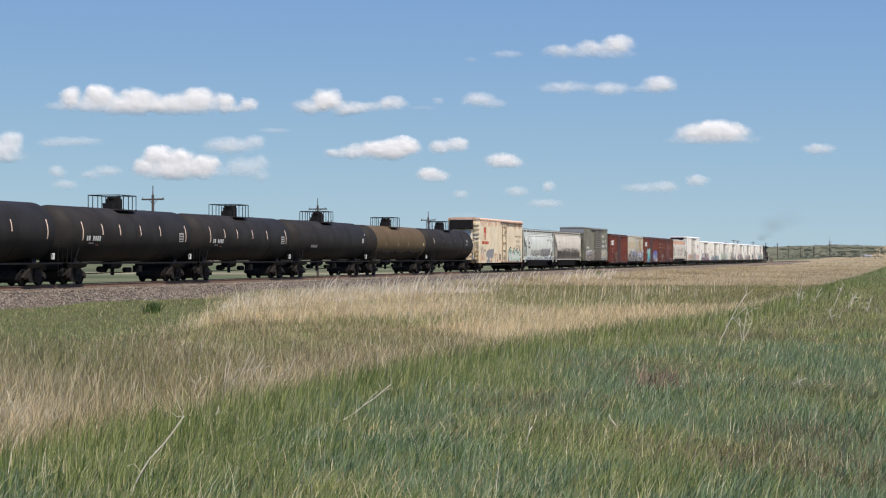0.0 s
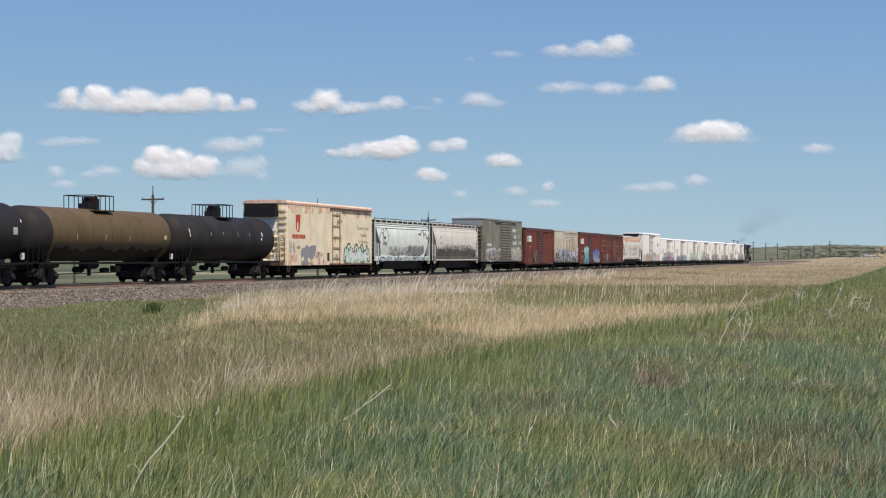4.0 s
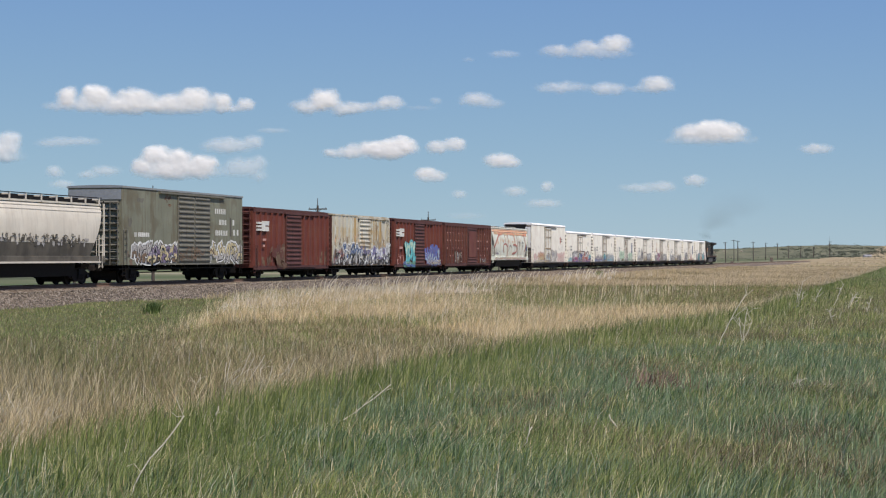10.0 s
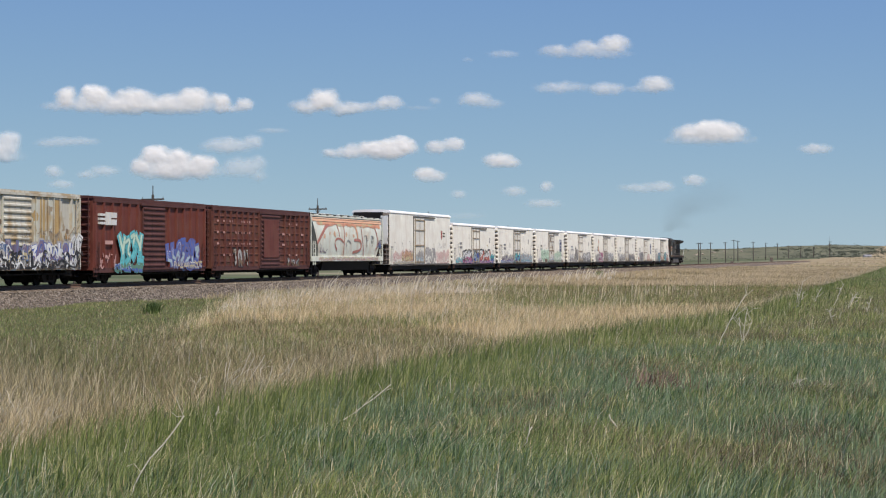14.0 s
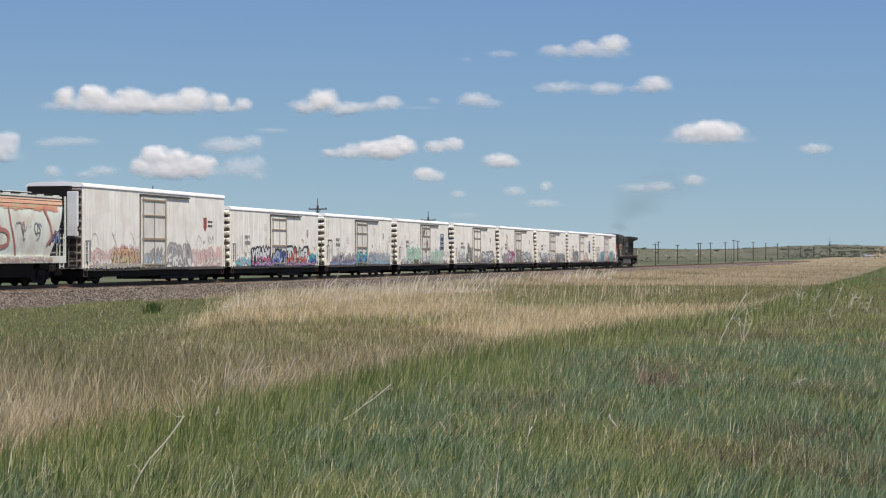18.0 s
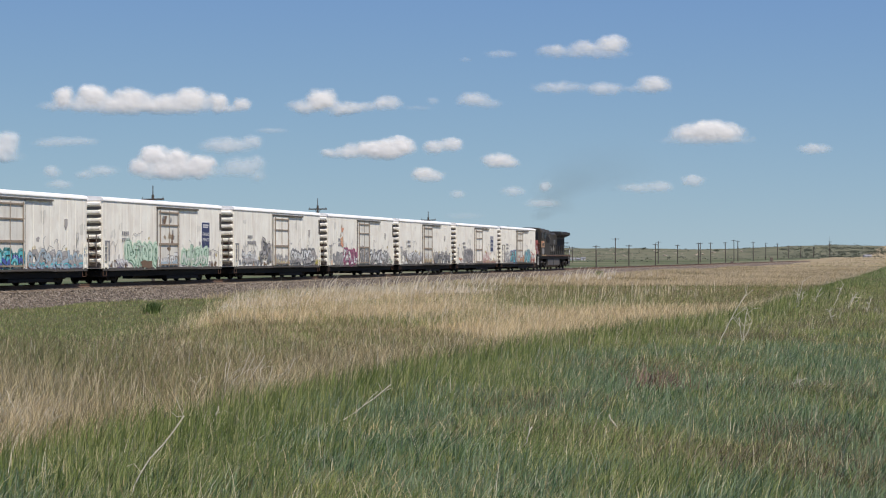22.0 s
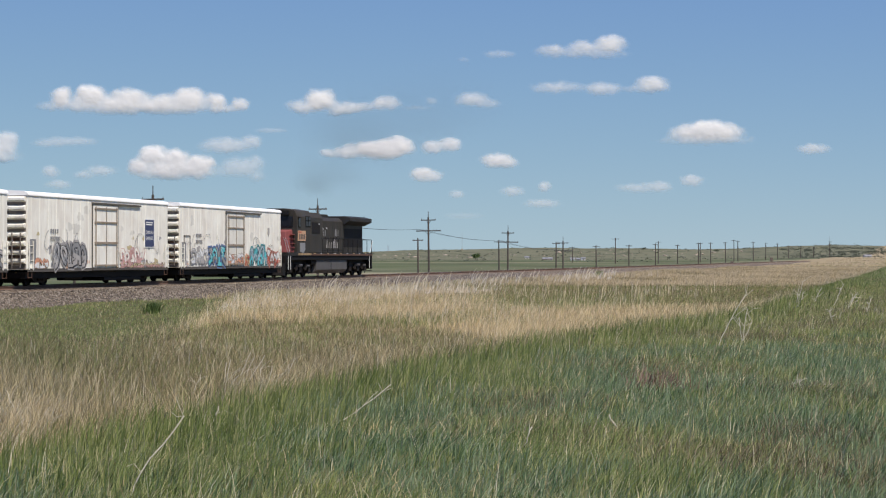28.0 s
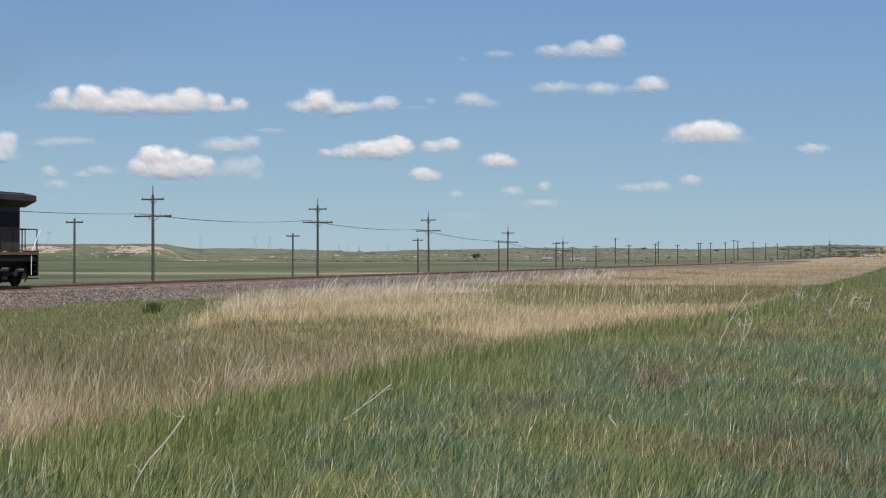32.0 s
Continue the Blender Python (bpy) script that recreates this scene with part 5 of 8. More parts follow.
def buff_boxcar():
    car, half = vehicle("box_car", "buff-white ribbed box car streaked with rust and graffiti", "freight car", 1.9525, 2.0551)
    z0, z1 = 0.78, 4.57
    box_body(car, half, z0, z1, "boxcar_buff")
    gable_roof(car, half, 3.2, z1 + 0.05, 0.05, "boxcar_buff", 12)
    # the shade on the end is put into the dark colour of ribs and face
    end_ribs(car, half, 1.0, z1, 9, "boxcar_red_dark", 0.14)
    part("end_panel", Shape().box(-half - 0.006, -half - 0.001, -1.57, 1.57, z0 + 0.02, z1 - 0.02), "boxcar_red_dark", car, "end face coloured dark for its shade")
    x0, xm, x1 = -half + 2 * half * 0.44, -half + 2 * half * 0.64, -half + 2 * half * 0.86
    posts(car, z0, z1 - 0.1, [x for x in np.linspace(-half + 0.1, half - 0.1, 16) if not x0 - 0.1 < x < x1 + 0.1], "boxcar_buff")
    slab_door(car, x0, xm - 0.03, z0 + 0.1, z1 - 0.2, "boxcar_buff", ribs=11, thick=0.08)
    slab_door(car, xm + 0.03, x1, z0 + 0.1, z1 - 0.2, "boxcar_buff", rods=5, rod_material="boxcar_buff", thick=0.06)
    door_tracks(car, x0 - 0.3, half - 0.2, z0 + 0.1, z1 - 0.18, "boxcar_buff")
    xs = list(np.linspace(-half + 0.1, half - 0.1, 16))
    rng = random.Random(9)
    for a, c in zip(xs, xs[1:]):
        if not x0 - 0.6 < (a + c) / 2 < x1 + 0.3:
            part("side_panel", Shape().box(a + 0.09, c - 0.09, -1.606, -1.601, z0 + 0.1, z1 - 0.15), rng.choice(["buff_rusty", "buff_pale", "boxcar_buff", "buff_pale"]), car, "rust-washed side panel")
    for k in range(4):
        a = xm + 0.1 + k * (x1 - xm - 0.2) / 4
        worn_patches(car, a, a + 0.5, 1.6, z1 - 0.4, ["buff_rusty", "door_tan"], 70 + k, 5, y=-1.67, size=0.45)
        part("side_panel", Shape().box(a, a + 0.5, -1.668, -1.655, z0 + 0.2, z1 - 0.3), ["buff_pale", "buff_rusty", "buff_pale", "buff_rusty"][k], car)
    worn_patches(car, -half + 0.1, half - 0.2, 0.8, 2.1, ["g_umber", "g_grey", "g_smoke", "g_violet", "g_black"], 57, 40, y=-1.692, size=0.5)
    worn_patches(car, -half + 0.2, half - 0.3, 2.2, 3.2, ["buff_rusty", "door_tan", "rust_wash", "g_umber"], 59, 60, y=-1.609, size=0.34)
    scrawl(car, -half + 0.3, half - 0.4, 2.0, 2.9, "door_tan", 581, y=-1.70, strokes=26, w=0.03)
    graffiti(car, -half + 0.1, -half + 2.6, 0.85, 2.3, "g_umber", "g_rose", "g_violet", 55, letters=5, y=-1.725, glow="g_smoke")
    graffiti(car, -half + 2.4, x0 + 0.1, 0.95, 2.5, "g_blue", "g_smoke", "g_black", 51, letters=7, y=-1.735, glow="g_white")
    graffiti(car, x0, xm, 1.0, 2.3, "g_violet", "g_sand", "g_blue", 53, letters=5, y=-1.74)
    graffiti(car, xm - 0.2, half - 1.0, 0.95, 2.25, "g_white", "g_violet", "g_cobalt", 52, letters=8, y=-1.745, glow="g_smoke")
    graffiti(car, half - 1.5, half - 0.2, 0.9, 2.6, "g_white", "g_smoke", "g_black", 54, letters=3, y=-1.735, glow="g_white")
    graffiti(car, -half + 0.1, half - 0.2, 0.80, 1.3, "g_grey", "g_black", "g_umber", 56, letters=16, y=-1.765)
    scrawl(car, -half + 0.3, half - 0.3, 0.85, 2.0, "g_white", 582, y=-1.775, strokes=18, w=0.05)
    scrawl(car, -half + 0.3, half - 0.3, 0.82, 1.7, "g_black", 583, y=-1.778, strokes=22, w=0.06)
    ladder(car, -half + 0.3, -1.69, 0.8, 2.2, "boxcar_buff")
    ladder(car, half - 0.3, -1.69, 0.8, 4.3, "boxcar_buff")
    corner_steps(car, half, z0, "dark_steel")
    running_gear(car, half, 2.2)


buff_boxcar()
car, half = red_boxcar(2.0665, 2.1735, "boxcar_red", "boxcar_red_dark", "oxide-red box car with teal and blue graffiti", 15, (0.40, 0.60), 4.68)
graffiti(car, -half + 3.0, -half + 6.0, 0.75, 2.85, "g_mint", "g_cyan", "g_teal", 61, y=-1.725, letters=3, glow="g_cyan")
graffiti(car, -half + 2.2, -half + 5.9, 0.55, 1.15, "g_green", "g_cobalt", "g_teal", 610, y=-1.75, letters=6)
graffiti(car, half - 6.0, half - 1.2, 0.75, 2.45, "g_cobalt", "g_sky", "g_violet", 62, y=-1.725, letters=6, glow="g_cobalt")
graffiti(car, half - 5.0, half - 0.8, 0.7, 1.25, "g_smoke", "g_sand", "g_cobalt", 620, y=-1.75, letters=5)
worn_patches(car, half - 5.6, half - 1.0, 0.65, 1.5, ["g_smoke", "g_blue", "g_umber"], 69, 9, y=-1.664, size=0.9)
bars(car, -half + 1.2, 2.1, (0.2, 0.2, 0.2, 0.2), 0.2, "g_pink", -1.726, 0.05)
scrawl(car, -half + 0.4, -half + 2.5, 0.85, 1.6, "g_pink", 63, y=-1.66, strokes=6, w=0.05)
car, half = red_boxcar(2.1815, 2.3090, "boxcar_brown", "boxcar_red_dark", "dark oxide-brown box car with pale markings on its panels", 19, (0.46, 0.66), 4.66, False)
for k in range(6):
    for r in range(4):
        if (k * 7 + r * 3) % 5:
            x = -half + 0.8 + k * 1.05
            bars(car, x, 1.5 + r * 0.7, (0.1, 0.1, 0.14), 0.13, "g_pink", -1.662, 0.06)
for k in range(4):
    for r in range(4):
        if (k + r * 2) % 3:
            x = half - 5.6 + k * 1.3
            bars(car, x, 1.5 + r * 0.7, (0.12, 0.1, 0.1), 0.13, "g_pink", -1.662, 0.06)
for r in range(7):
    for a, c in ((-half + 0.1, -half + 2 * half * 0.45), (-half + 2 * half * 0.67, half - 0.1)):
        part("side_rib", Shape().prism([(-1.60, 1.10 + r * 0.47), (-1.645, 1.12 + r * 0.47), (-1.645, 1.17 + r * 0.47), (-1.60, 1.19 + r * 0.47)], a, c), "boxcar_brown", car)
graffiti(car, -half + 3.6, -half + 6.4, 0.75, 2.0, "g_smoke", "g_umber", "g_black", 64, y=-1.665, letters=3)
graffiti(car, half - 4.6, half - 2.0, 0.75, 1.4, "g_grey", "g_umber", "g_black", 640, y=-1.665, letters=3)
worn_patches(car, -half + 0.4, half - 0.4, 0.8, 4.0, ["boxcar_red", "boxcar_brown", "rusty_steel"], 60, 34, y=-1.607, size=0.7)
part("door_panel", Shape().box(-half + 2 * half * 0.48, -half + 2 * half * 0.64, -1.748, -1.742, 1.4, 3.9), "boxcar_red", car)


def white_hopper():
    car, half = covered_hopper(2.3150, 2.4400, "white_hopper", "white covered hopper with orange rust along its top and graffiti", None, "dark_steel", "white_hopper", zt=4.44)
    HOPPER_TOP[0] = 4.44
    part("rust_wash", Shape().add([(-half + 0.36, -1.515, 4.00), (half - 0.36, -1.515, 4.00), (half - 0.24, -1.40, 4.30), (-half + 0.24, -1.40, 4.30)], [(0, 1, 2, 3)]), "rust_wash", car, "orange rusty eaves")
    worn_patches(car, -half + 0.8, half - 0.8, 3.7, 4.25, ["rust_wash", "g_orange", "g_orange", "g_sand"], 75, 70, y=BOWED, size=0.9)
    worn_patches(car, -half + 1.0, half - 1.0, 2.7, 3.5, ["rust_wash", "white_hopper", "white_hopper"], 74, 16, y=BOWED, size=0.5)
    # one huge loose outline piece, in fractions of the side
    strokes = (("g_rose", 0.10, ((0.04, 0.42), (0.10, 0.62), (0.17, 0.84), (0.28, 0.90), (0.41, 0.90))), ("g_rose", 0.045, ((0.41, 0.90), (0.415, 0.6), (0.41, 0.3), (0.41, 0.02))),
               ("g_rose", 0.05, ((0.31, 0.25), (0.27, 0.42), (0.30, 0.53), (0.36, 0.52), (0.40, 0.44))), ("g_rose", 0.045, ((0.31, 0.86), (0.335, 0.7), (0.34, 0.58))), ("g_orange", 0.085, ((0.42, 0.88), (0.50, 0.89), (0.58, 0.86), (0.60, 0.7), (0.61, 0.55))),
               ("g_rose", 0.07, ((0.56, 0.50), (0.65, 0.50), (0.67, 0.38), (0.66, 0.25), (0.55, 0.20))), ("g_rose", 0.045, ((0.67, 0.85), (0.675, 0.6), (0.70, 0.34), (0.72, 0.02))),
               ("g_orange", 0.10, ((0.12, 0.88), (0.3, 0.93), (0.5, 0.92), (0.7, 0.90), (0.88, 0.88))), ("g_rose", 0.05, ((0.88, 0.86), (0.92, 0.6), (0.93, 0.4), (0.90, 0.28))), ("g_grey", 0.03, ((0.44, 0.30), (0.45, 0.5), (0.48, 0.48), (0.51, 0.42))))
    for k, (c, w, pts) in enumerate(strokes):
        m = Shape()
        band_line(m, rounded(rounded([(-half + 0.5 + (2 * half - 1.0) * a, 1.15 + 3.15 * b) for a, b in pts])), w * 1.5, BOWED - 0.009 - 0.0012 * k)
        part("graffiti", m, c, car)
    graffiti(car, -half + 1.6, half - 1.6, 1.14, 1.46, "g_sand", "g_pink", "g_smoke", 78, -1.585, 16)
    graffiti(car, half - 1.9, half - 0.8, 2.0, 2.9, "g_violet", "g_blue", "g_black", 79, BOWED, 2)
    scrawl(car, half - 5.2, half - 2.4, 2.2, 3.1, "g_grey", 77, y=BOWED, strokes=4, w=0.04)
    scrawl(car, -half + 1.6, -half + 3.2, 1.8, 2.4, "g_violet", 76, y=BOWED, strokes=3, w=0.03)


white_hopper()


# sprayed pieces on the white cars: from, to (shares of the side), low, high, two fills, rim, backing, shapes
PIECES = {
    20: [(0.03, 0.16, 0.85, 1.9, "g_blush", "reefer_door", "g_pink", None, 3), (0.17, 0.35, 0.85, 2.0, "rust_wash", "g_sand", "g_umber", "g_blush", 4), (0.38, 0.53, 0.85, 2.0, "g_smoke", "g_sky", "g_grey", None, 3),
         (0.55, 0.73, 0.85, 2.2, "g_smoke", "reefer_door", "g_grey", "g_smoke", 4), (0.74, 0.97, 0.85, 2.0, "g_blush", "reefer_door", "g_pink", "g_blush", 5), (0.05, 0.5, 0.82, 1.1, "g_smoke", "g_sand", "g_smoke", None, 12)],
    0: [(0.05, 0.20, 0.85, 1.5, "g_sky", "g_cyan", "g_smoke", None, 3), (0.21, 0.41, 0.85, 2.15, "g_white", "g_magenta", "g_black", "g_black", 4), (0.43, 0.59, 0.85, 2.0, "g_cobalt", "g_sky", "g_black", "g_black", 3),
        (0.60, 0.88, 0.85, 2.2, "g_white", "g_scarlet", "g_black", "g_black", 5), (0.87, 0.99, 0.85, 1.8, "g_cyan", "g_cobalt", "g_black", None, 2), (0.24, 0.95, 0.82, 1.12, "g_magenta", "g_pink", "g_cobalt", None, 12)],
    1: [(0.10, 0.41, 0.85, 1.75, "g_smoke", "g_violet", "g_grey", None, 7), (0.06, 0.41, 0.82, 1.15, "g_cobalt", "g_sky", "g_violet", None, 8), (0.43, 0.59, 0.85, 1.8, "g_cyan", "g_cobalt", "g_black", "g_teal", 3),
        (0.62, 0.97, 0.85, 1.85, "g_sky", "g_smoke", "g_grey", None, 7), (0.62, 0.97, 0.82, 1.2, "g_cyan", "g_sky", "g_violet", None, 8)],
    2: [(0.10, 0.18, 0.85, 1.4, "g_white", "g_smoke", "g_violet", None, 2), (0.17, 0.42, 0.9, 2.4, "g_mint", "g_mint", "g_green", "g_mint", 4), (0.43, 0.59, 0.85, 1.7, "g_white", "g_sky", "g_black", None, 2),
        (0.63, 0.86, 0.85, 2.2, "g_mint", "hopper_pale", "g_green", "g_mint", 5)],
    3: [(0.08, 0.24, 0.9, 1.8, "g_white", "g_smoke", "g_grey", None, 4), (0.27, 0.39, 0.85, 2.8, "g_grey", "g_smoke", "g_black", None, 1), (0.43, 0.59, 0.85, 1.7, "g_smoke", "g_sand", "g_grey", None, 2),
        (0.63, 0.92, 0.88, 1.95, "g_white", "g_smoke", "g_black", "g_grey", 5), (0.93, 0.99, 0.85, 1.3, "g_sand", "mark_yellow", "g_umber", None, 1)],
    4: [(0.07, 0.20, 0.85, 1.8, "g_smoke", "g_grey", "g_smoke", "g_grey", 2), (0.21, 0.42, 0.82, 2.1, "g_magenta", "g_white", "g_black", "g_magenta", 4), (0.43, 0.59, 0.85, 2.4, "g_smoke", "g_grey", "g_black", None, 2),
        (0.62, 0.90, 0.85, 2.0, "g_white", "g_smoke", "g_black", "g_grey", 5), (0.91, 0.98, 0.85, 1.4, "g_white", "g_green", "g_sand", None, 2)],
    5: [(0.08, 0.41, 0.82, 2.0, "g_white", "g_smoke", "g_black", None, 6), (0.43, 0.59, 0.85, 1.8, "g_white", "g_sand", "g_umber", None, 3), (0.62, 0.97, 0.85, 2.0, "g_smoke", "g_grey", "g_black", None, 7)],
    6: [(0.04, 0.13, 0.85, 1.4, "g_orange", "g_white", "g_umber", None, 2), (0.16, 0.37, 0.82, 2.2, "g_grey", "g_smoke", "g_black", "g_smoke", 3), (0.62, 0.80, 0.85, 2.0, "reefer_white", "g_pink", "g_pink", None, 4), (0.62, 0.97, 0.82, 1.15, "g_sand", "g_pink", "g_umber", None, 9)],
    7: [(0.10, 0.25, 0.9, 2.0, "g_white", "g_smoke", "g_grey", None, 4), (0.25, 0.41, 0.85, 2.15, "g_grey", "g_cyan", "g_black", "g_blue", 3), (0.43, 0.59, 0.85, 1.7, "g_white", "g_orange", "g_umber", None, 3),
        (0.61, 0.66, 0.85, 1.6, "g_sand", "g_scarlet", "g_umber", "g_orange", 1), (0.66, 0.84, 0.85, 2.3, "g_sky", "g_cyan", "g_black", "g_teal", 3), (0.84, 0.98, 0.85, 2.0, "g_white", "g_scarlet", "g_umber", "g_rose", 3)],
}


def white_reefer(u0, u1, index, top=4.58, label="white refrigerator car with a ribbed end and graffiti along the bottom"):
    car, half = vehicle("refrigerator_car", label, "freight car", u0, u1)
    rng = random.Random(100 + index)
    z0, z1 = 0.80, top - 0.08
    tall = top > 5
    box_body(car, half, z0, z1, "reefer_white")
    round_roof(car, half, 3.2, z1 + 0.02, 0.16, "reefer_roof")
    # wall panel between the ribs, darker than the white sides
    part("end_wall", Shape().box(-half - 0.015, -half + 0.01, -1.52, 1.52, z0 + 0.05, z1 - 0.05), "end_brown", car, "dark brown end wall")
    if tall:
        part("cooling_unit", Shape().box(-half - 0.35, -half + 0.01, -1.0, 1.4, z1 - 1.05, z1 - 0.05), "unit_black", car, "black cooling unit", bevel=0.04)
        part("generator_box", Shape().box(-half - 0.55, -half - 0.36, -1.52, -0.95, 2.5, z1 - 0.35), "g_white", car, "white box on the end", bevel=0.03)
        part("box_window", Shape().box(-half - 0.50, -half - 0.40, -1.53, -1.50, 2.75, 3.0), "unit_black", car)
        worn_patches(car, -half, half, z0, z0 + 1.2, ["g_smoke", "g_sand", "reefer_door", "g_pink"], 720, 30, size=0.9)
    else:
        worn_patches(car, -half, half, z0, z0 + 1.3, ["reefer_door", "g_smoke", "reefer_door", "g_sand"], 740 + index, 16, y=-1.604, size=0.6)
        worn_patches(car, -half, half, z0 + 1.0, z1 - 0.3, ["reefer_door", "reefer_white"], 760 + index, 10, y=-1.604, size=0.6)
    end_ribs(car, half + 0.015, 1.0, z1 - 0.05, 8 if not tall else 10, "end_brown" if tall else "reefer_white", 0.12 if tall else 0.22, 1.52, 0.20 if tall else 0.31)
    x0, x1 = (-half + 2 * half * 0.42, -half + 2 * half * 0.60) if not tall else (-half + 2 * half * 0.36, -half + 2 * half * 0.54)
    if not tall:
        posts(car, z0 + 0.05, z1 - 0.15, [x for x in np.linspace(-half + 0.4, half - 0.4, 19) if not x0 - 0.2 < x < x1 + 0.2], "reefer_white", 0.03, 0.012)
    door_skin = "reefer_door" if tall or index % 3 else "reefer_white"
    door = slab_door(car, x0, x1, z0 + 0.08, z1 - 0.35, door_skin, thick=0.06)
    skin_rod = "door_tan" if tall else "door_frame"
    for x in (x0 + 0.25, (x0 + x1) / 2, x1 - 0.25):
        r = 0.016 if x0 + 0.3 < x < x1 - 0.3 else 0.035 if tall else 0.028
        part("locking_rod", Shape().rod((x, -1.70, z0 + 0.05), (x, -1.70, z1 - 0.42), r, 6), skin_rod, door)
    for share, thick in ((0.03, 0.04), (0.41, 0.06), (0.76, 0.035), (0.99, 0.04)):
        z = z0 + 0.1 + (z1 - z0 - 0.6) * share
        part("door_bar", Shape().box(x0 + 0.15, x1 - 0.15, -1.71, -1.655, z - thick, z + thick), skin_rod, door)
    for x in (x0 - 0.08, x1):
        part("door_seal", Shape().box(x, x + 0.08, -1.64, -1.601, z0 + 0.05, z1 - 0.3), "mark_dark", car)
    part("door_track", Shape().box(x0 - 0.1, x1 + (x1 - x0) * 0.95, -1.70, -1.601, z1 - 0.31, z1 - 0.22), "mark_dark", car)
    part("door_track", Shape().box(x0 - 0.1, x1 + (x1 - x0) * 0.95, -1.72, -1.601, z0 - 0.06, z0 + 0.03), "mark_dark", car)
    part("side_sill", Shape().box(-half, half, -1.63, -1.601, z0 - 0.10, z0 + 0.06).box(-half, half, 1.601, 1.63, z0 - 0.10, z0 + 0.06), "mark_dark", car)
    # near-black slab: the sill's depth and the shade under the floor in one shape
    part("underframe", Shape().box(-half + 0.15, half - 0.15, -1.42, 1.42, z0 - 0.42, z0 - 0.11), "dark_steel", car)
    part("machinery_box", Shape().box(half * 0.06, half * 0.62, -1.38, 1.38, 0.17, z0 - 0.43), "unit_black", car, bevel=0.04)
    part("air_tank", Shape().rod((-half * 0.42, -1.0, 0.42), (-half * 0.18, -1.0, 0.42), 0.16, 10), "dark_steel", car)
    # machinery door and grille low on the left of the side
    part("vent", Shape().box(-half + 0.25, -half + 0.85, -1.625, -1.601, z0 + 0.4, z0 + 1.5), "g_grey", car)
    ladder(car, half - 0.3, -1.66, z0, z0 + 1.4, "reefer_white")
    ladder(car, -half + 0.3, -1.66, z0, z0 + 1.4, "reefer_white")
    ladder(car, -half - 0.28, -1.15, 0.9, 2.6, "end_brown", 0.45, along="y")
    part("end_door", Shape().box(-half - 0.03, -half + 0.01, -1.35, -0.4, 1.1, 2.4), "rusty_steel", car)
    corner_steps(car, half, z0, "rusty_steel")
    # marks
    if not tall:
        part("shield", Shape().prism([(half - 2.6, 3.35), (half - 2.28, 3.35), (half - 2.28, 3.0), (half - 2.44, 2.8), (half - 2.6, 3.0)], -1.632, -1.6, "y"), "g_smoke", car)
        bars(car, -half + 2.4, 2.62, (0.13, 0.13, 0.13, 0.13), 0.20, "g_grey", -1.632, 0.10)
        bars(car, -half + 2.4, 2.25, (0.12, 0.12, 0.12, 0.12, 0.12), 0.20, "g_grey", -1.632, 0.09)
        if index in (2, 6):
            sign = part("sign_panel", Shape().box(half - 3.3, half - 2.0, -1.635, -1.601, 1.95, 3.55), "g_white", car, "blue and white sign panel")
            part("sign_band", Shape().box(half - 3.25, half - 2.05, -1.640, -1.63, 2.0, 3.5), "mark_blue", sign)
            for z, w in ((3.32, 0.9), (3.20, 0.8)):
                part("sign_bar", Shape().box(half - 3.1, half - 3.1 + w, -1.645, -1.635, z, z + 0.07), "g_white", sign)
            lettering(car, "CHILLED", half - 2.65, 2.72, 0.27, "g_white", -1.644)
            lettering(car, "EXPRESS", half - 2.65, 2.38, 0.27, "g_white", -1.644)
    else:
        part("shield", Shape().prism([(half - 3.4, 3.8), (half - 2.9, 3.8), (half - 2.9, 3.2), (half - 3.15, 2.95), (half - 3.4, 3.2)], -1.612, -1.6, "y"), "g_red", car)
        bars(car, half - 2.7, 3.5, (0.35, 0.3), 0.12, "mark_dark", -1.61, 0.06)
        bars(car, half - 2.7, 3.25, (0.35, 0.3), 0.12, "mark_dark", -1.61, 0.06)
    y = -1.630 if not tall else -1.61
    L = 2 * half
    for k, (p, q, low, high, fill, second, rim, glow, letters) in enumerate(PIECES[index]):
        on_door = p < (0.60 if not tall else 0.54) - 0.02 and q > (0.42 if not tall else 0.36) + 0.02
        graffiti(car, -half + L * p, -half + L * q, low, high, fill, second, rim, 200 + index * 10 + k, -1.668 if on_door else y - 0.0006 * k, letters, glow)
    scrawl(car, -half + L * 0.08, -half + L * 0.36, z0 + 0.9, z0 + 2.0, rng.choice(["g_smoke", "g_grey"]), 450 + index, y, 4, 0.02)
    scrawl(car, -half + L * 0.66, half - 0.8, z0 + 0.9, z0 + 1.9, rng.choice(["g_smoke", "g_grey"]), 460 + index, y, 3, 0.02)
    worn_patches(car, -half + 0.6, half - 0.6, z0 + 0.2, z0 + 1.9, ["g_smoke", "reefer_door", "g_sand"], 780 + index, 16, y=-1.604, size=0.3)
    worn_patches(car, -half + 0.2, half - 0.2, z0, z0 + 0.5, ["rust_wash", "g_smoke", "g_smoke", "g_grey", "g_umber"], 800 + index, 34, y=-1.606, size=0.4)
    if index in (2, 3, 4):
        part("end_vent", Shape().box(half - 0.36, half - 0.08, -1.632, -1.601, 3.1, 4.1), "mark_dark", car, "dark vent panel")
    if index in (1, 7):
        part("machinery_door", Shape().box(-half + 0.55, -half + 0.59, -1.64, -1.601, z0 + 0.1, z0 + 1.9).box(-half + 1.45, -half + 1.49, -1.64, -1.601, z0 + 0.1, z0 + 1.9).box(-half + 0.55, -half + 1.49, -1.64, -1.601, z0 + 1.86, z0 + 1.9), "mark_dark", car, "dark frame of the machinery door")
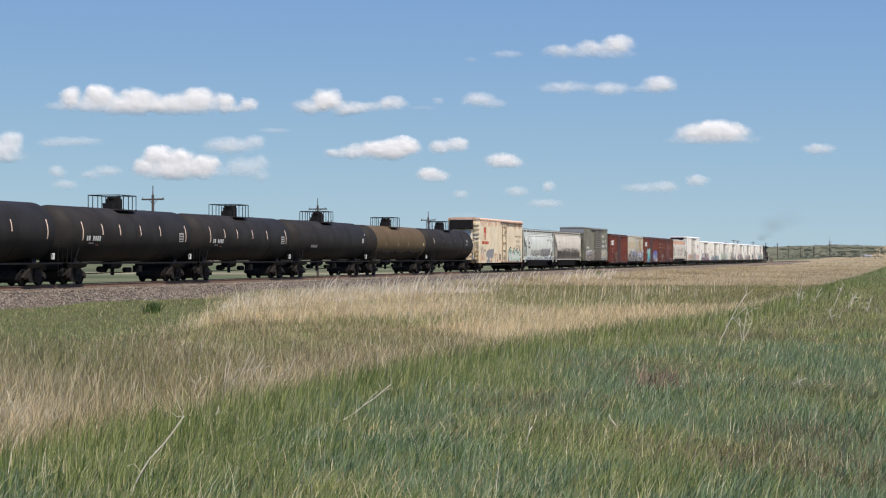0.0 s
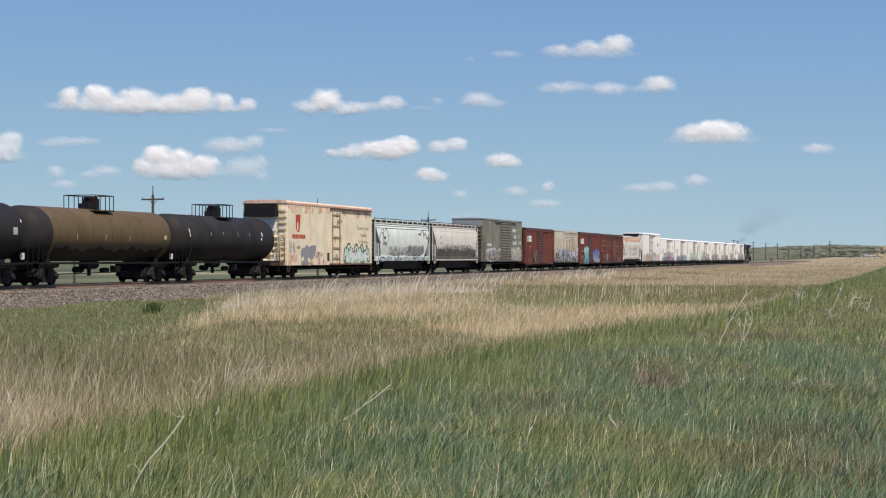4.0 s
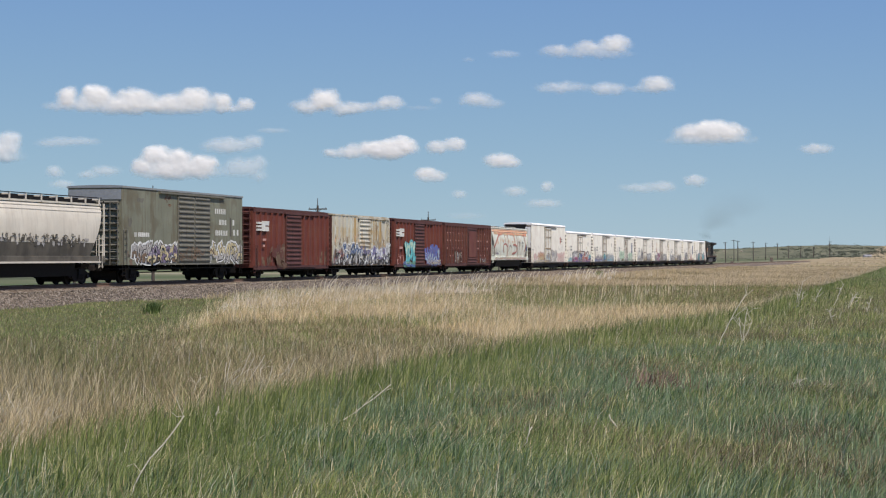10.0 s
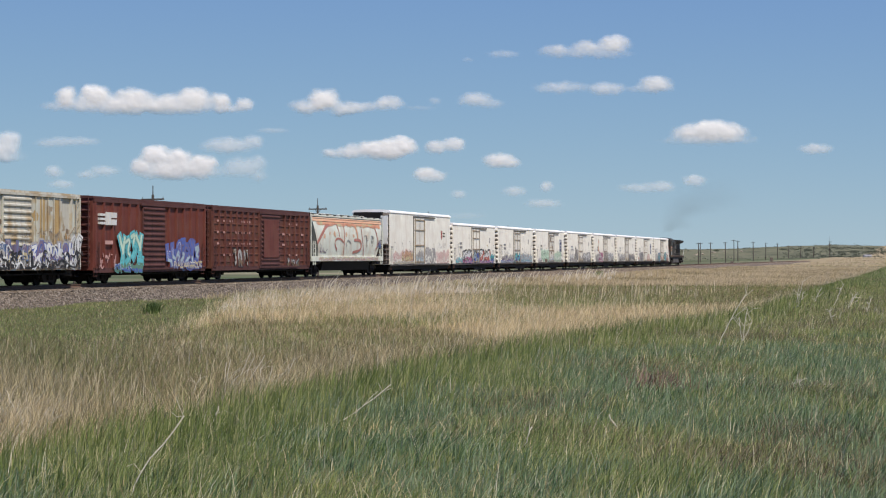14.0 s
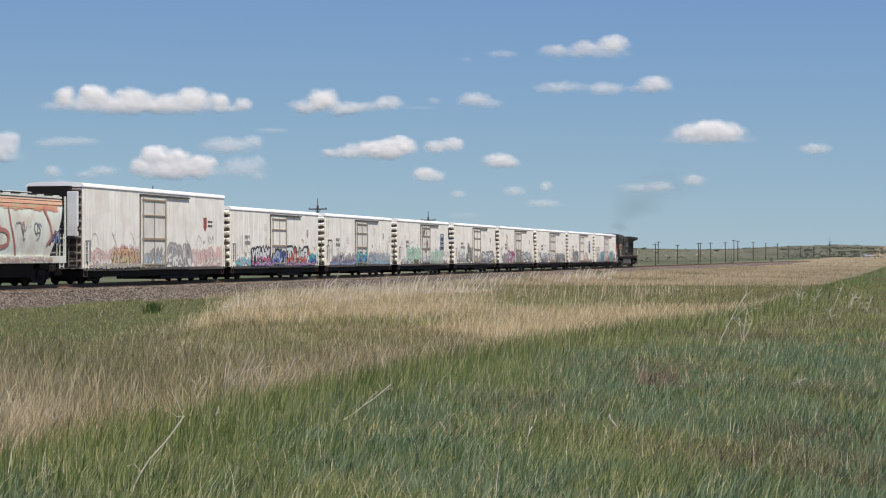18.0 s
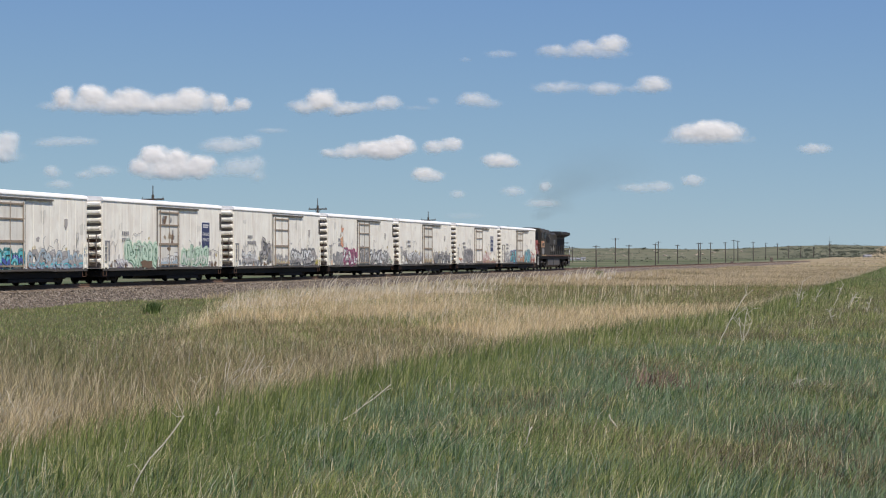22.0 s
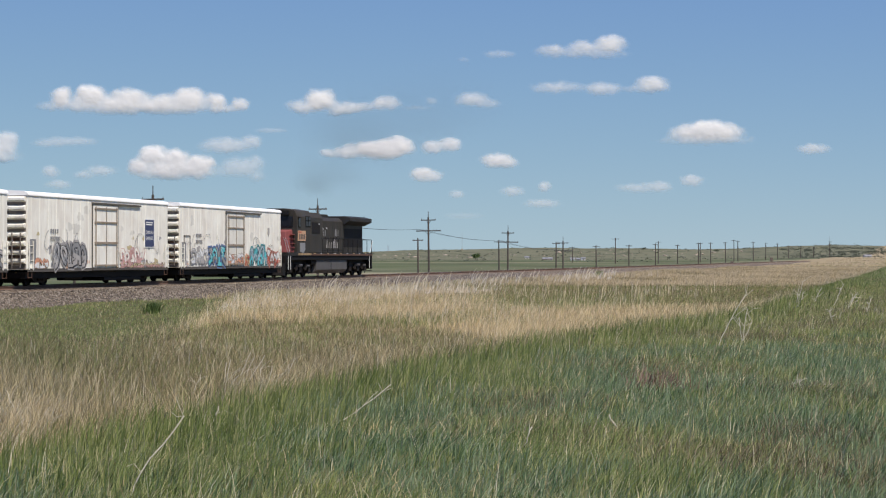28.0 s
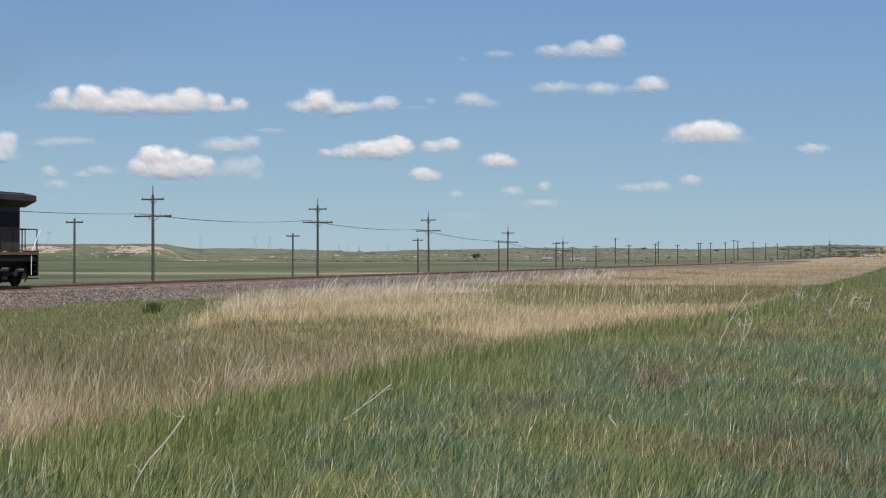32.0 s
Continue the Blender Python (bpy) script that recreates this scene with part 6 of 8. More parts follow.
    if index == 2:
        worn_patches(car, -half + L * 0.27, -half + L * 0.38, z0, z0 + 0.45, ["g_umber"], 810, 3, y=-1.645, size=0.9)
        worn_patches(car, x0 + 0.25, x1 - 0.25, z0 + 0.9, z1 - 0.6, ["g_umber", "door_tan", "g_grey"], 811, 14, y=-1.668, size=0.4)
    if index == 4:
        worn_patches(car, -half + L * 0.16, -half + L * 0.215, z0 + 1.3, z1 - 0.5, ["door_tan", "rust_wash", "g_orange"], 812, 12, y=-1.634, size=0.4)
    running_gear(car, half, 2.4)
    return car, half


car, half = white_reefer(2.4527, 2.5905, 20, 5.23, "tall white refrigerator car with a tan plug door")
for i, (a, c) in enumerate(((2.5985, 2.7185), (2.7301, 2.8500), (2.8632, 2.9815), (2.9965, 3.1155), (3.1285, 3.2480), (3.2610, 3.3820), (3.3960, 3.5150), (3.5275, 3.6487))):
    car, half = white_reefer(a, c, i)


# ---- locomotive ----
def locomotive():
    car, half = vehicle("locomotive", "dark grey diesel locomotive with a faded red nose and radiator wings", "locomotive", 3.6560, 3.8000)
    L = 2 * half

    def X(v):
        return v - half
    # frame and walkway
    part("frame", Shape().box(X(0.3), X(L - 0.1), -1.5, 1.5, 1.22, 1.52), "dark_steel", car)
    part("walkway", Shape().box(X(0.5), X(L - 0.1), -1.56, 1.56, 1.52, 1.72), "loco_roof", car, bevel=0.01)
    part("sill_stripe", Shape().box(X(2.7), X(5.55), -1.568, -1.555, 1.56, 1.70), "sill_stripe", car, "scuffed yellowish sill stripe")
    part("sill_stripe", Shape().box(X(5.56), X(L - 0.12), -1.568, -1.555, 1.54, 1.66), "rusty_steel", car, "rusty walkway edge")
    for i in range(9):
        x = 6.0 + i * (L - 6.6) / 9
        part("sill_mark", Shape().box(X(x), X(x + 0.3 + 0.2 * (i % 3 == 0)), -1.568, -1.555, 1.665, 1.715), "g_smoke" if i % 2 else "sill_stripe", car)
    part("walkway_top", Shape().box(X(0.5), X(L - 0.1), -1.55, 1.55, 1.722, 1.74), "loco_roof", car)
    # nose and cab
    nose = part("nose", Shape().add([(X(1.2), -1.2, 1.74), (X(1.2), 1.2, 1.74), (X(2.9), 1.4, 1.74), (X(2.9), -1.4, 1.74), (X(1.45), -1.05, 3.2), (X(1.45), 1.05, 3.2), (X(2.9), 1.25, 3.4), (X(2.9), -1.25, 3.4)],
                                    [(0, 1, 2, 3), (4, 7, 6, 5), (0, 4, 5, 1), (1, 5, 6, 2), (2, 6, 7, 3), (3, 7, 4, 0)]), "loco_red", car, "faded red nose", bevel=0.06)
    for z in (2.05, 2.35, 2.65, 2.95):
        part("nose_slat", Shape().box(X(1.9), X(2.6), -1.40, -1.2, z, z + 0.05), "loco_red", nose)
    part("nose_door", Shape().box(X(1.22), X(1.34), -0.4, 0.4, 1.85, 2.95), "loco_red", nose, bevel=0.02)
    cab = part("cab", Shape().prism([(-1.55, 1.5), (-1.55, 4.25), (-1.35, 4.69), (-0.6, 4.82), (0.6, 4.82), (1.35, 4.69), (1.55, 4.25), (1.55, 1.5)], X(2.45), X(5.6)), "loco_grey", car, bevel=0.03)
    part("windshield", Shape().box(X(2.41), X(2.46), -1.25, -0.12, 3.55, 4.25).box(X(2.41), X(2.46), 0.12, 1.25, 3.55, 4.25), "glass_dark", cab)
    for x0, x1, z0, z1 in ((2.75, 3.1, 3.55, 4.15), (4.3, 4.72, 4.02, 4.24), (4.85, 5.27, 4.02, 4.24), (4.3, 4.72, 3.62, 3.95), (4.85, 5.27, 3.62, 3.95)):
        w = part("window_frame", Shape().box(X(x0 - 0.06), X(x1 + 0.06), -1.575, -1.545, z0 - 0.06, z1 + 0.06), "dark_steel", cab)
        part("pane", Shape().box(X(x0), X(x1), -1.582, -1.57, z0, z1), "glass_dark", w)
    part("sunshade", Shape().box(X(2.65), X(3.2), -1.66, -1.55, 4.2, 4.24), "loco_grey", cab)
    part("number_board", Shape().box(X(2.25), X(2.5), -1.0, -0.1, 4.36, 4.66), "unit_black", cab)
    part("number_panel", Shape().box(X(2.62), X(4.22), -1.58, -1.545, 2.55, 3.27), "mark_orange", cab, "orange number panel")
    bars(car, X(2.85), 2.66, (0.22, 0.22, 0.22, 0.22), 0.38, "mark_dark", -1.586, 0.10)
    bars(car, X(2.68), 3.12, (0.12, 0.2, 0.2), 0.09, "mark_red", -1.586, 0.05)
    part("emblem", Shape().prism([(X(3.05), 2.42), (X(4.15), 2.42), (X(4.15), 1.95), (X(3.75), 1.68), (X(3.05), 1.82)], -1.58, -1.545, "y"), "g_grey", cab, "grey shield emblem")
    # equipment cab, hood and radiator
    part("equipment_hood", Shape().prism([(-1.5, 1.74), (-1.5, 4.22), (-1.25, 4.62), (1.25, 4.62), (1.5, 4.22), (1.5, 1.74)], X(5.6), X(8.3)), "loco_grey", car, bevel=0.03)
    hood = part("hood", Shape().prism([(-0.98, 1.74), (-0.98, 4.08), (-0.72, 4.36), (0.72, 4.36), (0.98, 4.08), (0.98, 1.74)], X(8.3), X(L - 0.95)), "loco_grey", car, bevel=0.03)
    for i in range(9):
        x = 8.6 + i * 0.68
        d = part("hood_door", Shape().box(X(x), X(x + 0.66), -1.005, -0.975, 1.95, 3.75), "loco_grey", hood, bevel=0.008)
        part("latch", Shape().box(X(x + 0.28), X(x + 0.38), -1.03, -1.0, 2.8, 2.9), "dark_steel", d)
    part("exhaust_housing", Shape().box(X(9.0), X(12.2), -0.6, 0.6, 4.30, 4.60), "loco_roof", car, bevel=0.04)
    part("exhaust_stack", Shape().rod((X(10.9), 0, 4.4), (X(10.9), 0, 4.66), 0.28, 12), "unit_black", car)
    part("horn", Shape().rod((X(8.4), -0.3, 4.45), (X(9.0), -0.3, 4.5), 0.05, 8, 0.10), "silver", car)
    part("antenna", Shape().box(X(6.9), X(7.2), -0.9, -0.6, 4.5, 4.66), "g_white", car)
    wing = [(-1.58, 4.14), (-1.58, 4.42), (-1.1, 4.52), (1.1, 4.52), (1.58, 4.42), (1.58, 4.14), (0.97, 3.85), (-0.97, 3.85)]
    rad = part("radiator_wing", Shape().prism(wing, X(14.6), X(L - 0.4)), "loco_roof", car, bevel=0.02)
    for i in range(8):
        x = 14.9 + i * 0.62
        part("grille", Shape().box(X(x), X(x + 0.5), -1.2, 1.2, 4.515, 4.54), "unit_black", rad)
    part("intake_screen", Shape().box(X(14.9), X(L - 1.1), -1.0, -0.975, 2.2, 3.6), "unit_black", hood, "dark radiator intake screen")
    part("vent_screen", Shape().box(X(5.8), X(7.6), -1.52, -1.495, 3.1, 3.9), "unit_black", car)
    for x, z in ((8.6, 3.5), (9.7, 3.45), (10.6, 3.5), (7.3, 3.75)):
        part("lamp", Shape().box(X(x), X(x + 0.12), -1.53 if x < 8 else -1.03, -0.97, z, z + 0.12), "g_white", car)
    # worn lettering as plain bars
    for k, (x, z, h) in enumerate(((8.55, 3.0, 0.5), (8.95, 2.95, 0.3), (9.25, 2.95, 0.3), (9.55, 2.95, 0.5), (9.9, 2.95, 0.4), (10.25, 2.95, 0.45), (12.6, 3.0, 0.5), (12.95, 2.95, 0.55), (13.3, 3.0, 0.45),
                                   (10.6, 2.1, 0.62), (11.15, 2.1, 0.42), (11.65, 2.1, 0.42), (12.1, 2.1, 0.5), (12.4, 2.1, 0.66), (12.75, 2.1, 0.5), (13.1, 2.1, 0.42))):
        w = 0.10 if k % 3 else 0.2
        part("marking", Shape().prism([(X(x), z), (X(x + w), z), (X(x + w + h * 0.2), z + h), (X(x + h * 0.2), z + h)], -1.012, -0.99, "y"), "g_smoke" if k > 8 else "g_grey", car)
    bars(car, X(8.45), 2.66, (0.2, 0.2, 0.2, 0.2, 0.2, 0.2), 0.13, "g_smoke", -1.012, 0.02)
    part("lamp", Shape().box(X(8.7), X(8.82), -1.03, -0.97, 2.15, 2.4), "g_white", car)
    # handrails
    rail = Shape()
    for i in range(11):
        x = 8.2 + i * (L - 8.4) / 10
        part("stanchion", Shape().rod((X(x), -1.5, 1.72), (X(x), -1.5, 2.78), 0.025, 6), "dark_steel", car)
    part("handrail", rail.rod((X(8.0), -1.5, 2.78), (X(L - 0.2), -1.5, 2.78), 0.025, 6).rod((X(L - 0.2), -1.5, 2.78), (X(L - 0.2), 1.5, 2.78), 0.025, 6), "dark_steel", car)
    for y in (-1.5, -0.7, 0.7, 1.5):
        part("end_post", Shape().rod((X(L - 0.2), y, 1.1), (X(L - 0.2), y, 2.78), 0.03, 6), "dark_steel", car)
    for x, k in ((0.9, 1), (L - 0.15, -1)):
        for off in ((-0.40, 0.05) if k > 0 else (-0.45,)):
            part("step_rail", Shape().path([(X(x - 0.75 * k + off), -1.52, 2.72), (X(x - 0.55 * k + off), -1.52, 2.6), (X(x + 0.10 * k + off), -1.52, 1.75), (X(x + 0.22 * k + off), -1.52, 1.5), (X(x + 0.22 * k + off), -1.52, 0.55)], 0.02, 6), "g_white", car, "white-painted hand rail")
        for i in range(4):
            part("step", Shape().box(X(x - 0.35), X(x + 0.1), -1.5, -1.0, 0.35 + i * 0.33, 0.40 + i * 0.33), "dark_steel", car)
    for x in (0.25, L - 0.17):
        part("end_sheet", Shape().box(X(x), X(x + 0.15), -1.5, 1.5, 0.5, 1.5), "dark_steel", car, bevel=0.02)
    part("plow", Shape().prism([(X(0.3), 0.15), (X(-0.25), 0.2), (X(0.05), 1.0), (X(0.3), 1.0)], -1.45, 1.45, "y"), "unit_black", car)
    # tank, trucks
    part("fuel_tank", Shape().prism([(-1.42, 0.50), (-1.42, 1.22), (1.42, 1.22), (1.42, 0.50), (1.1, 0.24), (-1.1, 0.24)], X(7.1), X(14.3)), "fuel_tank", car, "grey underslung fuel tank", bevel=0.05)
    part("tank_strap", Shape().box(X(10.4), X(10.46), -1.435, -1.41, 0.52, 1.22), "dark_steel", car)
    part("air_tank", Shape().rod((X(6.0), -1.2, 1.05), (X(6.7), -1.2, 1.05), 0.2, 12), "dark_steel", car)
    for xc in (4.05, L - 2.95):
        m = Shape()
        for x in (-1.95, 0, 1.95):
            m.rod((x, -0.9, 0.53), (x, 0.9, 0.53), 0.1, 8)
        # traction motors and brake rigging fill the space behind the side frames
        for x in (-1.0, 1.0):
            m.box(x - 0.62, x + 0.62, -0.68, 0.68, 0.20, 0.80)
        m.box(-2.7, 2.7, -1.0, 1.0, 0.78, 1.24).box(-2.62, -2.5, -1.0, 1.0, 0.35, 0.8).box(2.5, 2.62, -1.0, 1.0, 0.35, 0.8)
        t = part("truck", m, "truck_steel", car, at=(X(xc), 0, 0))
        for y in (-1.16, 1.02):
            f = Shape().prism([(-2.55, 0.62), (-2.3, 0.95), (2.3, 0.95), (2.55, 0.62), (2.2, 0.55), (1.2, 0.72), (0.6, 0.5), (-0.6, 0.5), (-1.2, 0.72), (-2.2, 0.55)], y, y + 0.14, "y")
            for x in (-1.95, 0, 1.95):
                f.box(x - 0.24, x + 0.24, y - 0.08, y + 0.15, 0.36, 0.74)
            for x in (-1.0, 1.0):
                f.rod((x, y - 0.06, 0.5), (x, y - 0.06, 0.95), 0.13, 10).box(x - 0.35, x + 0.35, y - 0.1, y, 0.6, 0.72)
            part("side_frame", f, "truck_steel", t)
        for k, dx in enumerate((-1.95, 0, 1.95)):
            WHEELS.setdefault(("loco", k), []).append(part("wheelset", LOCO_WHEELSET, "", t, at=(dx, 0, 0.53)))
        part("brake_cylinder", Shape().rod((-0.6, -1.3, 0.85), (0.1, -1.3, 0.85), 0.1, 8), "fuel_tank", t)
        part("brake_cylinder", Shape().rod((1.1, -1.28, 0.8), (1.7, -1.28, 0.8), 0.09, 8), "fuel_tank", t)
        part("sand_pipe", Shape().path([(-2.4, -1.28, 1.3), (-2.5, -1.28, 0.8), (-2.45, -1.0, 0.2)], 0.03, 5).path([(2.4, -1.28, 1.3), (2.5, -1.28, 0.8), (2.45, -1.0, 0.2)], 0.03, 5), "dark_steel", t)
    for sx in (-1, 1):
        c = part("coupler", COUPLER, "", car, at=(sx * (half + 0.1), 0, 0))
        if sx < 0:
            c.rotation_euler = (0, 0, math.pi)


locomotive()


# ---- clouds ----
def soft_body(name, color, aspect, strength, seed, ragged=1.0, soft=0.42):
    """Vapour that is dense in its middle and thins out to a ragged rim; its base is flatter than its top."""
    m, n, l, b = base_material(name, 1.0)
    b.inputs["Base Color"].default_value = (*color, 1)
    b.inputs["Specular IOR Level"].default_value = 0.0
    co = n.new("ShaderNodeTexCoord").outputs["Object"]

    def math_node(op, a, c, d=None):
        k = n.new("ShaderNodeMath")
        k.operation = op
        for value, socket in ((a, k.inputs[0]), (c, k.inputs[1]), (d, k.inputs[2])):
            if isinstance(value, (int, float)):
                socket.default_value = value
            elif value is not None:
                l.new(value, socket)
        return k.outputs[0]

    sep = n.new("ShaderNodeSeparateXYZ")
    l.new(co, sep.inputs[0])
    shift = n.new("ShaderNodeVectorMath")
    shift.inputs[1].default_value = (seed * 7.3, seed * 3.1, 0)
    l.new(co, shift.inputs[0])
    big = noise_node(n, l, shift.outputs[0], 0.6, 2, (1, 0, 0.5))
    soft_noise = noise_node(n, l, shift.outputs[0], 1.7, 4, (1, 0.2, 1))
    cells = n.new("ShaderNodeTexVoronoi")
    cells.feature = "SMOOTH_F1"
    cells.inputs["Scale"].default_value, cells.inputs["Smoothness"].default_value, cells.inputs["Detail"].default_value = 0.95, 0.7, 1.5
    squash = n.new("ShaderNodeMapping")
    squash.inputs["Scale"].default_value = (1, 0.12, 1.1)
    l.new(shift.outputs[0], squash.inputs[0])
    l.new(squash.outputs[0], cells.inputs["Vector"])
    fine = math_node("MULTIPLY_ADD", cells.outputs["Distance"], -0.75, math_node("MULTIPLY_ADD", soft_noise, 0.6, 0.45))
    x = math_node("DIVIDE", sep.outputs["X"], aspect)
    x2 = math_node("POWER", math_node("ABSOLUTE", x, 0), 2.4)
    low = math_node("MULTIPLY", math_node("MINIMUM", sep.outputs["Z"], 0.0), 2.1)
    z = math_node("ADD", math_node("MAXIMUM", sep.outputs["Z"], 0.0), low)
    z2 = math_node("MULTIPLY", math_node("MULTIPLY", z, z), 1.25)
    r = math_node("SQRT", math_node("ADD", x2, z2), 0)
    rough = math_node("ADD", math_node("MULTIPLY_ADD", big, 1.5 * ragged, -0.70 * ragged), math_node("MULTIPLY_ADD", fine, 0.8 * ragged, -0.34 * ragged))
    dense = math_node("SUBTRACT", math_node("ADD", rough, 1.24), r)
    mr = n.new("ShaderNodeMapRange")
    mr.interpolation_type = "SMOOTHSTEP"
    mr.inputs[1].default_value, mr.inputs[2].default_value = 0.0, soft
    mr.inputs[3].default_value, mr.inputs[4].default_value = 0.0, strength
    l.new(dense, mr.inputs[0])
    bump(n, l, b, fine, 0.3, 0.5)
    t = n.new("ShaderNodeBsdfTransparent")
    tl = n.new("ShaderNodeBsdfTranslucent")
    tl.inputs[0].default_value = (*color, 1)
    body = n.new("ShaderNodeMixShader")
    body.inputs[0].default_value = 0.35
    l.new(b.outputs[0], body.inputs[1])
    l.new(tl.outputs[0], body.inputs[2])
    mx = n.new("ShaderNodeMixShader")
    l.new(mr.outputs[0], mx.inputs[0])
    l.new(t.outputs[0], mx.inputs[1])
    l.new(body.outputs[0], mx.inputs[2])
    l.new(mx.outputs[0], n["Material Output"].inputs[0])
    return m


CLOUDS = []


def ball_template(level):
    bm = bmesh.new()
    bmesh.ops.create_icosphere(bm, subdivisions=level, radius=1.0)
    bm.verts.ensure_lookup_table()
    v = np.array([p.co[:] for p in bm.verts])
    f = np.array([[q.index for q in p.verts] for p in bm.faces])
    bm.free()
    return v, f


BALL_V, BALL_F = ball_template(5)


def billow(name, aspect, depth, material):
    """One rounded body of vapour, drawn out to its aspect."""
    v = np.sign(BALL_V) * np.abs(BALL_V) ** 0.8 * (1.38 * aspect, depth, 1.42)
    near = v[BALL_F].mean(1)[:, 1] < 0.12 * depth          # vapour open towards the far side
    me = big_mesh(name, v, np.zeros((0, 4), int), BALL_F[near], material)
    me.shade_smooth()
    return me


def heaped_vapour(name, lobes, density, seed, k):
    """Vapour heaped up in rounded lobes over a flat base; thin towards its rim."""
    m, n, l, b = base_material(name, 1.0)
    white = (0.93, 0.905, 0.86)
    b.inputs["Base Color"].default_value = (*white, 1)
    b.inputs["Specular IOR Level"].default_value = 0.0
    lobes = [(a, c, 1.04 * w, 1.06 * h) for a, c, w, h in lobes]
    high = max(q[3] for q in lobes)
    base = min(q[1] - 0.75 * q[3] for q in lobes if q[3] > 0.5 * high)

    def sums(op, a, c=0.0, d=0.0):
        x = n.new("ShaderNodeMath")
        x.operation = op
        for value, socket in zip((a, c, d), x.inputs):
            if isinstance(value, (int, float)):
                socket.default_value = value
            else:
                l.new(value, socket)
        return x.outputs[0]

    def vec(op, a, c):
        x = n.new("ShaderNodeVectorMath")
        x.operation = op
        for value, socket in ((a, x.inputs[0]), (c, x.inputs[1])):
            if isinstance(value, tuple):
                socket.default_value = value
            else:
                l.new(value, socket)
        return x.outputs["Value"] if op == "DOT_PRODUCT" else x.outputs[0]

    co = vec("MULTIPLY", n.new("ShaderNodeTexCoord").outputs["Object"], (1, 0, 1))
    moved = vec("ADD", co, (seed * 37.3, seed * 11.1, seed * 5.7))
    ragged = n.new("ShaderNodeTexNoise")
    ragged.inputs["Scale"].default_value, ragged.inputs["Detail"].default_value = 0.8 / high, 5
    l.new(moved, ragged.inputs["Vector"])
    bent = vec("ADD", co, vec("MULTIPLY", vec("SUBTRACT", ragged.outputs["Color"], (0.5, 0.5, 0.5)), (1.1 * high, 0, 0.7 * high)))
    cells = n.new("ShaderNodeTexVoronoi")
    cells.feature = "SMOOTH_F1"
    cells.inputs["Scale"].default_value, cells.inputs["Smoothness"].default_value, cells.inputs["Detail"].default_value = 1.1 / high, 0.8, 1.5
    l.new(moved, cells.inputs["Vector"])
    heap = None
    for cx, cz, rx, rz in lobes:
        q = vec("MULTIPLY", vec("SUBTRACT", bent, (cx, 0, cz)), (1 / rx, 0, 1 / rz))
        f = sums("MULTIPLY_ADD", vec("DOT_PRODUCT", q, q), -rz, rz)
        heap = f if heap is None else sums("SMOOTH_MAX", heap, f, 0.6 * high)
    heap = sums("ADD", heap, sums("MULTIPLY_ADD", cells.outputs["Distance"], -0.28 * high, 0.06 * high))
    sep = n.new("ShaderNodeSeparateXYZ")
    l.new(bent, sep.inputs[0])
    floor_ = sums("MULTIPLY_ADD", sep.outputs["Z"], 1.3, -1.3 * base + 0.35 * high)
    heap = sums("SMOOTH_MIN", heap, floor_, 0.3 * high)
    rim = n.new("ShaderNodeMapRange")
    rim.interpolation_type = "SMOOTHSTEP"
    rim.inputs[1].default_value, rim.inputs[2].default_value = -0.16 * high, (0.72 if density > 0.95 else 0.95 if density > 0.8 else 1.25) * high
    rim.inputs[4].default_value = min(1.0, density)
    l.new(heap, rim.inputs[0])
    knobs = n.new("ShaderNodeTexNoise")
    knobs.inputs["Scale"].default_value, knobs.inputs["Detail"].default_value = 1.7 / high, 3
    l.new(moved, knobs.inputs["Vector"])
    bump(n, l, b, sums("MULTIPLY_ADD", knobs.outputs["Fac"], 0.06 * high, heap), 0.55, 0.24 * k)
    thin, lit, body, out = (n.new("ShaderNodeBsdfTransparent"), n.new("ShaderNodeBsdfTranslucent"), n.new("ShaderNodeMixShader"), n.new("ShaderNodeMixShader"))
    lit.inputs[0].default_value = (*white, 1)
    body.inputs[0].default_value = 0.18
    l.new(b.outputs[0], body.inputs[1])
    l.new(lit.outputs[0], body.inputs[2])
    l.new(rim.outputs[0], out.inputs[0])
    l.new(thin.outputs[0], out.inputs[1])
    l.new(body.outputs[0], out.inputs[2])
    l.new(out.outputs[0], n["Material Output"].inputs[0])
    return m


def cloud(bearing, height, density, drift, lobes):
    """A cloud far off: bearing and height over the horizon, drift, and its lobes (place, half width, half height), in thousandths of its distance."""
    far = 4300 * max(0.6, min(1.1, (66 / height) ** 0.8))
    k = far / 1000
    x0, x1 = min(q[0] - q[2] for q in lobes), max(q[0] + q[2] for q in lobes)
    z0, z1 = min(q[1] - q[3] for q in lobes), max(q[1] + q[3] for q in lobes)
    half, up = (x1 - x0) / 2 * 1.25 + 3, (z1 - z0) / 2 * 1.3 + 2
    MAT["cloud"] = heaped_vapour("cloud", lobes, density, len(CLOUDS) + 1, k)
    v = np.sign(BALL_V) * np.abs(BALL_V) ** 0.5 * (half, up * 0.8, up) + ((x0 + x1) / 2, 0, (z0 + z1) / 2)
    near = v[BALL_F].mean(1)[:, 1] < 0.1 * up          # vapour open towards the far side
    me = big_mesh("cloud", v, np.zeros((0, 4), int), BALL_F[near], "cloud")
    me.shade_smooth()
    label = "thin faint wisp of cloud in the blue sky" if density < 0.5 else "small flat-based white cumulus cloud in the blue sky"
    ob = tagged(new("cloud", me), label, "cloud", "clouds in the sky")
    start = Matrix.Translation((bearing * k, far, EYE + height * k))
    ob.matrix_basis = start
    ob.scale = (k, k, k)
    CLOUDS.append((ob, start, Matrix.Translation(((bearing + drift) * k, far, EYE + height * k))))


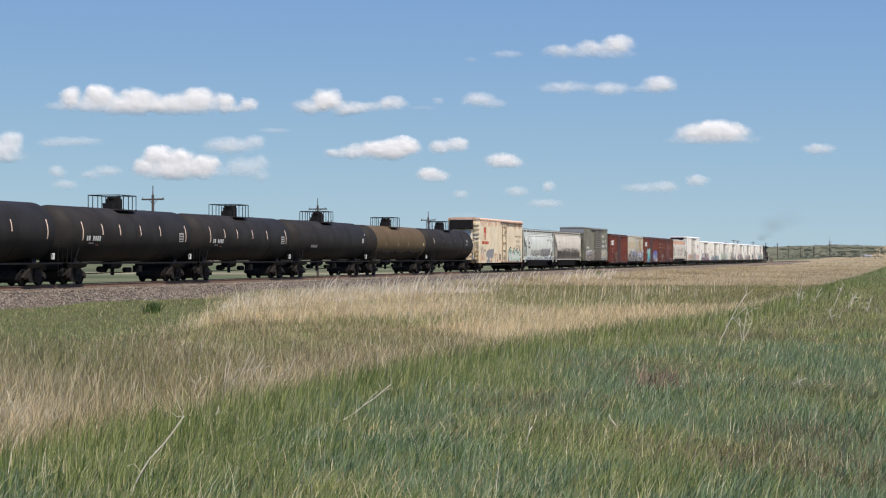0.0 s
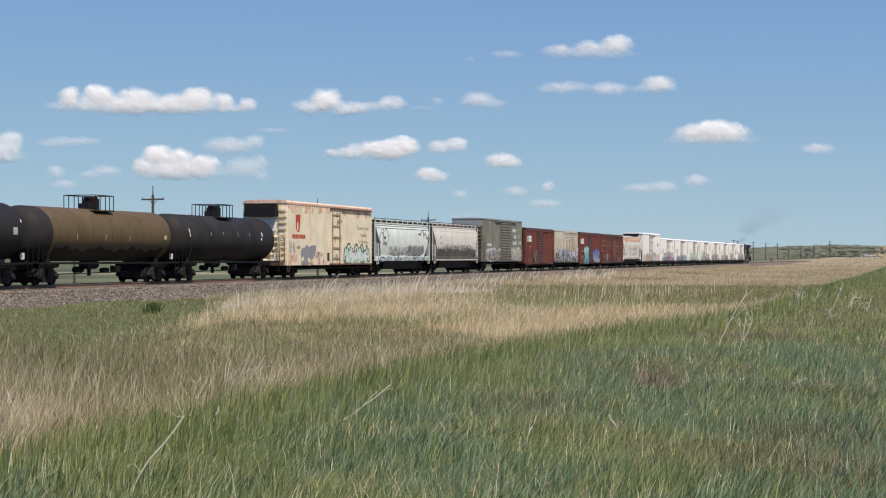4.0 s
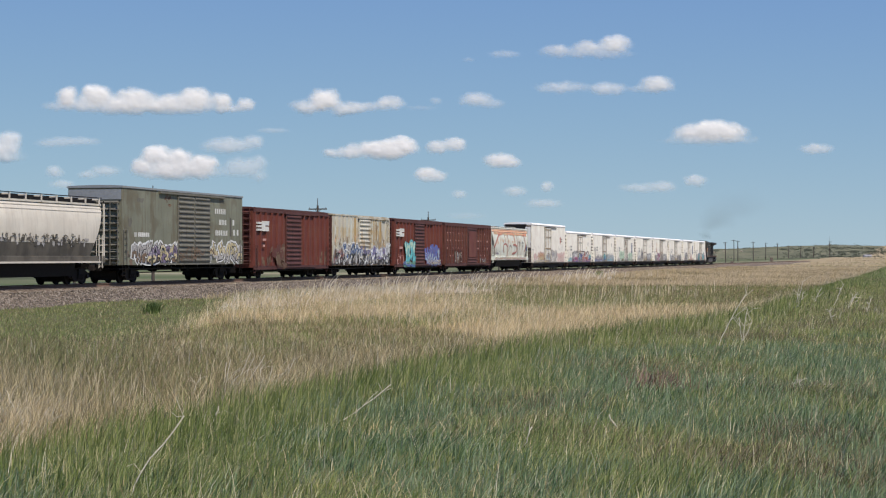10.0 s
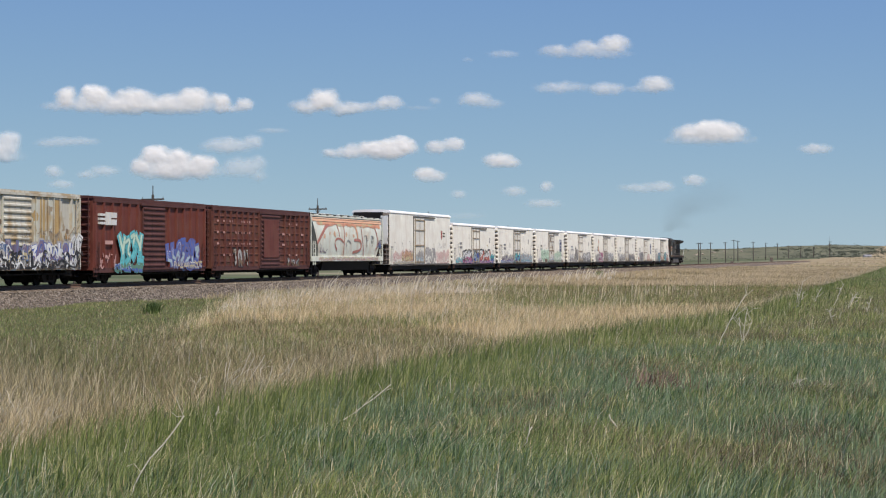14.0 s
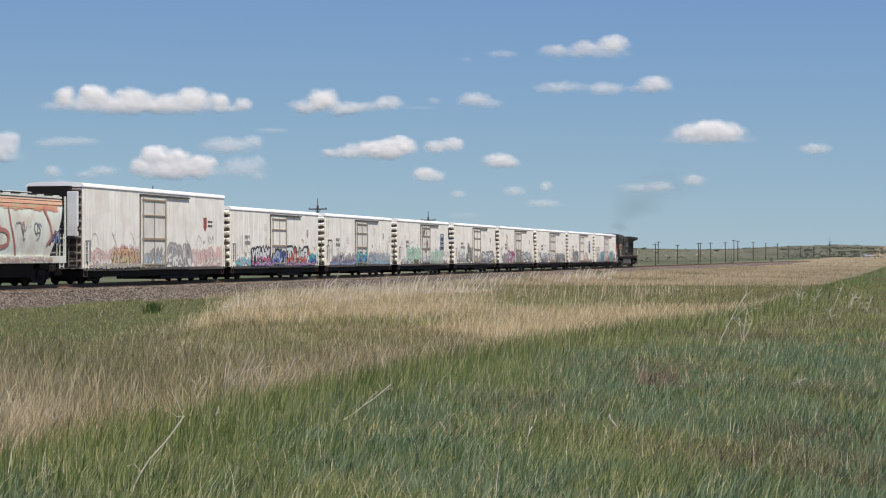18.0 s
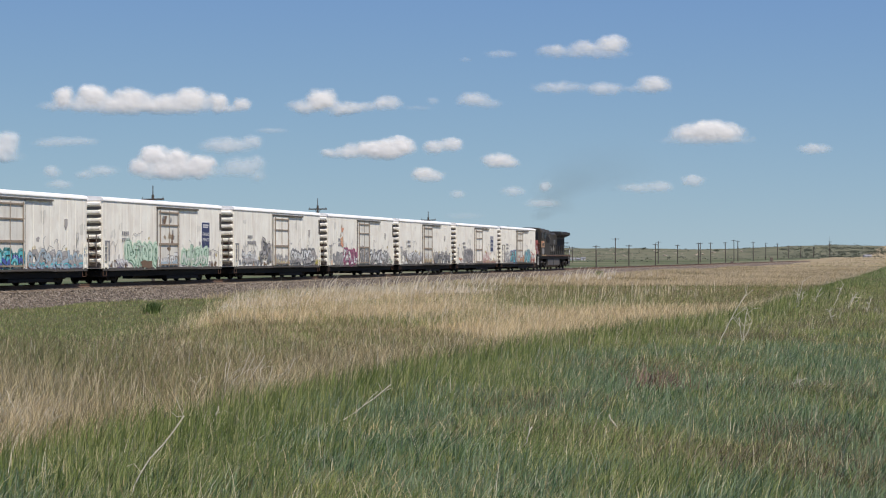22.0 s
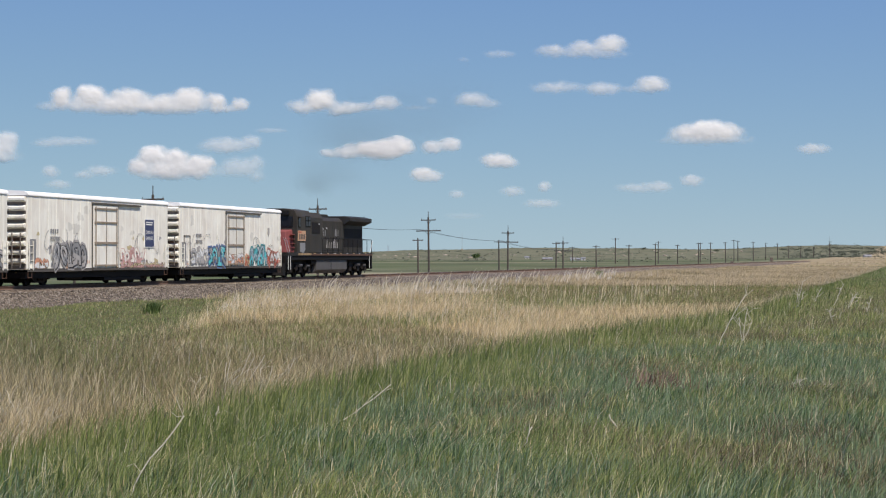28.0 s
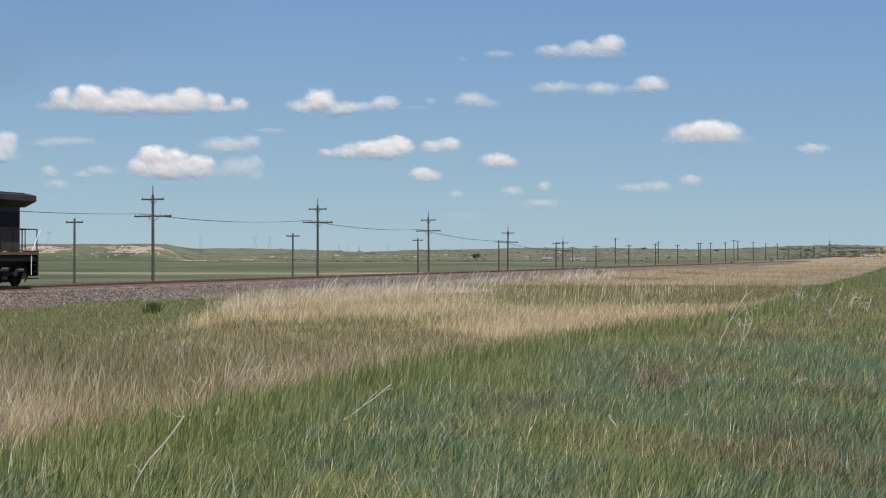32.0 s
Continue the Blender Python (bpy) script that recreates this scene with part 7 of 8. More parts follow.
cloud(-161, 84, 1.0, -5.5, [(-41.2, 2.4, 7.1, 6.8), (-25.1, 2.9, 9.3, 7.4), (-3.9, 2.1, 12.7, 6.8), (13.0, -0.5, 10.2, 5.1), (28.2, 1.7, 12.2, 7.1), (42.6, -0.5, 7.1, 5.8), (-0.6, -1.4, 50.8, 6.0), (-48.8, -2.0, 5.8, 2.7)])
cloud(-107, 82.5, 0.85, -5.5, [(1.0, 0.6, 6.0, 4.4), (-4.0, -1.6, 9.0, 2.8)])
cloud(-54, 83, 1.0, -4, [(-9.4, 2.2, 9.8, 7.4), (-18.7, -1.7, 10.2, 4.7), (2.5, -2.0, 12.7, 4.7), (14.3, -1.3, 10.2, 3.4), (26.5, 0.7, 9.1, 4.4)])
cloud(-8, 83, 0.3, -4, [(-2.9, -1.7, 10.2, 1.5), (5.5, 2.2, 4.2, 2.4)])
cloud(-241, 59, 0.95, -3, [(6.7, 4.7, 8.1, 5.4), (1.6, 0.3, 13.5, 6.1), (4.1, -4.2, 11.8, 4.4), (-8.6, -0.0, 11.8, 6.8)])
cloud(-205, 63, 0.45, -3, [(2.8, 0.0, 19.5, 3.0), (-7.3, -1.0, 10.2, 2.7)])
cloud(-143, 50, 1.0, -3, [(-11.0, 4.6, 10.0, 6.4), (0.5, 3.4, 9.0, 6.0), (13.5, 0.2, 11.5, 6.0), (0.5, -4.4, 27.0, 4.4), (-19.5, -1.0, 8.0, 5.4), (0.0, -1.0, 20.0, 6.0)])
cloud(-104, 49, 0.6, -3, [(-3.4, -0.2, 14.4, 6.4), (5.1, 2.4, 6.8, 5.1), (5.1, -5.3, 6.8, 3.7)])
cloud(-112, 61, 0.7, -2, [(-3.9, -0.3, 16.9, 5.1), (9.3, 1.7, 6.8, 4.7)])
cloud(-92, 69, 0.3, -2, [(-0.2, 0.1, 10.2, 1.7)])
cloud(-211, 46, 0.6, -4, [(0.4, 0.3, 5.8, 4.1)])
cloud(-186, 46, 0.5, -4, [(3.3, 1.1, 9.8, 3.4), (-6.0, -0.9, 6.8, 3.0)])
cloud(-206, 40, 0.45, -4, [(-0.4, -0.5, 8.5, 3.0)])
cloud(-34, 59, 1.0, -3.5, [(2.8, -0.4, 19.5, 6.1), (12.9, 1.3, 9.3, 5.8), (-14.2, -2.0, 8.5, 4.4), (-24.3, -2.4, 8.1, 3.0)])
cloud(4, 60, 0.85, -4.5, [(3.6, 1.0, 8.1, 4.4), (-5.7, -0.2, 6.8, 4.1)])
cloud(-6, 45, 0.95, -4, [(-1.5, 0.1, 8.5, 4.4), (3.5, -1.3, 6.8, 3.4)])
cloud(81, 113.6, 0.95, -4.6, [(-16.5, -1.6, 12.5, 3.8), (0.0, -0.2, 12.0, 4.6), (13.5, 2.0, 10.5, 5.8), (0.0, -3.2, 26.0, 3.0)])
cloud(31, 110, 0.35, -4.6, [(3.7, 0.8, 10.8, 2.5), (-15.4, -2.3, 3.7, 1.7)])
cloud(76, 92, 0.75, -4.6, [(-10.0, 0.2, 17.8, 3.7), (14.5, -0.2, 11.8, 4.4), (-8.3, 2.5, 5.1, 2.4)])
cloud(117, 94, 0.85, -4.6, [(1.0, 0.3, 10.5, 5.0), (-4.0, -2.2, 15.0, 2.6)])
cloud(22, 85, 0.75, -4, [(-2.5, 0.7, 11.8, 4.4), (5.9, -1.5, 8.5, 3.0)])
cloud(145.5, 66.5, 1.0, -4, [(1.0, 2.2, 16.5, 6.6), (11.0, 1.2, 11.5, 5.8), (-9.0, 0.4, 12.0, 5.0), (0.5, -3.2, 27.5, 3.2)])
cloud(205, 59, 0.75, -3, [(-0.2, -0.0, 10.8, 3.4)])
cloud(34, 52, 0.95, -3, [(-1.8, 0.6, 10.5, 4.7), (3.2, -0.8, 7.8, 3.4)])
cloud(114, 38, 0.6, -3.5, [(-5.3, -0.4, 13.0, 3.1), (6.2, 0.2, 9.3, 3.7)])
cloud(138, 42, 0.7, -3.5, [(0.5, -0.4, 7.4, 3.7)])
cloud(40, 36, 0.55, -2.5, [(-0.0, -0.3, 7.4, 3.4)])
cloud(57, 38, 0.65, -2.5, [(0.3, 0.2, 4.3, 3.4)])
cloud(56, 29, 0.5, -2, [(-0.2, 0.2, 11.8, 2.8)])
cloud(10, 34, 0.5, -2.5, [(-0.4, 0.2, 4.6, 2.8)])
cloud(13, 22, 0.15, -2, [(0.3, 0.4, 12.4, 2.2)])


# ---- exhaust smoke ----
SMOKE = []
for key, thick in (("smoke_dense", 0.14), ("smoke", 0.12), ("smoke_thin", 0.05)):
    MAT[key] = soft_body(key, (0.13, 0.11, 0.09), 1.1, thick, 40, 0.45, 1.3)


def exhaust():
    s0 = CARS[-1][1]
    r = np.random.RandomState(5)
    for ahead, aside, z, size in ((0.2, 0.2, 6.1, 1.5), (0.8, 1.3, 7.5, 2.6), (1.6, 2.8, 9.3, 3.8), (3.5, 5.0, 10.8, 4.7), (6.5, 8.0, 11.8, 5.2)):
        me = billow("smoke_puff", 1.3, 0.8, "smoke_dense" if size < 2 else "smoke" if size < 4 else "smoke_thin")
        ob = tagged(new("smoke_puff", me), "faint brown diesel exhaust drifting above the locomotive", "smoke", "puffs of exhaust smoke")
        ob.scale = (size,) * 3
        SMOKE.append((ob, s0 + ahead, z, aside, r.uniform(0, 6.28)))


exhaust()


# ---- grass ----
def blades(name, x, y, height, width, lean, material, label, seed, kind_of="grass", wind=0.14):
    """Bent two-piece blades rooted in the ground."""
    r = np.random.RandomState(seed)
    n = len(x)
    z = ground_height(x, y)
    a = r.uniform(0, 2 * math.pi, n)
    wx, wy = np.cos(a) * width / 2, np.sin(a) * width / 2
    b = r.uniform(0, 2 * math.pi, n)
    lx = np.cos(b) * lean * height * r.uniform(0.2, 1, n) + wind * height
    ly = np.sin(b) * lean * height * r.uniform(0.2, 1, n)
    root = np.stack([x, y, z - 0.02], -1)
    side = np.stack([wx, wy, np.zeros(n)], -1)
    mid = root + np.stack([lx * 0.35, ly * 0.35, height * 0.58], -1)
    tip = root + np.stack([lx, ly, height], -1)
    v = np.stack([root - side, root + side, mid + side * 0.75, mid - side * 0.75, tip], 1).reshape(-1, 3)
    o = 5 * np.arange(n)
    quads = np.stack([o, o + 1, o + 2, o + 3], -1)
    tris = np.stack([o + 3, o + 2, o + 4], -1)
    return tagged(new(name, big_mesh(name, v, quads, tris, material)), label, kind_of, kind="stuff")


def scatter(n, y0, y1, spread=0.30, power=1.0, seed=0):
    """Places over the field, thinning with the distance."""
    r = np.random.RandomState(seed)
    u = r.uniform(0, 1, n)
    y = (y0 ** power + u * (y1 ** power - y0 ** power)) ** (1 / power)
    x = y * r.uniform(-spread, spread, n)
    return x, y, -x * math.cos(TRACK_ANGLE) + y * math.sin(TRACK_ANGLE), r


def green_band(x, y, r):
    """A damp strip where the stand stays greenish."""
    v = y + 7 * hum(x, y, 14, 74) + r.uniform(-5, 5, len(x))
    return (v > 84) & (v < 152) & (x / y + r.uniform(-0.02, 0.02, len(x)) > 0.02)


def build_grass():
    # the verge by the road: green, bluish where it is rank
    x, y, d, r = scatter(540000, 10.5, 120, 0.29, power=0.65, seed=1)
    keep = (d < lip(y) + 0.8 * hum(x, y, 6, 23)) & (d > -14) & (hum(x, y, 0.7, 61) + 0.7 * hum(x, y, 0.3, 62) + r.uniform(-0.75, 0.5, len(x)) > -0.4)
    x, y, d = x[keep], y[keep], d[keep]
    rank = hum(x, y, 4.5, 21) + 0.7 * hum(x, y, 1.3, 22) + 0.3 * hum(x, y, 9, 25) + 0.10 * (x - 0.5) - 1.5 * step(30, 46, y) + r.uniform(-0.25, 0.25, len(x)) > 0.0
    sere = hum(x, y, 5, 71) + 0.4 * hum(x, y, 1.5, 72) + 0.55 * step(22, 42, y) + r.uniform(-0.5, 0.5, len(x)) > 0.72
    crest = ~sere & (hum(x, y, 3.5, 87) + 0.5 * hum(x, y, 1.1, 88) + 1.8 * step(27, 46, y) + r.uniform(-0.5, 0.5, len(x)) > 0.72)
    tall = 1 + 0.45 * hum(x, y, 2.2, 24) + 0.5 * hum(x, y, 0.55, 63)
    for m, mat, lb, sd in ((sere, "grass_brown", "half-dry olive grass on the verge", 75), (crest, "grass_crest", "yellowish green grass on the crest of the verge", 89), (rank & ~sere & ~crest, "grass_blue", "bluish green prairie grass on the verge", 31), (~rank & ~sere & ~crest, "grass_green", "fresh green prairie grass on the verge", 32)):
        h = (0.065 + 0.15 * r.uniform(0, 1, m.sum()) ** 1.5) * tall[m]
        blades("verge_grass", x[m], y[m], h, 0.0066 + y[m] * 0.00013, 0.7, mat, lb, sd, wind=0.3)
    # dry blades and thin pale stems among the green
    x, y, d, r = scatter(42000, 10.5, 120, 0.29, power=0.65, seed=2)
    m = (d < lip(y)) & (d > -14) & (hum(x, y, 2.6, 26) + 0.4 * hum(x, y, 0.9, 46) + 0.6 * r.uniform(-1, 1, len(x)) > 0.16)
    blades("dry_blades", x[m], y[m], 0.08 + 0.14 * r.uniform(0, 1, m.sum()), 0.0055 + y[m] * 0.00014, 0.9, "grass_dry", "pale dry blades among the green grass", 33)
    x, y, d, r = scatter(1300, 10.5, 60, 0.29, power=0.8, seed=8)
    m = (d < lip(y)) & (d > -14) & (hum(x, y, 3.0, 47) > -0.15)
    blades("pale_stems", x[m], y[m], 0.24 + 0.2 * r.uniform(0, 1, m.sum()), 0.0028 + y[m] * 0.00015, 0.5, "seed_stalk", "thin whitish stems above the green grass", 45)
    # the lip of the bank, taller and fresher
    x, y, d, r = scatter(200000, 13, 130, power=0.6, seed=3)
    off = d - lip(y) + 0.5 - 0.5 * hum(x, y, 7, 27)
    m = (off < 0.5 + 0.5 * hum(x, y, 3, 48)) & (off > -1.1 - 2.0 * r.uniform(0, 1, len(x)) ** 3 + 0.6 * hum(x, y, 1.7, 82)) & (r.uniform(0, 1, len(x)) < 0.6 + 0.35 * hum(x, y, 2.3, 83))
    blades("bank_grass", x[m], y[m], (0.20 + 0.26 * r.uniform(0, 1, m.sum())) * (1 + 0.4 * hum(x[m], y[m], 1.1, 76)), 0.0065 + y[m] * 0.00018, 0.4, "grass_bank", "tall fresh grass on the lip of the bank", 34, wind=0.2)
    # the hollow before the track: brown and green mixed, then the pale tan stand
    x, y, d, r = scatter(300000, 22, 110, 0.30, power=0.75, seed=4)
    keep = (d > lip(y)) & (d < 37.6)
    x, y, d = x[keep], y[keep], d[keep]
    fuzz = r.uniform(-1, 1, len(x))
    tan_from = 69 - 26 * step(-3, 5, x) - 17 * step(-7.6, -9.6, x) + 4 * hum(x, y, 12, 28) + 3 * fuzz
    left = x < -8.8 - 0.066 * (y - 62) + 0.6 * hum(x, y, 4, 29) + 0.9 * fuzz
    thick = hum(x, y, 8, 49) + 0.5 * hum(x, y, 2.5, 50)
    far_side = y > tan_from
    low = 1 - 0.45 * step(40, 52, y)
    short = far_side & (left | ((d > 33) & (thick + 0.5 * fuzz > 0.2)))
    patchy = far_side & ~short & ((thick + 0.35 * fuzz < -0.18) | green_band(x, y, r))
    tan = far_side & ~short & ~patchy
    mixed = ~far_side
    c = r.uniform(0, 1, len(x)) + 0.4 * hum(x, y, 6, 30) + 0.25 * hum(x, y, 1.8, 51) - 0.25 - 0.08 * step(38, 52, y) + 0.30 * (1 - step(2, 11, d - lip(y))) + 0.22 * step(-0.16, -0.26, x / y) * (1 - step(38, 50, y))
    for m, mat, nm, lb, sd, h0, h1 in ((mixed & (c > 0.82), "grass_dry", "straw_grass", "straw-coloured dry grass in the hollow", 52, 0.25, 0.45), (mixed & (c <= 0.82) & (c > 0.16), "grass_brown", "brown_grass", "brownish half-dry grass in the hollow", 35, 0.2, 0.4),
                                       (mixed & (c <= 0.16), "grass_green", "hollow_grass", "green grass in the hollow", 36, 0.15, 0.3), (tan, "grass_dry", "tan_grass", "tall tan dry grass beside the railway", 37, 0.24, 0.36),
                                       (patchy & (c > 0.35), "grass_brown", "patch_grass", "greenish brown patches in the dry grass", 53, 0.2, 0.3), (patchy & (c <= 0.35), "grass_green", "patch_grass", "green patches in the dry grass", 54, 0.2, 0.26), (short & (c > 0.12), "grass_green", "trackside_grass", "short green grass at the foot of the ballast", 38, 0.06, 0.15), (short & (c <= 0.12), "grass_brown", "trackside_grass", "short brownish grass at the foot of the ballast", 58, 0.05, 0.12)):
        blades(nm, x[m], y[m], (h0 + h1 * r.uniform(0, 1, m.sum()) ** 1.3) * (low[m] if nm in ("straw_grass", "brown_grass", "hollow_grass") else 1) * (1 + 0.3 * hum(x[m], y[m], 2.5, 59) + 0.3 * hum(x[m], y[m], 0.8, 60)), 0.004 + y[m] * 0.00018, 0.8, mat, lb, sd)
    # far along the line
    x, y, d, r = scatter(330000, 100, 420, power=0.45, seed=5)
    m = (d > lip(y)) & (d < 38.3 + 2.2 * step(120, 200, y))
    damp = green_band(x, y, r)
    patch = (hum(x, y, 18, 54) + 0.5 * r.uniform(-1, 1, len(x)) > -0.40) & ~(m & damp)
    for q, mat, lb, sd in ((m & patch, "grass_far", "tan dry grass farther along the railway", 39), (m & ~patch, "grass_brown", "greenish grass farther along the railway", 55), (m & damp & (r.uniform(0, 1, len(x)) > 0.25), "grass_green", "green grass in the damp strip beside the railway", 73), ((d < lip(y)) & (d > -30) & patch & (r.uniform(0, 1, len(x)) > 0.35), "grass_green", "green grass farther along the verge", 40), ((d < lip(y)) & (d > -30) & ~patch, "grass_brown", "half-dry grass farther along the verge", 64)):
        blades("far_grass", x[q], y[q], (0.14 + 0.20 * r.uniform(0, 1, q.sum())) * (1 + 0.35 * step(29, 33, d[q])), 0.018 + y[q] * 0.00013, 0.5, mat, lb, sd)
    # tufts along the line towards the rise
    x, y, d, r = scatter(90000, 400, 1250, 0.30, power=0.4, seed=11)
    m = (d > -120) & (d < 38 - 3 * step(600, 900, y))
    mottle = hum(x, y, 60, 77) + 0.6 * hum(x, y, 17, 78) + 0.4 * r.uniform(-1, 1, len(x))
    for q, mat, lb, sd in ((m & (mottle > -0.1), "grass_far", "dry tufts towards the rise along the railway", 79), (m & (mottle <= -0.1) & (mottle > -0.5), "grass_brown", "half-dry tufts towards the rise along the railway", 80), (m & (mottle <= -0.5), "grass_green", "green tufts towards the rise along the railway", 81)):
        blades("far_tufts", x[q], y[q], 0.10 + 0.12 * r.uniform(0, 1, q.sum()), 0.09 + y[q] * 0.00025, 0.8, mat, lb, sd)
    # tall seed stalks in the tan stand and in the hollow
    x, y, d, r = scatter(20000, 48, 130, power=0.7, seed=6)
    m = (y > 68 - 26 * step(-3, 5, x)) & (d > 12) & (d < 36.8) & (hum(x, y, 7, 41) + 0.25 * step(24, 33, d) + 0.4 * r.uniform(-1, 1, len(x)) > 0.1) & (x > -8.9 - 0.066 * (y - 62))
    blades("seed_stalks", x[m], y[m], 0.40 + 0.95 * r.uniform(0, 1, m.sum()) ** 3.5, 0.006 + y[m] * 0.00018, 0.35, "seed_stalk", "tall whitish seed stalks above the dry grass", 42)
    x, y, d, r = scatter(2600, 22, 50, power=0.7, seed=9)
    m = (d > 9.5) & (d < 26) & (hum(x, y, 5, 56) > 0.0)
    blades("seed_stalks", x[m], y[m], 0.45 + 0.4 * r.uniform(0, 1, m.sum()), 0.004 + y[m] * 0.00018, 0.45, "seed_stalk", "pale seed stalks in the hollow", 57)
    # whitish plumes leaning in the wind before the ballast
    x, y, d, r = scatter(60000, 62, 230, 0.30, power=0.7, seed=12)
    m = (d > 31.5) & (d < 37.2) & (x > -7.5) & (hum(x, y, 9, 84) + 0.5 * hum(x, y, 3, 85) + 0.6 * hum(x, y, 0.9, 90) + 0.3 * r.uniform(-1, 1, len(x)) > 0.30)
    blades("grass_plumes", x[m], y[m], 0.45 + 1.0 * r.uniform(0, 1, m.sum()) ** 1.6, 0.014 + y[m] * 0.00030, 0.3, "plume", "whitish grass plumes leaning in the wind before the ballast", 86, wind=0.42)
    # the bright upper edge of the stand
    x, y, d, r = scatter(30000, 60, 130, 0.30, power=0.7, seed=13)
    m = (d > 28) & (d < 36.5) & (x > -8.6 - 0.066 * (y - 62)) & (hum(x, y, 7, 91) + 0.5 * hum(x, y, 2, 92) + 0.4 * r.uniform(-1, 1, len(x)) > -0.15)
    blades("pale_stand", x[m], y[m], 0.35 + 0.35 * r.uniform(0, 1, m.sum()), 0.012 + y[m] * 0.00025, 0.6, "plume", "bleached grass at the upper edge of the dry stand", 93, wind=0.3)
    # pale scrub on the far side of the track
    x, y, d, r = scatter(36000, 75, 420, 0.32, power=0.6, seed=10)
    m = (d > 49) & (d < 72) & (hum(x, y, 26, 65) + 0.5 * hum(x, y, 8, 66) + 0.5 * r.uniform(-1, 1, len(x)) > -0.05)
    blades("pale_scrub", x[m], y[m], 0.06 + 0.22 * r.uniform(0, 1, m.sum()) ** 2, 0.10 + y[m] * 0.0004, 0.9, "scrub_pale", "pale dry scrub in the pasture beyond the track", 67)
    # withered clumps low on the verge
    for k, (px, py, sx) in enumerate(((168, 15.2, 0.5), (235, 13.6, 0.6), (205, 17.3, 0.45), (60, 21, 0.5), (250, 21, 0.7), (197, 23.0, 0.42))):
        r = np.random.RandomState(80 + k)
        x, y = px / 1000 * py + r.normal(0, sx, 700), py + r.normal(0, sx * 1.3, 700)
        blades("withered_grass", x, y, 0.07 + 0.15 * r.uniform(0, 1, 700), 0.006 + 0 * x, 1.3, "grass_withered", "withered brown clump in the verge grass", 90 + k)
    # reddish weeds low in the verge
    x, y, d, r = scatter(5200, 22.4, 24.6, power=1, seed=7)
    m = (np.abs(x - 2.75 - 0.25 * hum(x, y, 1, 43)) < 0.26 * (1 + 0.5 * r.normal(0, 1, len(x))))
    blades("red_weeds", x[m], y[m], 0.14 + 0.17 * r.uniform(0, 1, m.sum()), 0.011 + 0 * y[m], 0.8, "weed_red", "low reddish weeds in the verge grass", 44, "weed")


build_grass()


def dead_weed(x, y, height, lean_x, twigs, seed):
    """A bleached stalk with a few bare side twigs."""
    rng = random.Random(seed)
    z = ground_at(x, y)
    weed = thing("dead_weed", "bleached dead weed stalk standing in the grass", "weed", "dead weeds on the verge", m=Matrix.Translation((x, y, z)))
    stalks = []
    for k in range(1 + (2 if twigs >= 7 else 0)):
        lean = lean_x + (rng.uniform(-0.35, 0.35) * height if k else 0)
        tall = height * (rng.uniform(0.6, 0.95) if k else 1)
        bow = rng.uniform(0.8, 1.6)
        stalks.append([(lean * (t / 6) ** bow + rng.uniform(-0.014, 0.014), 0.04 * k + rng.uniform(-0.01, 0.01), tall * t / 6 - 0.02) for t in range(7)])
        part("stalk", Shape().path(stalks[-1], max(0.0056, 0.0028 + y * 0.00012), 5), "dead_stalk", weed)
    reach = 0.10 + 0.16 * height
    for k in range(twigs):
        a = rng.choice(stalks)[rng.randint(2, 6)]
        q = (a[0] + rng.uniform(-0.9, 1.3) * reach, a[1] + rng.uniform(-0.05, 0.05), a[2] + rng.uniform(0.0, 1.0) * reach)
        part("twig", Shape().path([a, ((a[0] + q[0]) / 2, a[1], (a[2] + q[2]) / 2 + rng.uniform(-0.03, 0.05)), q], 0.0008 + y * 0.00009, 4), "dead_stalk", weed)


def weed_bush(x, y, size, seed, material, label):
    r = np.random.RandomState(seed)
    n = 420
    px, py = x + r.normal(0, size * 0.26, n), y + r.normal(0, size * 0.45, n)
    blades("weed_clump", px, py, size * r.uniform(0.5, 1.25, n), 0.045 + 0 * px, 0.7, material, label, seed, "weed")


weed_bush(-12.6, 79.0, 0.46, 71, "shrub_dark", "dark green weed clump at the edge of the ballast")
weed_bush(18.3, 214.0, 0.7, 72, "grass_bank", "low green weed clump in the dry grass")


def straw_clump(px, y, spread, tall, count, seed):
    """A tangle of bleached straw that leans with the wind."""
    r = np.random.RandomState(seed)
    x = px / 1000 * y + r.normal(0, spread, count)
    blades("straw_clump", x, y + r.normal(0, spread * 1.4, count), tall * r.uniform(0.4, 1.1, count), 0.007 + 0 * x, 0.55, "seed_stalk", "tangle of bleached straw in the hollow", seed, wind=0.35)


for k, (px, y, spread, tall, count) in enumerate(((-238, 25.0, 0.30, 0.62, 260), (-228, 27.0, 0.28, 0.55, 170), (-243, 22.5, 0.22, 0.5, 150), (-108, 31.5, 0.55, 0.55, 70), (-170, 29.0, 0.7, 0.42, 80), (-70, 33.0, 0.8, 0.4, 70))):
    straw_clump(px, y, spread, tall, count, 900 + k)

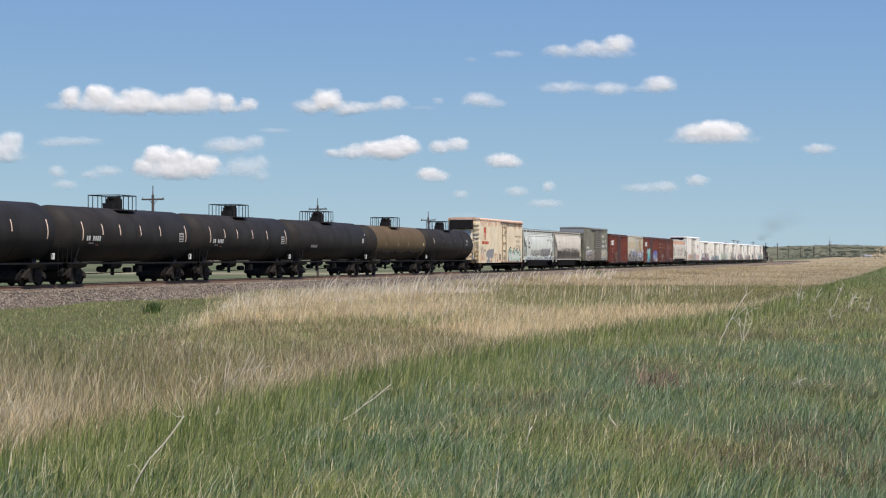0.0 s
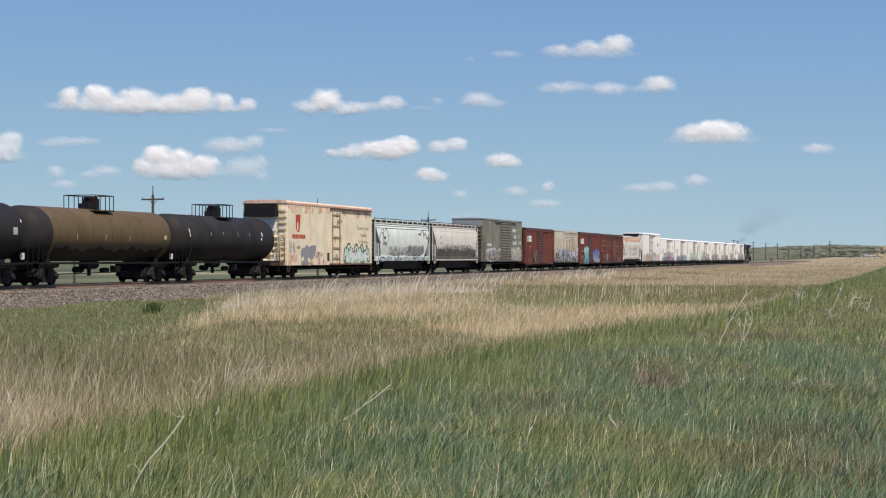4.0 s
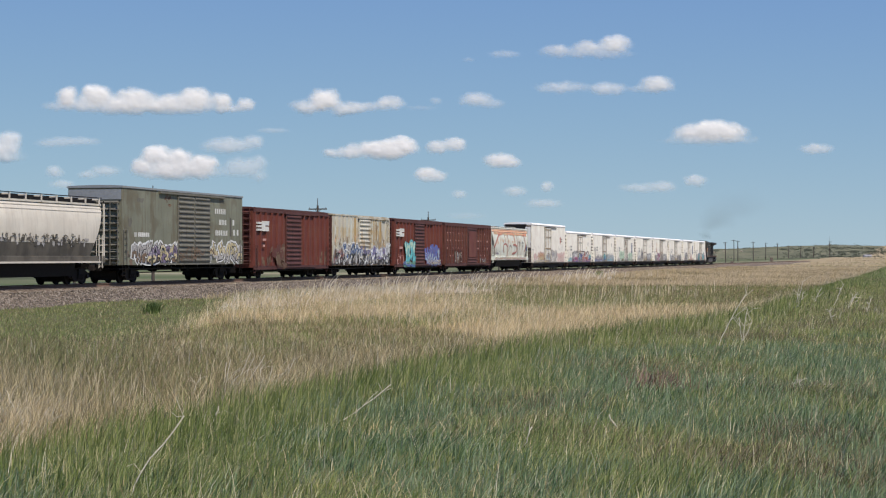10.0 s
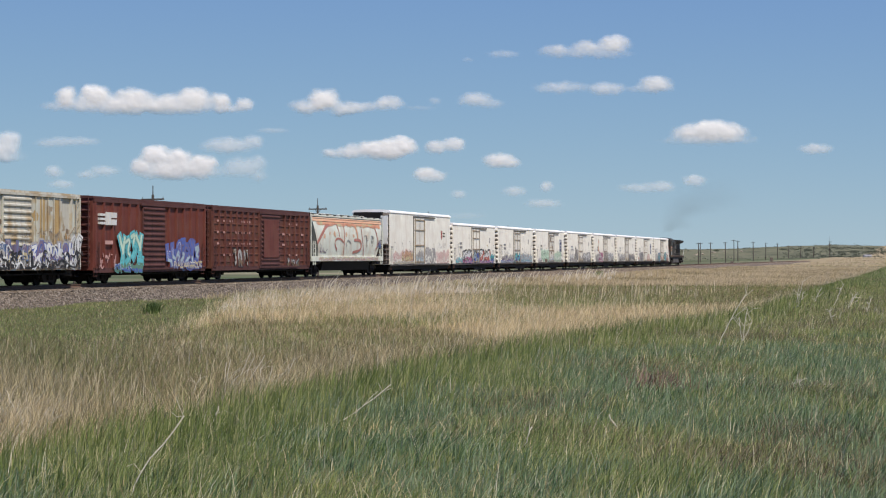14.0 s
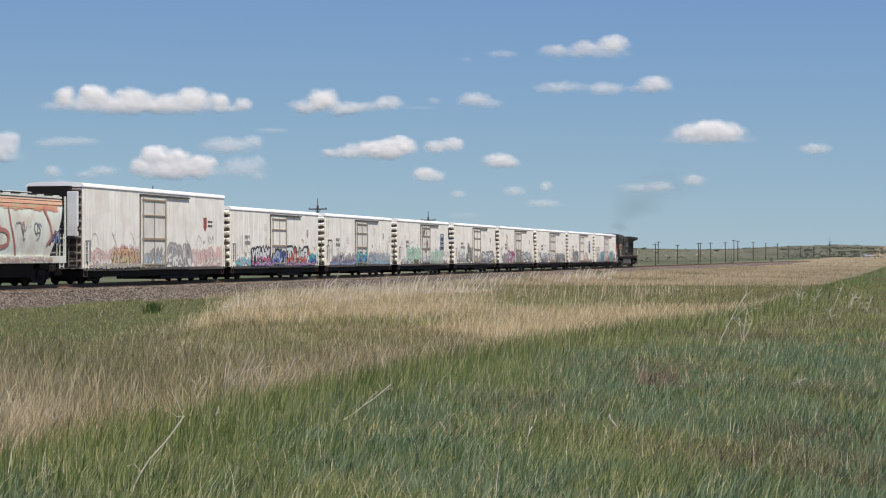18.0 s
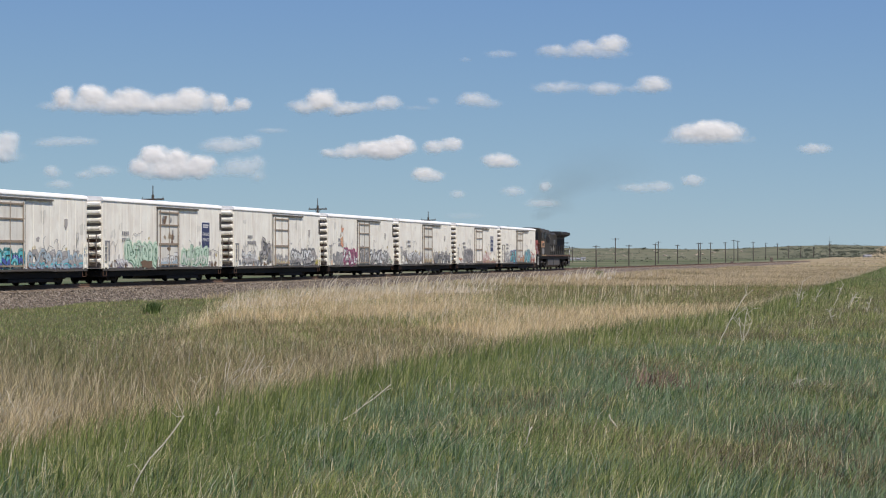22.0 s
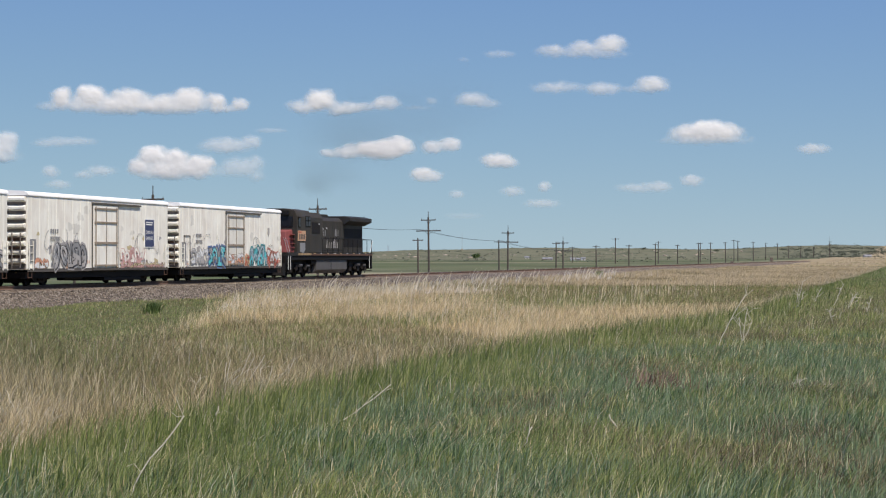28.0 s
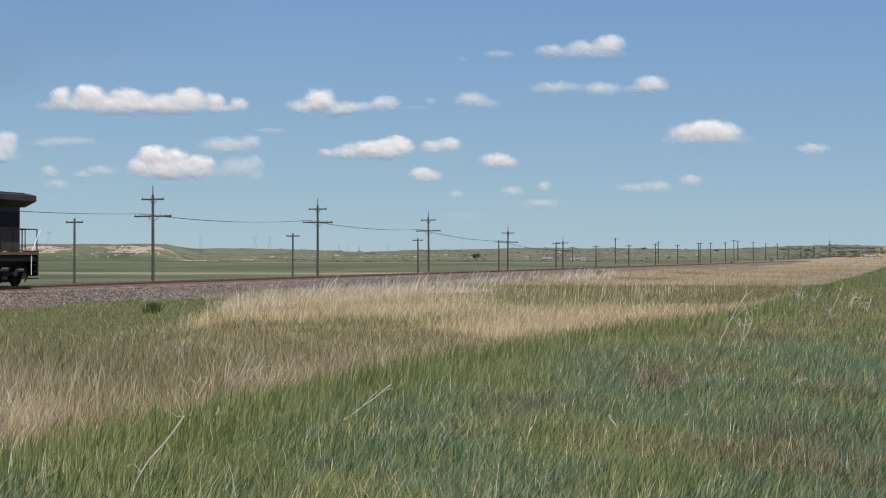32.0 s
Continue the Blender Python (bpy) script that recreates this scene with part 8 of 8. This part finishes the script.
for i, (px, py, h, lx, tw) in enumerate(((-172, 13.0, 0.60, 0.40, 3), (-60, 18.6, 0.42, 0.58, 4), (151, 34.5, 1.0, 0.52, 6), (164, 36.0, 0.72, 0.1, 7), (194, 60.0, 0.9, 0.2, 7), (98, 17.2, 0.24, -0.12, 0), (203, 62, 0.7, 0.3, 5), (-105, 29, 0.6, 0.2, 6), (-97, 31, 0.6, -0.1, 5), (213, 62, 0.8, 0.4, 5),
                                         (222, 58, 0.6, 0.3, 7), (231, 54, 0.5, 0.2, 6), (214, 46, 0.4, -0.1, 5), (190, 23.6, 0.14, 0.15, 4), (198, 23.2, 0.16, -0.1, 4), (205, 23.0, 0.13, 0.2, 3), (-225, 24, 0.5, 0.3, 7), (-238, 23, 0.45, 0.2, 7), (-231, 26, 0.6, -0.2, 7), (45, 16.3, 0.2, 0.05, 1), (-128, 18, 0.25, 0.1, 2), (-121, 31, 0.75, 0.15, 7), (-113, 33, 0.8, 0.25, 7), (-100, 30, 0.7, 0.2, 8), (-140, 30, 0.5, 0.2, 5), (-88, 34, 0.6, 0.2, 5), (-55, 36, 0.6, 0.2, 4))):
    dead_weed(px / 1000 * py, py, h, lx, tw, 800 + i)


# ---- distance ----
def rocks():
    r = np.random.RandomState(12)
    groups = [(2400, -13.8, -8.2, 1128, 1176), (500, -13.2, -7.4, 1085, 1165), (110, -8.4, -7.0, 1075, 1125), (90, -7.0, -5.9, 1500, 1580), (80, -6, -2, 1750, 1950), (130, -4.5, 4, 1800, 2250), (120, 4, 9.5, 1900, 2400)]
    az = np.radians(np.concatenate([r.uniform(a, c, k) for k, a, c, _, _ in groups]))
    rad = np.concatenate([r.uniform(a, c, k) for k, _, _, a, c in groups])
    n = len(az)
    x, y = rad * np.sin(az), rad * np.cos(az)
    clump = hum(x, y, 45, 68) + 0.5 * hum(x, y, 14, 69)
    size = r.uniform(0.2, 1.05, n) ** 1.8 * 0.85 * rad / 1100 * np.clip(0.75 + 1.1 * clump, 0.05, 2)
    octa = np.array([(1, 0, 0), (0, 1, 0), (-1, 0, 0), (0, -1, 0), (0, 0, 0.7), (0, 0, -0.7)])
    faces = np.array([(0, 1, 4), (1, 2, 4), (2, 3, 4), (3, 0, 4), (1, 0, 5), (2, 1, 5), (3, 2, 5), (0, 3, 5)])
    v = np.stack([x, y, ground_height(x, y)], -1)[:, None] + octa[None] * r.uniform(0.5, 1.5, (n, 6, 3)) * size[:, None, None] * (1.7, 1.2, 0.8)
    t = (faces[None] + 6 * np.arange(n)[:, None, None]).reshape(-1, 3)
    tagged(new("rock_outcrop", big_mesh("rock_outcrop", v.reshape(-1, 3), np.zeros((0, 4), int), t, "rock")), "pale broken sandstone boulders along a low bluff", "rocks", kind="stuff")


rocks()


def hill_scrub():
    r = np.random.RandomState(31)
    az = np.radians(np.concatenate([r.uniform(-9, 15, 1900), r.uniform(10.6, 15, 900)]))
    rad = np.concatenate([r.uniform(900, 2900, 1900), r.uniform(1500, 2500, 900)])
    x, y = rad * np.sin(az), rad * np.cos(az)
    keep = hum(x, y, 300, 32) + 0.6 * hum(x, y, 70, 33) + 0.25 * np.degrees(az) / 10 + 0.5 * step(10.5, 11.5, np.degrees(az)) > 0.12
    x, y, rad = x[keep], y[keep], rad[keep]
    n = len(x)
    leaf = 14
    size = r.uniform(0.3, 0.95, n) * rad / 1500
    c = np.stack([x, y, ground_height(x, y)], -1)[:, None] + np.abs(r.normal(0, 0.5, (n, leaf, 3))) * r.choice([-1, 1], (n, leaf, 3)) * (2.2, 1.5, 0.0) * size[:, None, None] + np.abs(r.normal(0, 0.4, (n, leaf, 3))) * (0, 0, 1) * size[:, None, None]
    v = (c[:, :, None] + r.normal(0, 0.45, (n, leaf, 3, 3)) * size[:, None, None, None]).reshape(-1, 3)
    tagged(new("hill_scrub", big_mesh("hill_scrub", v, np.zeros((0, 4), int), np.arange(len(v)).reshape(-1, 3), "scrub_dark")), "dark low scrub dotted over the far hills", "scrub", kind="stuff")


hill_scrub()


def pylon(px, depth, height):
    x, y = spot(px, depth)
    z = ground_at(x, y)
    p = thing("pylon", "faint grey lattice transmission tower on the far ridge", "pylon", "transmission towers on the ridge", m=Matrix.Translation((x, y, z - 1)))
    w, r = height * 0.12, 0.22
    for sx in (-1, 1):
        part("leg", Shape().rod((sx * w, 0, 0), (sx * w * 0.35, 0, height * 0.72), r, 5).rod((sx * w * 0.35, 0, height * 0.72), (sx * w * 0.9, 0, height), r * 0.8, 5), "pylon_steel", p)
    part("bracing", Shape().path([(-w, 0, 0), (w * 0.8, 0, height * 0.25), (-w * 0.6, 0, height * 0.5), (w * 0.35, 0, height * 0.72)], r * 0.6, 4), "pylon_steel", p)
    part("arm", Shape().rod((-w * 1.8, 0, height * 0.86), (w * 1.8, 0, height * 0.86), r, 5), "pylon_steel", p)


for px, depth, h in ((-216, 2900, 24), (-133, 2950, 24), (-103, 2950, 23), (-95, 2950, 23), (-57, 3000, 13), (-52, 3000, 12), (-46, 3000, 11), (-30, 3100, 12)):
    pylon(px, depth, h)


def mast(px, depth, h):
    x, y = spot(px, depth)
    m = thing("radio_mast", "slender distant radio mast on the ridge", "mast", m=Matrix.Translation((x, y, ground_at(x, y) - 1)))
    part("mast_tube", Shape().rod((0, 0, 0), (0, 0, h), 0.3, 6, 0.2), "pylon_steel", m)
    part("mast_base", Shape().box(-1.5, 1.5, -1, 1, 0, 3), "rock", m)


def farm_building(px, depth, wide, high, wall, label):
    x, y = spot(px, depth)
    b = thing("farm_building", label, "building", "farm buildings in the distance", m=Matrix.Translation((x, y, ground_at(x, y) - 0.2)))
    part("wall", Shape().box(-wide / 2, wide / 2, -3, 3, 0, high), wall, b)
    part("roof", Shape().prism([(-3.3, high), (0, high + 0.9), (3.3, high)], -wide / 2 - 0.3, wide / 2 + 0.3), "g_grey", b)
    part("door", Shape().box(-0.5, 0.5, -3.05, -2.98, 0, high * 0.8), "g_grey", b)


for px, depth, wide, high, wall in ((56.5, 1350, 5, 1.5, "rock"), (59, 1360, 2.6, 1.8, "g_smoke"), (71, 1330, 3.2, 1.6, "g_white"), (74, 1340, 2.2, 1.4, "g_smoke"), (76.8, 1330, 3, 2.0, "g_white"), (46, 1700, 4, 1.5, "g_white"), (232.6, 1150, 4, 1.2, "g_white")):
    farm_building(px, depth, wide, high, wall, "small pale farm building far off in the pasture")


mast(10.5, 2800, 27)
mast(212, 2700, 15)


def leafy(name, x, y, height, width, seed, label):
    """A far bush: short trunk and a crown of many leaf clumps."""
    r = np.random.RandomState(seed)
    tree = thing(name, label, name, "bushes in the distance", m=Matrix.Translation((x, y, ground_at(x, y) - 0.1)))
    part("trunk", Shape().rod((0, 0, 0), (0.1, 0, height * 0.45), height * 0.05, 6, height * 0.03), "wood_pole", tree)
    n = 420
    c = r.normal(0, 0.38, (n, 3)) * (width / 2, width / 2, height * 0.35) + (0, 0, height * 0.58)
    tri = r.normal(0, 1, (n, 3, 3)) * height * 0.075
    v = (c[:, None] + tri).reshape(-1, 3)
    ob = new("crown", big_mesh("crown", v, np.zeros((0, 4), int), np.arange(3 * n).reshape(-1, 3), "scrub_dark" if name == "bush" else "shrub_dark"))
    ob.parent = tree


leafy("tree", *spot(18, 1500), 6.0, 6.5, 1, "lone dark tree on the distant pasture")
for i, (px, dep, h, w) in enumerate(((218, 1900, 4, 16), (226, 1950, 4, 18), (235, 1900, 4.5, 18), (241, 1900, 4, 18), (150, 2300, 4, 9), (110, 2400, 4, 9), (186, 2200, 4, 12), (200, 2100, 4, 12))):
    leafy("bush", *spot(px, dep), h, w, 20 + i, "dark green bushes along the far slope")


def signal_box(px, depth, h):
    x, y = spot(px, depth)
    b = thing("relay_box", "small rusty trackside relay box on a post", "relay box", "trackside boxes", m=Matrix.Translation((x, y, ground_at(x, y))))
    part("post", Shape().rod((0, 0, -0.2), (0, 0, h * 0.5), 0.12, 6), "truck_steel", b)
    part("housing", Shape().box(-0.45, 0.45, -0.4, 0.4, h * 0.3, h), "tie_wood", b, bevel=0.05)


signal_box(180, 620, 1.9)
signal_box(158.5, 520, 1.2)


# ---- what moves ----
def spin_rows(place, radius):
    """A wheel that rolls with the train, keyed at every thirtieth of a second."""
    return [(i / 30, pose(*place, 0, math.degrees(-SPEED / radius * i / 30), 0)) for i in range(0, 961)]


def motions():
    for car, s in CARS:
        walk(car, [(t, at_track(s - SPEED * t)) for t in (0.0, 8.0, 16.0, 24.0, 32.0)])
    for (kind, k), sets in WHEELS.items():
        first = sets[0]
        walk(first, spin_rows(tuple(first.location), 0.42 if kind == "car" else 0.53))
        for other in sets[1:]:
            other.rotation_mode = "QUATERNION"
            keys = other.animation_data_create()
            keys.action = first.animation_data.action
            keys.action_slot = first.animation_data.action_slot
    for ob, a, b in CLOUDS:
        walk(ob, [(0.0, a), (32.0, b)])
    for ob, s, z, aside, turn in SMOKE:
        rows = []
        for i in range(17):
            t = i * 2.0
            p = at_track(s - SPEED * t, TRACK_D, z + 0.35 * math.sin(turn + t * 0.9)).translation + Vector((aside, 0, 0))
            rows.append((t, Matrix.Translation(p) @ pose(0, 0, 0, 0, 14 * math.sin(turn + t * 0.7), 0)))
        walk(ob, rows)


motions()
